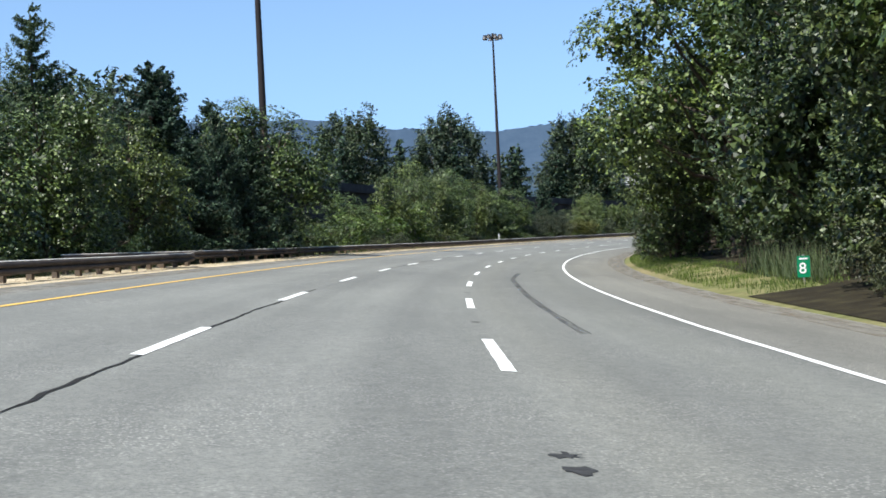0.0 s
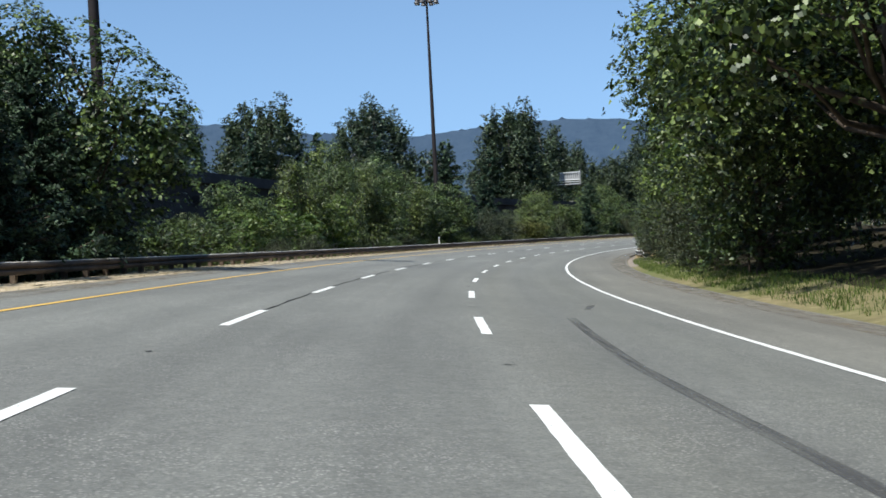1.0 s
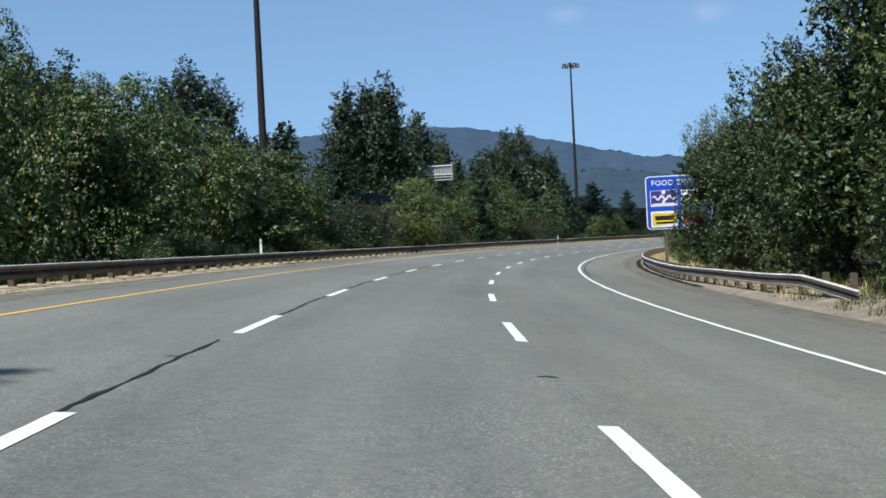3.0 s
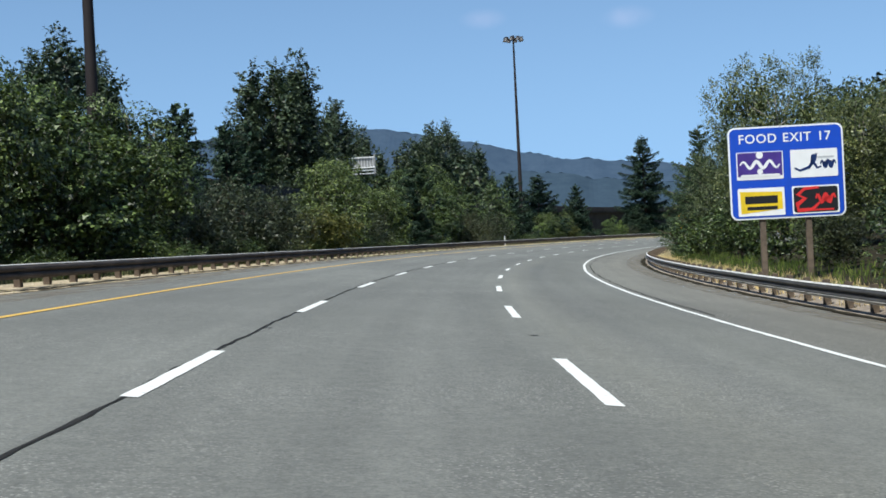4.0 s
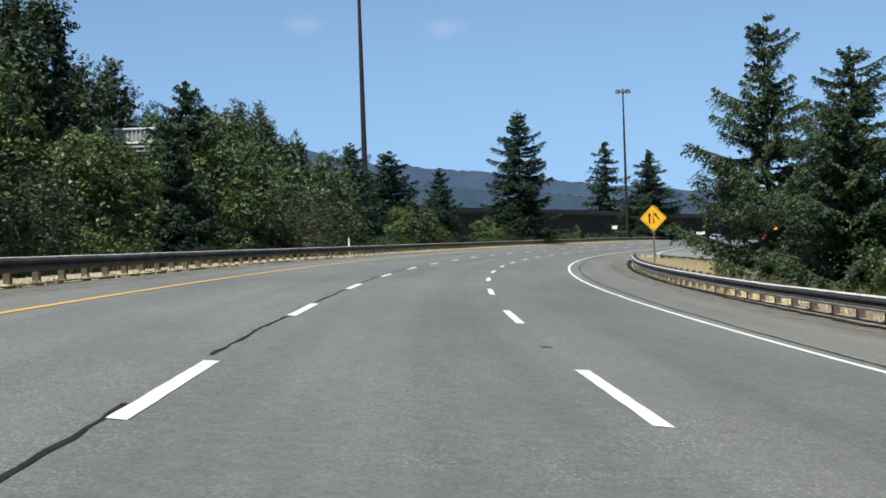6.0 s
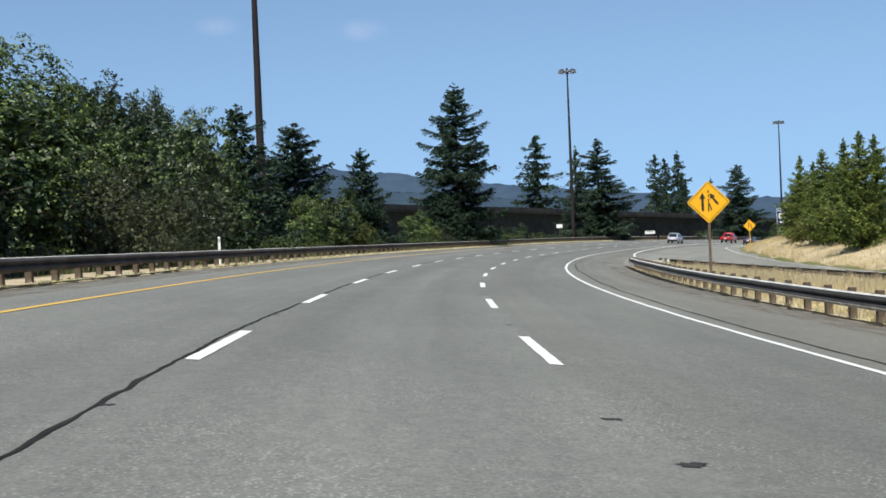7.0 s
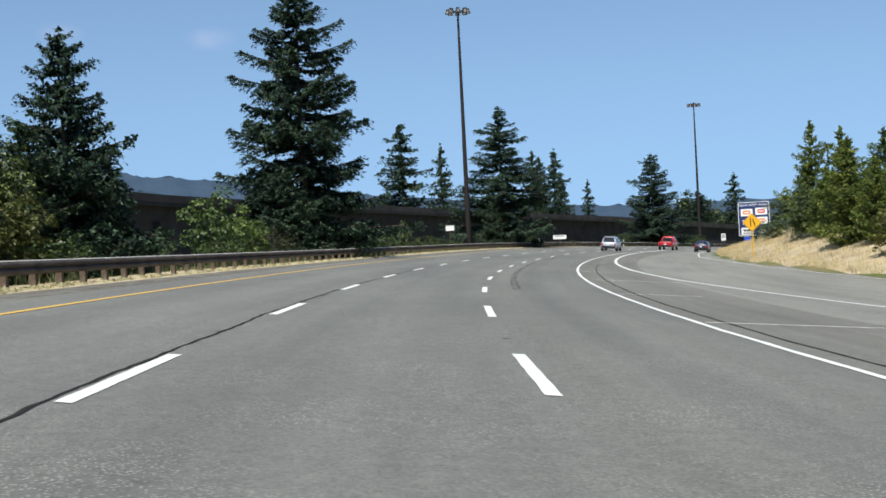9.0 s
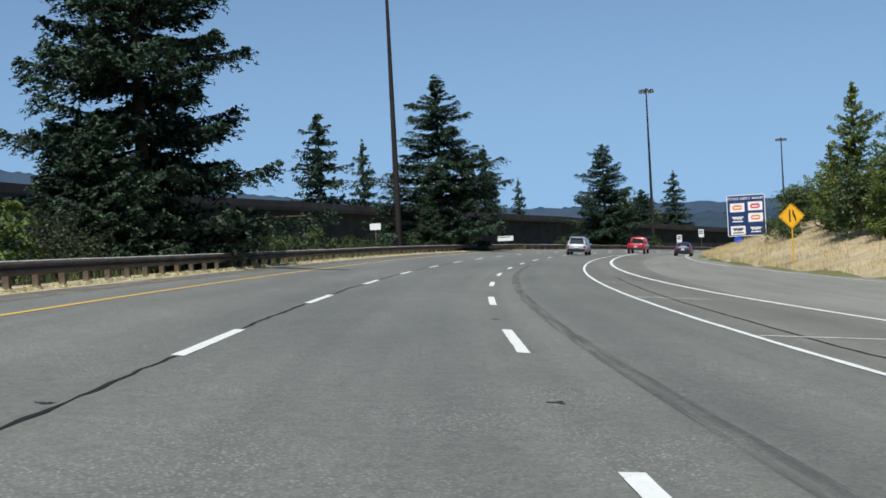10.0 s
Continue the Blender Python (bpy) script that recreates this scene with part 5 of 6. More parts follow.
    ("dark_alder", 124, 12.7, 8.0, 1, 200, 1.0), ("dark_alder", 134, 12.4, 7.8, 0, 210, 1.0), ("dark_alder", 143, 11.7, 6.5, 1, 80, 1.05), ("dark_alder", 150, 11.5, 5.8, 0, 140, 1.15), ("dark_alder", 157, 17.2, 9.6, 0, 30, 0.8), ("young", 322, -13.4, 5.2, 0, 20, 0.8), ("young", 309, -13.2, 4.4, 1, 70, 1.0), ("alder", 176, 19.5, 7.6, 0, 20, 1.1),
    # alders behind the blue sign
    ("near_alder", 202, 16.5, 11.4, 0, 160, 0.9), ("near_alder", 189, 18.4, 7.8, 1, 20, 1.05), ("near_alder", 180, 21.0, 7.4, 0, 250, 1.1),
    ("pale_fir", 244.3, 13.5, 12.0, 0, 10, 0.9), ("pale_fir", 233, 14.0, 7.4, 0, 70, 1.1),
    ("broom", 119, 11.2, 3.6, 0, 20, 1.0), ("broom", 112, 11.2, 3.4, 1, 20, 1.2), ("shrub", 80, 11.4, 3.2, 0, 20, 1.2), ("broom", 92, 11.0, 3.6, 2, 80, 1.1),
]
for kind, s, lat, h, which, turn, wide in PLANTS:
    plant(kind, s, lat, h, which, turn, wide)


def build_scatter():
    rng = random.Random(12)
    # low growth along the median rail
    for i in range(46):
        s = 56 + i * 7.2 + rng.uniform(-2, 2)
        if s < 352:
            plant(rng.choice(["shrub", "broom", "shrub"]), s, rng.uniform(-12.6, -11.4), rng.uniform(0.8, 1.8) if s > 95 else rng.uniform(1.2, 2.4), rng.randrange(3), rng.uniform(0, 360), rng.uniform(1.2, 1.8))
    # second row under the viaduct
    for i in range(24):
        s = 100 + i * 11 + rng.uniform(-3, 3)
        plant(rng.choice(["young", "alder", "small_fir"]), s, rng.uniform(-29, -23), rng.uniform(4.5, 6.5) * (0.8 if 330 < s < 560 else 1) * (0.5 if 90 < s < 135 else 1), rng.randrange(3), rng.uniform(0, 360), 1.2)
    # woodland behind it
    for i in range(32):
        s = 60 + i * 14.5 + rng.uniform(-4, 4)
        h = rng.uniform(11, 15) if s < 420 else rng.uniform(8, 11)
        plant(rng.choice(["wood", "wood", "thin_fir"]), s, rng.uniform(-96, -56), h, rng.randrange(2), rng.uniform(0, 360), 1.2)
    for i in range(12):
        s = 360 + i * 40 + rng.uniform(-6, 6)
        plant("wood", s, rng.uniform(-330, -190), rng.uniform(12, 18), rng.randrange(2), rng.uniform(0, 360), 1.8)


build_scatter()


# ---- grass ----
def blades(name, label, seed, n, area, height, mat, category="grass", clump=0.6):
    """n blades; area(rng) gives arrays of s and lat."""
    rng = np.random.default_rng(seed)
    s, lat = area(rng, n)
    keep = np.array([noise.noise((a * clump, b * clump, seed)) + 0.35 > rng.uniform(0, 0.5) for a, b in zip(s, lat)])
    s, lat = s[keep], lat[keep]
    base = np.array([tuple(on_ground(a, b, 0.02)) for a, b in zip(s, lat)])
    k = len(base)
    h = height * rng.uniform(0.45, 1.25, k)
    lean = rng.normal(size=(k, 3)) * 0.28
    lean[:, 2] = 1
    up = unit(lean)
    across = unit(np.cross(up, rng.normal(size=(k, 3))))
    leaf_mesh_ob = leaf_mesh(name, base + up * (h / 2)[:, None], across, up, h, np.clip(h * 0.12, 0.012, 0.035), 0.5, mat, None)
    return tagged(leaf_mesh_ob, label, category, kind="stuff")


def area_strip(s0, s1, l0, l1):
    return lambda rng, n: (rng.uniform(s0, s1, n), rng.uniform(l0, l1, n))


def area_hill(rng, n):
    s = rng.uniform(300, 520, n)
    return s, np.array([interp(q, RAMP_RIGHT) for q in s]) + 0.2 + 16 * rng.uniform(0, 1, n) ** 1.4


def area_island(rng, n):
    s = rng.uniform(238, 297, n)
    a = np.full(n, 9.9)
    b = np.array([interp(q, RAMP_LEFT) for q in s]) - 0.8
    return s, a + (b - a) * rng.uniform(0, 1, n)


blades("dry_grass", "straw-dry grass along the median guardrail", 1, 30000, area_strip(5, 250, -9.9, -8.15), 0.1, M_DRY)
blades("dry_grass", "straw-dry grass tufts under the far guardrail", 2, 16000, area_strip(250, 480, -9.9, -8.2), 0.11, M_DRY)
blades("dry_grass", "tall golden grass on the slope by the slip road", 3, 100000, area_hill, 0.54, M_TALLDRY, clump=0.45)
blades("dry_grass", "dry grass on the island between the rails", 4, 52000, area_island, 0.62, M_TALLDRY, clump=0.4)
blades("dry_grass", "dry grass behind the galvanised guardrail", 5, 12000, area_strip(128, 245, 9.2, 11.5), 0.24, M_DRY)
blades("dry_grass", "pale dead grass under the galvanised guardrail", 12, 9000, area_strip(225, 304, 9.2, 10.4), 0.2, M_BLEACHED, clump=0.9)
blades("verge_grass", "green grass verge under the trees", 6, 30000, area_strip(36, 128, 9.1, 12.2), 0.2, M_VERGE)
blades("verge_grass", "rough weeds between the rail and the alders", 13, 6500, area_strip(128, 240, 10.9, 13.4), 0.45, M_VERGE)
blades("verge_grass", "rough green weeds behind the median rail", 7, 26000, area_strip(20, 340, -14, -10.9), 0.5, M_WEED)
blades("verge_grass", "rough green weeds below the firs", 8, 9000, area_strip(340, 470, -13, -10.4), 0.45, M_WEED)
blades("verge_grass", "patch of green weeds at the foot of the golden bank", 11, 1400, lambda rng, n: (rng.uniform(300, 322, n), interp(311, RAMP_RIGHT) + rng.normal(size=n) * 1.2 + 1.5), 0.5, M_GREEN)
blades("reeds", "tall pale green reeds on the verge", 9, 1000, area_strip(38, 52, 11.3, 12.8), 1.2, M_REED, "reeds", 0.9)


def build_cushions():
    """Mounds of bleached grass at the foot of the rail, thick enough to hide the soil."""
    rng = np.random.default_rng(10)
    C, N, A, L, W = [], [], [], [], []
    verts, faces = [], []
    s = 196.0
    while s < 452:
        s += rng.uniform(0.55, 1.0) + (rng.uniform(0.5, 1.6) if rng.random() < (0.14 if s > 285 else 0.85) else 0)
        lat = interp(s, [(200, -8.45), (300, -8.58), (470, -9.0)]) + rng.normal() * 0.06
        n = 70 if s < 400 else 40
        rx, ry, rz = rng.uniform(0.35, 0.7), rng.uniform(0.16, 0.26), rng.uniform(0.05, 0.13)
        d = unit(rng.normal(size=(n, 3)))
        d[:, 2] = np.abs(d[:, 2])
        base = np.array(tuple(on_ground(s, lat, 0.02)))
        yaw = s / R
        loc = d * np.array([ry, rx, rz]) * rng.uniform(0.7, 1.05, (n, 1))
        o = len(verts)
        for a in range(5):
            e = (0.0, 0.35, 0.72, 1.1, 1.5)[a]
            for b in range(9):
                t = math.tau * b / 9
                k = 0.92 * (1 + 0.22 * noise.noise((s * 3.1, a * 0.9, b * 0.8)))
                x, y, z = ry * k * math.cos(e) * math.cos(t), rx * k * math.cos(e) * math.sin(t), rz * k * math.sin(e) - (0.05 if a == 0 else 0)
                verts.append((base[0] + x * math.cos(yaw) + y * math.sin(yaw), base[1] - x * math.sin(yaw) + y * math.cos(yaw), base[2] + z))
        faces += [(o + a * 9 + b, o + a * 9 + (b + 1) % 9, o + a * 9 + 9 + (b + 1) % 9, o + a * 9 + 9 + b) for a in range(4) for b in range(9)]
        C.append(base + np.stack([loc[:, 0] * math.cos(yaw) + loc[:, 1] * math.sin(yaw), -loc[:, 0] * math.sin(yaw) + loc[:, 1] * math.cos(yaw), loc[:, 2]], 1))
        A.append(unit(d * np.array([1, 1, 0.4]) + rng.normal(size=(n, 3)) * 0.35 + np.array([0, 0, -0.5])))
        N.append(unit(d + rng.normal(size=(n, 3)) * 0.4))
        L.append(rng.uniform(0.1, 0.22, n))
        W.append(rng.uniform(0.02, 0.04, n))
    ob = leaf_mesh("dry_grass", np.concatenate(C), np.concatenate(N), np.concatenate(A), np.concatenate(L), np.concatenate(W), 0.5, M_BLEACHED, None)
    tagged(ob, "loose straw on the cushions of dead grass", "grass", kind="stuff")
    tagged(shaped("grass_cushions", verts, faces, M_CUSHION), "pale cushions of dead grass at the foot of the rail", "grass", kind="stuff")


build_cushions()


# ---- viaduct behind the trees ----
def build_viaduct():
    v = thing("viaduct", "long dark concrete viaduct with solid parapets", "viaduct", kind="structure")
    tops = [(60, 11.2), (150, 10.9), (260, 9.8), (330, 8.8), (410, 7.9), (475, 8.0), (549, 6.9), (583, 6.1), (627, 4.1), (680, 1.6), (740, -0.6)]
    ss = np.arange(60, 741, 6.0)

    def sweep(name, section, mat, label=""):
        verts, faces = [], []
        k = len(section)
        for s in ss:
            z = interp(s, tops)
            for x, dz in section:
                p = road(s, -40 + x)
                verts.append((p.x, p.y, z + dz))
        for i in range(len(ss) - 1):
            for j in range(k):
                faces.append((i * k + j, (i + 1) * k + j, (i + 1) * k + (j + 1) % k, i * k + (j + 1) % k))
        faces += [tuple(range(k)), tuple((len(ss) - 1) * k + j for j in reversed(range(k)))]
        return shaped(name, verts, faces, mat, v, label)

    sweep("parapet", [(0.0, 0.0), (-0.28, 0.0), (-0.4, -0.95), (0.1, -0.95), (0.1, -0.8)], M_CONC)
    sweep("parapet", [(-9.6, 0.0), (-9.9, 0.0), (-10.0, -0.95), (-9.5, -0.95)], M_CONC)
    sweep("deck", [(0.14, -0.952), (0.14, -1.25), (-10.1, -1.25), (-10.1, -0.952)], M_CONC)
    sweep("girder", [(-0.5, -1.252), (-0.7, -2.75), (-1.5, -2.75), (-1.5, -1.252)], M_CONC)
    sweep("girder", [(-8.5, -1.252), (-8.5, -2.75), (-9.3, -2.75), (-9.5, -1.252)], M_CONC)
    # solid wall behind the shrubs, under the whole deck
    verts, faces = [], []
    ws = np.arange(60, 741, 6.0)
    for s in ws:
        z = interp(s, tops) - 2.6
        for x, zz in ((-0.75, z), (-1.3, z), (-1.3, -6.0), (-0.75, -6.0)):
            p = road(s, -40 + x)
            verts.append((p.x, p.y, zz))
    for i in range(len(ws) - 1):
        faces += [(i * 4 + j, i * 4 + 4 + j, i * 4 + 4 + (j + 1) % 4, i * 4 + (j + 1) % 4) for j in range(4)]
    faces += [(0, 1, 2, 3), tuple((len(ws) - 1) * 4 + j for j in (3, 2, 1, 0))]
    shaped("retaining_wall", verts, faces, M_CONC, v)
    for s in np.arange(72, 440, 24.0):
        z = interp(s, tops) - 2.75
        if z < 1.2:
            continue
        g = ground(s, -45) - 0.5
        bm = box_bm(1.2, 1.2, z - g - 0.7, (0, 0, (z - g - 0.7) / 2), 0.12)
        for l in (-42.0, -48.5):
            p = road(s, l)
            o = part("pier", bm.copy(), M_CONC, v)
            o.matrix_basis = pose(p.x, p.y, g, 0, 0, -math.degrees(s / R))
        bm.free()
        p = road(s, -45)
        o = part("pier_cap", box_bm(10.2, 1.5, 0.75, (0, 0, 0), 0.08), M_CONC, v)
        o.matrix_basis = pose(p.x, p.y, z - 0.375, 0, 0, -math.degrees(s / R))


build_viaduct()


# ---- high-mast lights ----
def build_masts():
    mast = thing("high_mast_light", "tall brown weathering-steel lamp mast with a ring of floodlights", "lamp post", "high-mast lights")
    verts, faces = [], []
    tube(verts, faces, [Vector((0, 0, z)) for z in (-0.3, 0.0, 10, 20, 30.0)], [0.34, 0.33, 0.26, 0.19, 0.12], 12)
    shaped("pole", verts, faces, M_MAST, mast, smooth=True)
    part("base_plate", box_bm(1.0, 1.0, 0.08, (0, 0, 0.05), 0.02), M_MAST, mast)
    verts, faces = [], []
    tube(verts, faces, [Vector((0.75 * math.cos(t), 0.75 * math.sin(t), 29.75)) for t in np.linspace(0, math.tau, 25)], [0.05] * 25, 6)
    shaped("lamp_ring", verts, faces, M_MAST, mast)
    bm = bmesh.new()
    bmesh.ops.create_cone(bm, cap_ends=True, segments=12, radius1=0.26, radius2=0.16, depth=0.5)
    part("hub", bm, M_MAST, mast).matrix_basis = pose(0, 0, 30.1)
    first = None
    for i in range(8):
        t = 45 * i + 12
        m = pose(0, 0, 29.8, 0, 0, t)
        if first is None:
            bm = bmesh.new()
            bmesh.ops.create_cone(bm, cap_ends=True, segments=14, radius1=0.34, radius2=0.2, depth=0.36, matrix=Matrix.Translation((1.22, 0, -0.1)))
            bmesh.ops.create_cube(bm, size=1, matrix=Matrix.Translation((1.15, 0, 0.18)) @ Matrix.Diagonal((0.5, 0.3, 0.24, 1)))
            bmesh.ops.create_cube(bm, size=1, matrix=Matrix.Translation((0.55, 0, 0.0)) @ Matrix.Diagonal((1.0, 0.06, 0.06, 1)))
            first = part("floodlight", bm, M_LUM, mast)
            first.matrix_basis = m
        else:
            twin(first, m)
    spots = [(89.5, -15.9, 30), (182, -16.75, 29.6), (309, -16.4, 29.7), (436.8, -14.95, 29.0), (566, -14.8, 31.0), (659, -19.5, 28)]
    for i, (s, lat, h) in enumerate(spots):
        p = on_ground(s, lat)
        m = Matrix.Translation(p) @ Matrix.Diagonal((1, 1, h / 30.0, 1))
        if i == 0:
            mast.matrix_basis = m
        else:
            copy_thing(mast, m)


build_masts()

# ---- signs ----
M_GANTRY = plain("weathered_aluminium", (0.3, 0.3, 0.3), 0.6, 0.2, 0.3, 0.15)
M_BLUE = plain("blue_sign_sheeting", (0.012, 0.07, 0.5), 0.4, 0, 0.5, 0.06)
M_NAVY = plain("sign_navy", (0.014, 0.035, 0.13), 0.5, 0, 0.3, 0.08)
M_SWHITE = plain("white_sign_sheeting", (0.8, 0.8, 0.8), 0.45, 0, 0.5, 0.05)
M_SYELLOW = plain("yellow_sign_sheeting", (0.85, 0.42, 0.01), 0.45, 0, 0.5, 0.06)
M_SBLACK = plain("black_sign_ink", (0.012, 0.012, 0.014), 0.5, 0, 0.4)
M_SGREEN = plain("green_sign_sheeting", (0.0, 0.2, 0.09), 0.45, 0, 0.5, 0.06)
M_PURPLE = plain("purple_panel", (0.06, 0.03, 0.22), 0.45, 0, 0.5)
M_PYELLOW = plain("yellow_panel", (0.75, 0.52, 0.02), 0.45, 0, 0.5)
M_PRED = plain("red_panel_ink", (0.62, 0.03, 0.03), 0.45, 0, 0.5)
M_PORANGE = plain("orange_panel_ink", (0.72, 0.22, 0.05), 0.45, 0, 0.5)
M_YPOST = plain("yellow_painted_post", (0.6, 0.36, 0.04), 0.6, 0, 0.4)


def plate(w, h, r=0.08, t=0.012, n=5):
    """A sheet standing in the x-z plane, facing -y, with rounded corners."""
    bm = bmesh.new()
    pts = []
    for cx, cz, a0 in ((w / 2 - r, h / 2 - r, 0), (-w / 2 + r, h / 2 - r, 90), (-w / 2 + r, -h / 2 + r, 180), (w / 2 - r, -h / 2 + r, 270)):
        for i in range(n + 1):
            a = radians(a0 + 90 * i / n)
            pts.append((cx + r * math.cos(a), cz + r * math.sin(a)))
    return solid(pts, t, bm)


def solid(pts, t=0.006, bm=None):
    """A flat outline in x-z made into a thin sheet; its face lies at y = 0."""
    bm = bm or bmesh.new()
    front = [bm.verts.new((x, 0, z)) for x, z in pts]
    back = [bm.verts.new((x, t, z)) for x, z in pts]
    bm.faces.new(front)
    bm.faces.new(back[::-1])
    n = len(pts)
    for i in range(n):
        bm.faces.new((front[i], back[i], back[(i + 1) % n], front[(i + 1) % n]))
    bmesh.ops.recalc_face_normals(bm, faces=bm.faces[:])
    return bm


def put(ob, x, y, z):
    ob.matrix_basis = pose(x, y, z)
    return ob


def text_mesh(text, size):
    cu = bpy.data.curves.new("letters", "FONT")
    cu.body, cu.size, cu.align_x, cu.align_y, cu.extrude, cu.offset = text, size, "LEFT", "CENTER", 0.002, size * 0.012
    cu.space_character = 1.12
    tmp = new("letters", cu)
    me = bpy.data.meshes.new_from_object(tmp.evaluated_get(bpy.context.evaluated_depsgraph_get()))
    bpy.data.objects.remove(tmp)
    return me


def letters(text, size, mat, parent, x, y, z, wide=1.0):
    """A line of writing, one part for each word."""
    words = text.split()
    meshes = [text_mesh(w, size) for w in words]
    spans = [max(v.co.x for v in me.vertices) + 0.14 * size for me in meshes]
    at = x - wide * (sum(spans) + 0.34 * size * (len(words) - 1)) / 2
    for w, me, span in zip(words, meshes, spans):
        me.materials.clear()
        me.materials.append(mat)
        ob = new("lettering", me)
        ob.parent = parent
        ob.matrix_basis = pose(at, y, z, 90, 0, 0) @ Matrix.Diagonal((wide, 1, 1, 1))
        tagged(ob, w.lower() + " in plain letters")
        at += wide * (span + 0.34 * size)


def stroke(pts, w):
    """A brush-like band along points, as an outline."""
    up, down = [], []
    n = len(pts)
    for i, (x, z) in enumerate(pts):
        x0, z0 = pts[max(i - 1, 0)]
        x1, z1 = pts[min(i + 1, n - 1)]
        d = math.hypot(x1 - x0, z1 - z0) or 1
        k = w / 2 * (0.35 + 0.65 * math.sin(math.pi * (i + 0.5) / n))
        up.append((x - (z1 - z0) / d * k, z + (x1 - x0) / d * k))
        down.append((x + (z1 - z0) / d * k, z - (x1 - x0) / d * k))
    return up + down[::-1]


def wave(x0, x1, z, amp, turns, n=24, phase=0.0):
    return [(x0 + (x1 - x0) * i / n, z + amp * math.sin(phase + math.tau * turns * i / n)) for i in range(n + 1)]


def food_sign():
    sign = thing("food_exit_sign", "large blue food exit sign with four logo panels on wooden posts", "road sign", "roadside signs")
    W, H, z0 = 3.25, 2.66, 2.08
    zc = z0 + H / 2
    put(part("panel", plate(W, H, 0.2, 0.03), M_SWHITE, sign, "white-bordered sign sheet"), 0, 0, zc)
    put(part("blue_face", plate(W - 0.1, H - 0.1, 0.16, 0.01), M_BLUE, sign, "bright blue sign face"), 0, -0.011, zc)
    letters("FOOD  EXIT  17", 0.36, M_SWHITE, sign, 0, -0.016, z0 + H - 0.36, 1.0)
    pw, ph = 1.32, 0.8
    for name, x, z, mat in (("logo_panel", -0.75, zc + 0.21, M_PURPLE), ("logo_panel", 0.78, zc + 0.21, M_SWHITE), ("logo_panel", -0.75, zc - 0.83, M_SWHITE), ("logo_panel", 0.78, zc - 0.83, M_SWHITE)):
        back = put(part(name, plate(pw, ph, 0.03, 0.008), M_SWHITE, sign, "white logo panel"), x, -0.02, z)
        if mat is M_PURPLE:
            put(part("field", plate(pw - 0.06, ph - 0.12, 0.02, 0.004), M_PURPLE, back, "purple field"), 0, -0.005, 0.04)
            put(part("mark", solid(stroke(wave(-0.56, 0.56, 0.03, 0.1, 3.0), 0.1), 0.003), M_SWHITE, back, "white brush mark"), 0, -0.009, 0)
            put(part("dot", plate(0.2, 0.2, 0.095, 0.003), M_SWHITE, back), 0, -0.009, 0.3)
            put(part("dot", plate(0.16, 0.16, 0.075, 0.003), M_SWHITE, back), 0, -0.009, -0.17)
            put(part("bar", plate(1.1, 0.07, 0.02, 0.003), M_SWHITE, back), 0, -0.009, -0.28)
        elif x > 0 and z > zc:
            put(part("mark", solid(stroke([(-0.56, -0.12), (-0.4, -0.2), (-0.15, -0.12), (0.02, 0.1), (0.05, 0.26), (-0.03, 0.22), (-0.02, 0.02), (0.08, -0.14), (0.2, -0.1)], 0.1), 0.003), M_NAVY, back, "dark blue script flourish"), 0, -0.006, 0)
            put(part("mark", solid(stroke(wave(0.18, 0.6, -0.04, 0.1, 2.5), 0.09), 0.003), M_NAVY, back, "dark blue script wave"), 0, -0.006, 0)
            put(part("bar", plate(0.5, 0.05, 0.01, 0.003), M_SIGNBACK, back), 0.32, -0.006, 0.16)
        elif x < 0:
            put(part("field", solid([(-0.58, -0.33), (-0.6, 0.31), (0.59, 0.27), (0.6, -0.22)], 0.004), M_PYELLOW, back, "yellow field"), 0, -0.005, 0)
            put(part("bar", plate(0.92, 0.22, 0.02, 0.003), M_SBLACK, back), 0, -0.009, 0.06)
            put(part("bar", plate(0.86, 0.1, 0.02, 0.003), M_SBLACK, back), 0.02, -0.009, -0.18)
        else:
            put(part("field", plate(pw - 0.08, ph - 0.08, 0.08, 0.004), M_SBLACK, back, "black field"), 0, -0.005, 0)
            put(part("mark", solid(stroke([(0.1, 0.34), (-0.3, 0.32), (-0.5, 0.15), (-0.3, 0.04), (-0.52, -0.12), (-0.5, -0.3), (-0.1, -0.28), (0.1, -0.1)], 0.13), 0.003), M_PRED, back, "red script flourish"), 0, -0.009, 0)
            put(part("mark", solid(stroke(wave(0.0, 0.55, 0.02, 0.12, 2.5), 0.1), 0.003), M_PRED, back, "red script wave"), 0, -0.009, 0)
            put(part("bar", plate(0.6, 0.05, 0.01, 0.003), M_PRED, back), 0.2, -0.009, -0.3)
    for x in (-0.72, 0.58):
        put(part("post", box_bm(0.16, 0.2, z0 + H, (0, 0, (z0 + H) / 2 - 0.2), 0.012), M_POST, sign, "square wooden post"), x, 0.145, 0)
    p = on_ground(166.8, 10.7, 0.28)
    sign.matrix_basis = pose(p.x, p.y, p.z, 0, 0, -math.degrees(166.8 / R) - 2) @ Matrix.Diagonal((1.112, 1.112, 1.112, 1))


food_sign()


def diamond(w, t=0.012):
    h = w / 2
    r = 0.1 * w
    pts = []
    for a0 in (0, 90, 180, 270):
        c, s = math.cos(radians(a0)), math.sin(radians(a0))
        for q in (-0.6, -0.2, 0.2, 0.6):
            x, z = h - r * 0.55 * abs(q) ** 1.5 * 1.6, q * r
            pts.append((x * c - z * s, x * s + z * c))
    return solid(pts, t)


def arrow(bm_pts):
    return solid(bm_pts, 0.004)


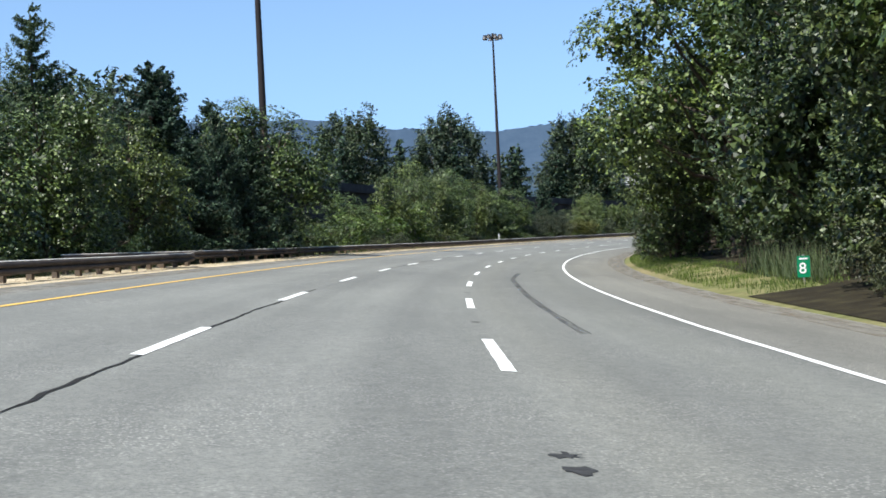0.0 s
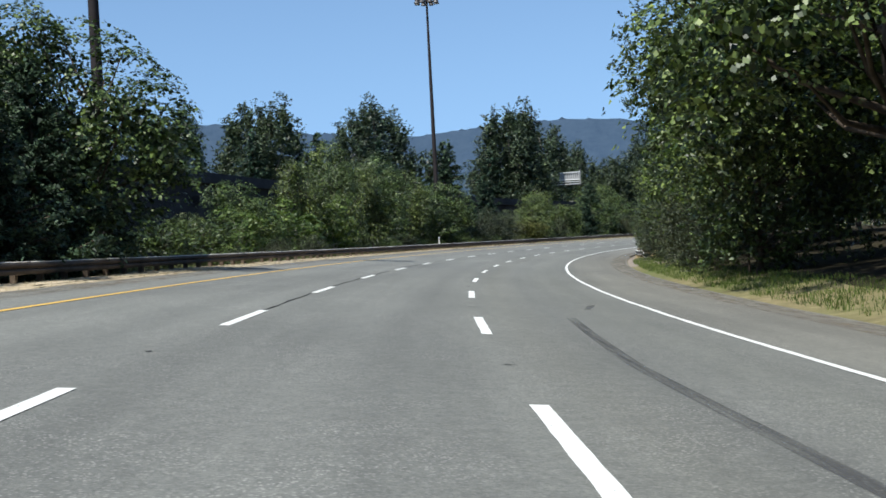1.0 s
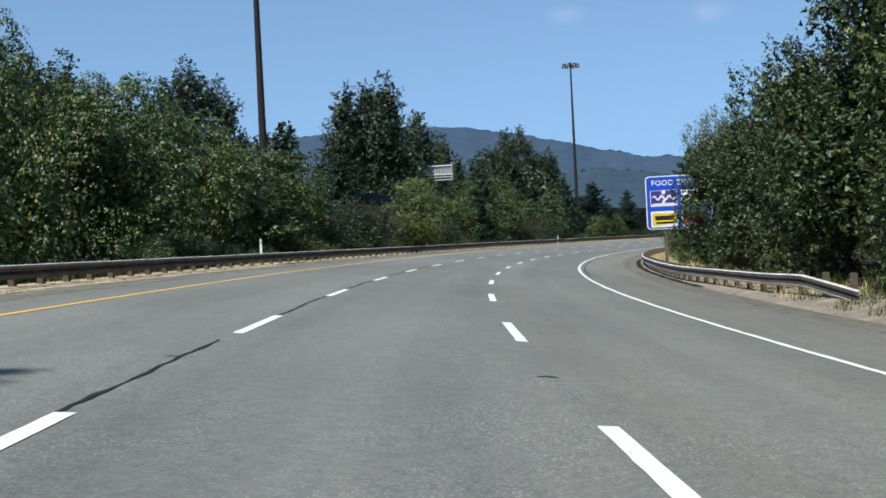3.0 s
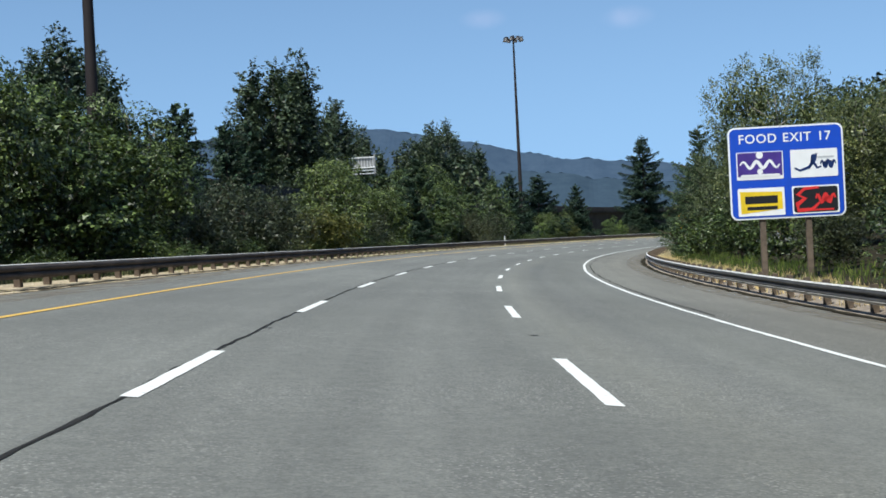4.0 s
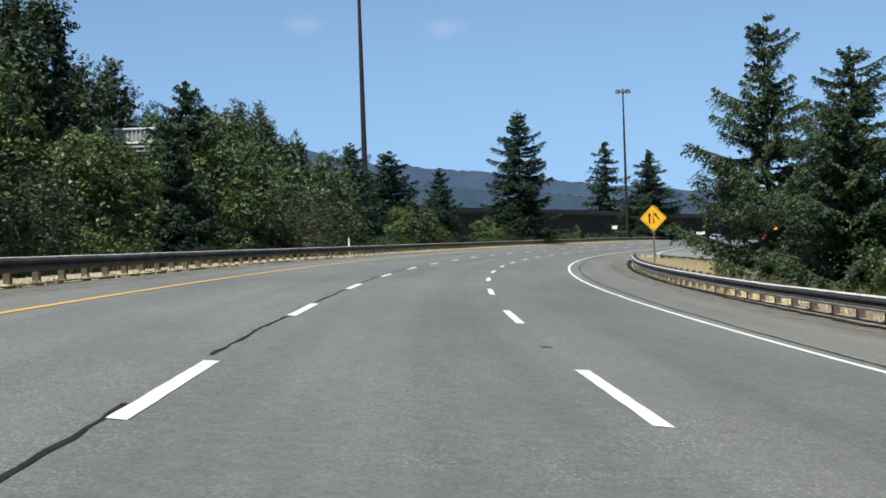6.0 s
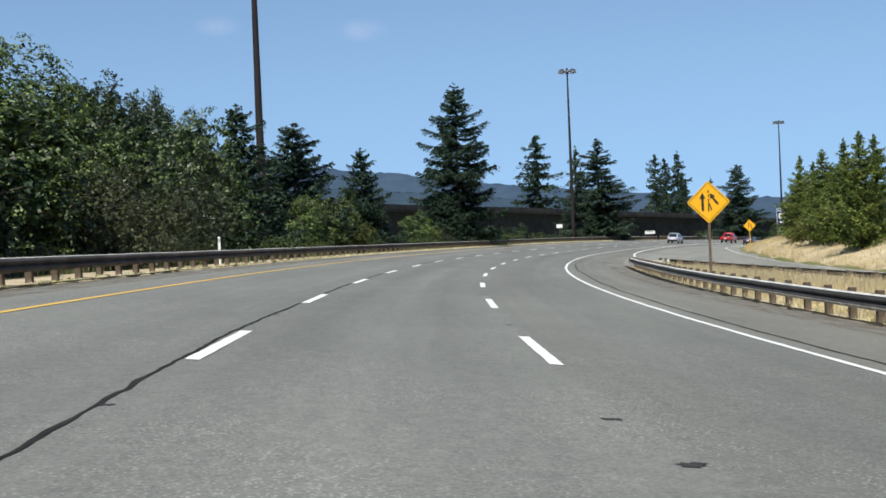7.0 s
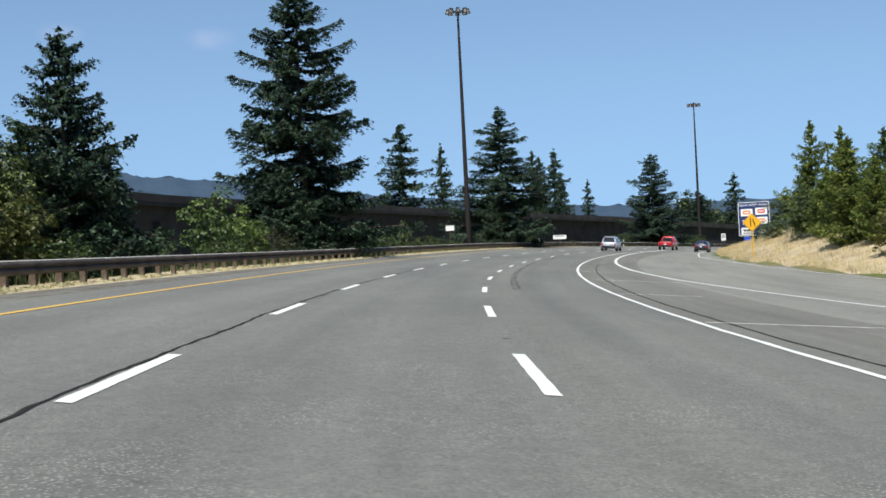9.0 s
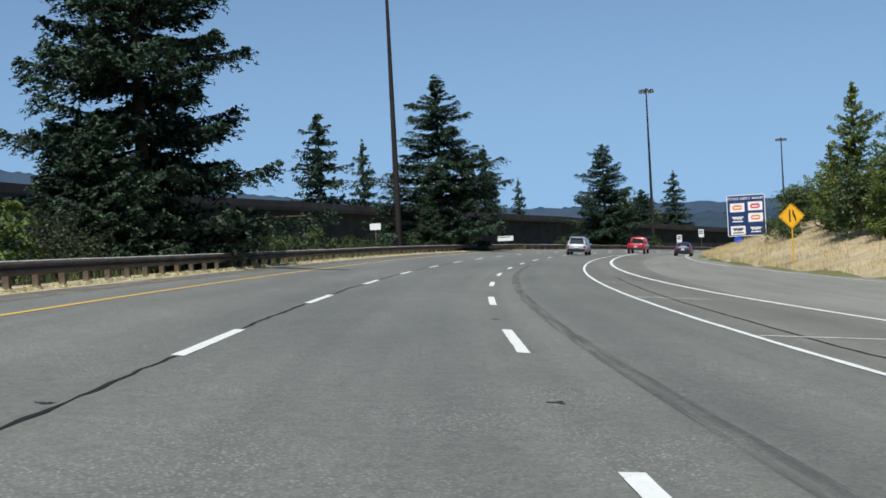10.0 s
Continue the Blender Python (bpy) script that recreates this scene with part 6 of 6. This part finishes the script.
def merge_sign(s, lat, top, w, post_mat, lane_end, label):
    sign = thing("warning_sign", label, "road sign", "roadside signs")
    p = on_ground(s, lat)
    zc = top - p.z - w / 2
    put(part("panel", diamond(w, 0.02), M_SYELLOW, sign, "amber diamond sheet"), 0, 0, zc)
    k = w / 2
    rim_o = [(x * 0.95 * k, z * 0.95 * k) for x, z in ((1, 0), (0, 1), (-1, 0), (0, -1))]
    for i in range(4):
        (x0, z0), (x1, z1) = rim_o[i], rim_o[(i + 1) % 4]
        f = 0.965
        bar = [(x0 * 0.98 + x1 * 0.02, z0 * 0.98 + z1 * 0.02), (x0 * 0.02 + x1 * 0.98, z0 * 0.02 + z1 * 0.98)]
        put(part("border", solid([bar[0], bar[1], (bar[1][0] * f, bar[1][1] * f), (bar[0][0] * f, bar[0][1] * f)], 0.004), M_SBLACK, sign), 0, -0.005, zc)

    def mark(name, pts, dx=0.0):
        put(part(name, solid([((x + dx) * k, z * k) for x, z in pts], 0.004), M_SBLACK, sign), 0, -0.006, zc)

    if lane_end:
        mark("lane_mark", [(-0.2, -0.45), (-0.08, -0.45), (-0.08, 0.5), (-0.2, 0.5)])
        mark("lane_mark", stroke([(0.3, -0.46), (0.3, -0.28), (0.26, -0.1), (0.16, 0.1), (0.12, 0.3), (0.12, 0.48)], 0.14))
    else:
        mark("arrow", [(-0.34, -0.42), (-0.22, -0.42), (-0.22, 0.18), (-0.12, 0.14), (-0.28, 0.46), (-0.44, 0.14), (-0.34, 0.18)])
        mark("arrow", [(0.42, -0.16), (0.5, -0.08), (0.24, 0.22), (0.32, 0.3), (0.06, 0.42), (0.08, 0.14), (0.15, 0.18)])
        for z in (0.5, 0.3, 0.1):
            mark("lane_mark", [(-0.03, z - 0.06), (0.03, z - 0.06), (0.03, z + 0.06), (-0.03, z + 0.06)])
        mark("lane_mark", [(-0.03, -0.45), (0.03, -0.45), (0.03, 0.0), (-0.03, 0.0)])
        mark("lane_mark", [(0.12, -0.4), (0.17, -0.36), (0.03, -0.02), (-0.02, -0.05)])
    put(part("post", box_bm(0.1, 0.1, top - p.z - w * 0.2 + 0.5, (0, 0, (top - p.z - w * 0.2 - 0.5) / 2), 0.01), post_mat, sign), 0, 0.072, 0)
    sign.matrix_basis = pose(p.x, p.y, p.z, 0, 0, -math.degrees(s / R) - 2)


merge_sign(272.0, 10.45, 3.29, 1.68, M_POST, False, "amber diamond merging traffic sign on a wooden post")
merge_sign(401.5, 18.2, 2.75, 1.6, M_YPOST, True, "small amber diamond lane-ends sign on a yellow post")


def services_sign():
    sign = thing("services_sign", "tall blue services sign with six logo panels on steel posts", "road sign", "roadside signs")
    s, lat = 458.6, 17.2
    p = on_ground(s, lat)
    W, H = 3.95, 4.35
    z0 = 4.95 - H - p.z
    zc = z0 + H / 2
    put(part("panel", plate(W, H, 0.2, 0.03), M_SWHITE, sign, "white-bordered sign sheet"), 0, 0, zc)
    put(part("blue_face", plate(W - 0.14, H - 0.14, 0.15, 0.01), M_NAVY, sign, "blue sign face"), 0, -0.011, zc)
    letters("FOOD NEXT RIGHT", 0.36, M_SWHITE, sign, 0, -0.016, z0 + H - 0.4, 1.05)
    for x, z, mat, ink in ((-0.9, 0.85, M_SWHITE, M_PORANGE), (0.95, 0.95, M_SWHITE, M_PRED), (-0.9, -0.35, M_NAVY, M_SWHITE), (0.95, -0.25, M_SWHITE, M_PORANGE), (-0.9, -1.55, M_SWHITE, M_LUM), (0.95, -1.5, M_NAVY, M_SWHITE)):
        o = put(part("logo_panel", plate(1.5, 0.92, 0.04, 0.008), mat, sign, "logo panel"), x, -0.02, zc + z)
        if ink in (M_PORANGE, M_PRED):
            put(part("mark", plate(1.0, 0.5, 0.24, 0.004), ink, o, "oval mark"), 0, -0.006, 0)
            put(part("bar", plate(0.7, 0.14, 0.03, 0.003), M_SWHITE, o), 0, -0.01, 0)
        else:
            put(part("mark", solid(stroke(wave(-0.6, 0.6, 0.1, 0.13, 3.5), 0.16), 0.004), ink, o, "script mark"), 0, -0.006, 0)
            put(part("bar", plate(1.1, 0.12, 0.03, 0.003), ink, o), 0, -0.006, -0.26)
    for x in (-0.95, 1.0):
        put(part("post", box_bm(0.16, 0.16, z0 + H + 0.4, (0, 0, (z0 + H - 0.4) / 2), 0.01), M_STEEL, sign, "galvanised steel post"), x, 0.12, 0)
    put(part("route_shield", plate(0.9, 0.6, 0.28, 0.01), M_BLUE, sign, "small blue shield plate"), -0.95, 0.03, z0 - 0.36)
    sign.matrix_basis = pose(p.x, p.y, p.z, 0, 0, -math.degrees(s / R) - 2)


services_sign()


def milepost():
    sign = thing("milepost_sign", "small green milepost sign with a white 8 in tall grass", "road sign", "roadside signs")
    s, lat = 38.0, 11.05
    p = on_ground(s, lat)
    put(part("panel", plate(0.37, 0.62, 0.04, 0.006), M_SGREEN, sign, "green sign sheet"), 0, 0, 0.5)
    letters("8", 0.44, M_SWHITE, sign, 0, -0.006, 0.44)
    put(part("bar", plate(0.24, 0.05, 0.01, 0.003), M_SWHITE, sign), 0, -0.004, 0.73)
    put(part("post", box_bm(0.06, 0.05, 1.3, (0, 0, 0.2), 0.006), M_STEEL, sign), 0, 0.035, 0)
    sign.matrix_basis = pose(p.x, p.y, p.z, 0, 0, -math.degrees(s / R) - 3)


milepost()


def back_sign(name, label, s, lat, w, h, z, bars=0):
    sign = thing(name, label, "road sign", "roadside signs")
    p = on_ground(s, lat)
    put(part("panel", plate(w, h, 0.05, 0.01), M_SWHITE, sign), 0, 0, z - p.z)
    for i in range(bars):
        put(part("bar", plate(w * 0.7, h * 0.14, 0.01, 0.003), M_SBLACK, sign), 0, -0.005, z - p.z + h * (0.25 - 0.25 * i))
    put(part("post", box_bm(0.08, 0.06, z - p.z + 0.4, (0, 0, (z - p.z - 0.4) / 2), 0.005), M_POST, sign), 0, 0.042, 0)
    sign.matrix_basis = pose(p.x, p.y, p.z, 0, 0, -math.degrees(s / R) - 5)


back_sign("roadside_marker", "small plain white plate on a post in the weeds", 433, -16.2, 1.05, 0.6, 3.3)
back_sign("notice_board", "low white board with dark bars beside the firs", 478, -13.4, 2.1, 0.62, 1.75, 1)
back_sign("limit_sign", "white upright sign with dark bars beyond the bend", 570, -11.0, 1.05, 1.5, 0.25, 2)
back_sign("limit_sign", "white upright sign with dark bars before the viaduct", 584, -11.0, 1.1, 1.6, 1.1, 2)


def delineators():
    d = thing("delineator_post", "white plastic delineator post with a reflector", "post", "delineator posts")
    bm = box_bm(0.1, 0.03, 1.4, (0, 0, 0.5), 0.012)
    part("blade", bm, M_SWHITE, d)
    part("reflector", box_bm(0.08, 0.012, 0.14, (0, -0.022, 1.08), 0.003), M_SIGNBACK, d)
    for i, (s, lat) in enumerate(((271, -9.3), (153, -9.7), (455, -10.4), (505, -10.5), (304.6, 9.75))):
        sink = 0.6 if lat > 0 else 0.05
        p = on_ground(s, lat)
        m = pose(p.x, p.y, p.z - sink, 0, 0, -math.degrees(s / R))
        if i == 0:
            d.matrix_basis = m
        else:
            copy_thing(d, m)


delineators()


def gantry():
    g = thing("sign_gantry", "pale steel cantilever gantry with the back of a large sign", "gantry", "roadside signs")
    zb = 14.1
    part("column", box_bm(0.45, 0.45, zb + 0.6, (-7.6, 0, (zb + 0.6) / 2 - 0.3), 0.04), M_GANTRY, g)
    for z in (zb - 0.05, zb + 0.55):
        part("arm", box_bm(9.6, 0.18, 0.2, (-2.9, 0, z), 0.02), M_SIGNBACK, g)
    for i in range(9):
        part("lattice_bar", box_bm(0.08, 0.08, 0.6, (-7.0 + 1.05 * i, 0, zb + 0.25), 0.01), M_GANTRY, g)
    part("panel", plate(5.4, 1.7, 0.1, 0.06), M_GANTRY, g, "grey back of the sign").matrix_basis = pose(-0.9, 0.12, zb + 1.95)
    for z in (zb + 1.05, zb + 2.85):
        part("sign_rail", box_bm(5.4, 0.18, 0.2, (-0.9, -0.08, z), 0.02), M_SWHITE, g)
    for i in range(10):
        part("stiffener", box_bm(0.12, 0.12, 1.8, (-3.3 + 0.53 * i, 0.0, zb + 1.95), 0.01), M_SIGNBACK, g)
    part("end_bar", box_bm(0.3, 0.3, 4.0, (1.75, 0, zb + 1.4), 0.02), M_GANTRY, g)
    part("walkway", box_bm(6.0, 0.8, 0.08, (-0.8, -0.5, zb - 0.2), 0.02), M_LUM, g)
    p = on_ground(341.5, -56.2)
    g.matrix_basis = pose(p.x, p.y, p.z, 0, 0, -math.degrees(341.5 / R) + 14)


gantry()


# ---- vehicles ----
M_GLASS = plain("dark_car_glass", (0.02, 0.025, 0.03), 0.12, 0, 0.6, 0.05)
M_TYRE = plain("tyre_black", (0.015, 0.015, 0.015), 0.85, 0, 0.3)
M_RIM = plain("alloy_rim", (0.35, 0.35, 0.36), 0.35, 0.7, 0.5)
M_TRIM = plain("black_trim", (0.02, 0.02, 0.022), 0.55, 0, 0.4)
M_TAIL = plain("tail_lamp_red", (0.45, 0.01, 0.01), 0.25, 0, 0.6)
M_PLATE = plain("plate_white", (0.7, 0.7, 0.7), 0.5, 0, 0.4)


def paint(name, colour):
    m = plain(name, colour, 0.35, 0.1, 0.5, 0.06)
    m.node_tree.nodes["Principled BSDF"].inputs["Coat Weight"].default_value = 0.6
    return m


def loft(stations, name, mat, parent, label=""):
    """Rounded cross-sections (y, z0, z1, half width low, half width high) joined along y."""
    verts, faces = [], []
    k = 14
    for y, z0, z1, w0, w1 in stations:
        h = z1 - z0
        r = min(0.12, h * 0.3)
        ring = [(w0 * 0.9, z0), (w0, z0 + r), (w0 * 0.5 + w1 * 0.5 + 0.02, z0 + h * 0.5), (w1, z1 - r), (w1 * 0.94, z1 - r * 0.35), (w1 * 0.8, z1), (w1 * 0.3, z1 + 0.015)]
        for x, z in ring:
            verts.append((x, y, z))
        for x, z in reversed(ring):
            verts.append((-x, y, z))
    n = len(stations)
    for i in range(n - 1):
        for j in range(k):
            faces.append((i * k + j, i * k + (j + 1) % k, (i + 1) * k + (j + 1) % k, (i + 1) * k + j))
    faces += [tuple(range(k)), tuple((n - 1) * k + j for j in reversed(range(k)))]
    ob = shaped(name, verts, faces, mat, parent, label)
    bm = bmesh.new()
    bm.from_mesh(ob.data)
    bmesh.ops.recalc_face_normals(bm, faces=bm.faces[:])
    bm.to_mesh(ob.data)
    bm.free()
    ob.data.shade_smooth()
    return ob


def vehicle(name, label, kind, mat, s, lat, turn=0.0):
    car = thing(name, label, "car" if kind != "pickup" else "pickup truck", "vehicles on the road")
    if kind == "suv":
        L, hw, zt, ride, wr = 4.7, 0.93, 1.68, 0.3, 0.36
        body = [(-2.35, 0.48, 0.95, 0.8, 0.8), (-2.25, 0.36, 1.0, 0.88, 0.88), (-1.6, 0.3, 1.05, hw, hw - 0.03), (0.9, 0.3, 1.0, hw, hw - 0.03), (1.8, 0.32, 0.96, hw - 0.03, hw - 0.1), (2.25, 0.38, 0.85, 0.84, 0.78), (2.35, 0.5, 0.75, 0.7, 0.7)]
        cabin = [(-2.2, 0.97, 1.02, 0.82, 0.8), (-1.95, 0.97, 1.6, 0.85, 0.66), (-1.6, 0.97, zt, 0.88, 0.68), (0.1, 0.97, zt, 0.88, 0.68), (0.6, 0.97, 1.55, 0.87, 0.66), (1.3, 0.95, 1.02, 0.85, 0.76)]
    elif kind == "sedan":
        L, hw, zt, ride, wr = 4.7, 0.9, 1.45, 0.24, 0.33
        body = [(-2.35, 0.45, 0.9, 0.78, 0.76), (-2.25, 0.32, 0.98, 0.85, 0.82), (-1.5, 0.25, 0.98, hw, hw - 0.04), (0.8, 0.25, 0.93, hw, hw - 0.04), (1.8, 0.27, 0.86, hw - 0.03, hw - 0.1), (2.25, 0.35, 0.74, 0.8, 0.74), (2.35, 0.45, 0.65, 0.66, 0.66)]
        cabin = [(-1.85, 0.93, 0.99, 0.78, 0.74), (-1.1, 0.93, 1.38, 0.82, 0.6), (-0.8, 0.92, zt, 0.84, 0.62), (0.1, 0.92, zt, 0.84, 0.62), (0.45, 0.92, 1.36, 0.83, 0.62), (1.2, 0.9, 0.95, 0.8, 0.74)]
    else:
        L, hw, zt, ride, wr = 5.7, 0.98, 1.88, 0.42, 0.4
        body = [(-2.85, 0.55, 1.12, 0.93, 0.92), (-2.8, 0.5, 1.16, 0.96, 0.94), (-0.9, 0.45, 1.16, hw, hw - 0.03), (1.3, 0.45, 1.14, hw, hw - 0.03), (2.5, 0.45, 1.1, hw - 0.02, hw - 0.08), (2.8, 0.5, 1.0, 0.9, 0.86)]
        cabin = [(-0.95, 1.12, 1.6, 0.9, 0.8), (-0.85, 1.12, zt, 0.92, 0.72), (0.7, 1.12, zt, 0.92, 0.72), (1.0, 1.12, 1.75, 0.91, 0.72), (1.7, 1.1, 1.17, 0.88, 0.8)]
    loft(body, "body", mat, car)
    loft(cabin, "cabin", mat, car)
    rear, rear_top = cabin[0], cabin[1]
    zlo, zhi = rear[2] + 0.04, rear_top[2] - 0.06
    if kind == "pickup":
        zlo, zhi = 1.22, 1.72
        pts = [(-0.62, zlo), (0.62, zlo), (0.58, zhi), (-0.58, zhi)]
        put(part("rear_window", solid(pts, 0.03), M_GLASS, car, "dark rear window"), 0, -1.0, 0)
        part("bed_liner", box_bm(1.6, 1.75, 0.05, (0, -1.85, 1.2), 0.01), M_TRIM, car, "dark open load bed")
    else:
        y0, y1 = rear[0], rear_top[0]
        bm = bmesh.new()
        w0, w1 = 0.68, 0.56
        f = lambda z: y0 + (y1 - y0) * (z - rear[2]) / (rear_top[2] - rear[2]) - 0.02
        vs = [bm.verts.new(q) for q in ((-w0, f(zlo), zlo), (w0, f(zlo), zlo), (w1, f(zhi), zhi), (-w1, f(zhi), zhi))]
        vb = [bm.verts.new((v.co.x, v.co.y + 0.06, v.co.z)) for v in vs]
        bm.faces.new(vs)
        bm.faces.new(vb[::-1])
        for i in range(4):
            bm.faces.new((vs[i], vb[i], vb[(i + 1) % 4], vs[(i + 1) % 4]))
        bmesh.ops.recalc_face_normals(bm, faces=bm.faces[:])
        part("rear_window", bm, M_GLASS, car, "dark rear window")
    ymid = [c[0] for c in cabin]
    for sg in (-1, 1):
        bm = bmesh.new()
        a0, a1 = ymid[1] + 0.12, ymid[-2] + 0.1
        zb, zt2 = cabin[1][1] + 0.1, zt - 0.12
        wl, wh = 0.895 if kind != "sedan" else 0.85, 0.72 if kind != "sedan" else 0.67
        vs = [bm.verts.new((sg * x, y, z)) for x, y, z in ((wl, a0 - 0.1, zb), (wl, a1 + 0.35, zb), (wh, a1, zt2), (wh, a0 + 0.1, zt2))]
        vb = [bm.verts.new((v.co.x - sg * 0.05, v.co.y, v.co.z)) for v in vs]
        bm.faces.new(vs)
        bm.faces.new(vb[::-1])
        for i in range(4):
            bm.faces.new((vs[i], vb[i], vb[(i + 1) % 4], vs[(i + 1) % 4]))
        bmesh.ops.recalc_face_normals(bm, faces=bm.faces[:])
        part("side_window", bm, M_GLASS, car, "dark side window")
        yb, zl = body[0][0], body[0][2]
        part("tail_lamp", box_bm(0.2 if kind != "pickup" else 0.14, 0.1, 0.2 if kind != "pickup" else 0.4, (sg * (hw - 0.19), yb - 0.0, zl - 0.16 if kind != "pickup" else zl - 0.24), 0.02), M_TAIL, car, "red tail lamp")
        part("wing_mirror", box_bm(0.15, 0.12, 0.13, (sg * (hw + 0.03), 0.85, 1.02 if kind != "pickup" else 1.3), 0.03), mat, car)
    part("bumper", box_bm(1.62, 0.14, 0.22, (0, body[0][0] - 0.02, body[0][1] + 0.02), 0.05), M_TRIM, car, "black rear bumper")
    part("number_plate", box_bm(0.32, 0.02, 0.16, (0, body[0][0] - 0.06, body[0][1] + 0.27), 0.004), M_PLATE, car, "plain pale plate")
    for x in (-hw + 0.1, hw - 0.1):
        for y in (-L * 0.29, L * 0.3):
            bm = bmesh.new()
            bmesh.ops.create_cone(bm, cap_ends=True, segments=24, radius1=wr, radius2=wr, depth=0.24, matrix=pose(0, 0, 0, 0, 90, 0))
            bmesh.ops.bevel(bm, geom=[e for e in bm.edges if abs(e.verts[0].co.x - e.verts[1].co.x) < 1e-5], offset=0.03, segments=2, affect="EDGES")
            w = put(part("wheel", bm, M_TYRE, car, "black rubber tyre"), x, y, wr)
            bm = bmesh.new()
            bmesh.ops.create_cone(bm, cap_ends=True, segments=16, radius1=wr * 0.62, radius2=wr * 0.62, depth=0.26, matrix=pose(0, 0, 0, 0, 90, 0))
            part("rim", bm, M_RIM, w, "grey alloy rim")
    if kind == "suv":
        for x in (-0.6, 0.6):
            part("roof_rail", box_bm(0.05, 1.7, 0.05, (x, -0.75, zt + 0.05), 0.015), M_TRIM, car, "black roof rail")
        part("spoiler", box_bm(1.2, 0.28, 0.05, (0, -2.0, zt - 0.06), 0.02), mat, car)
    car.matrix_basis = road_pose(s, lat, 0.0, True, turn)


vehicle("suv", "silver sport utility vehicle driving in the centre lane", "suv", paint("silver_paint", (0.42, 0.44, 0.5)), 438, 1.9)
vehicle("pickup", "red pickup truck driving ahead in the inner lane", "pickup", paint("red_paint", (0.42, 0.018, 0.03)), 468, 4.6)
vehicle("sedan", "dark blue sedan joining from the slip road", "sedan", paint("dark_blue_paint", (0.02, 0.022, 0.05)), 458, 10.5, 1.5)
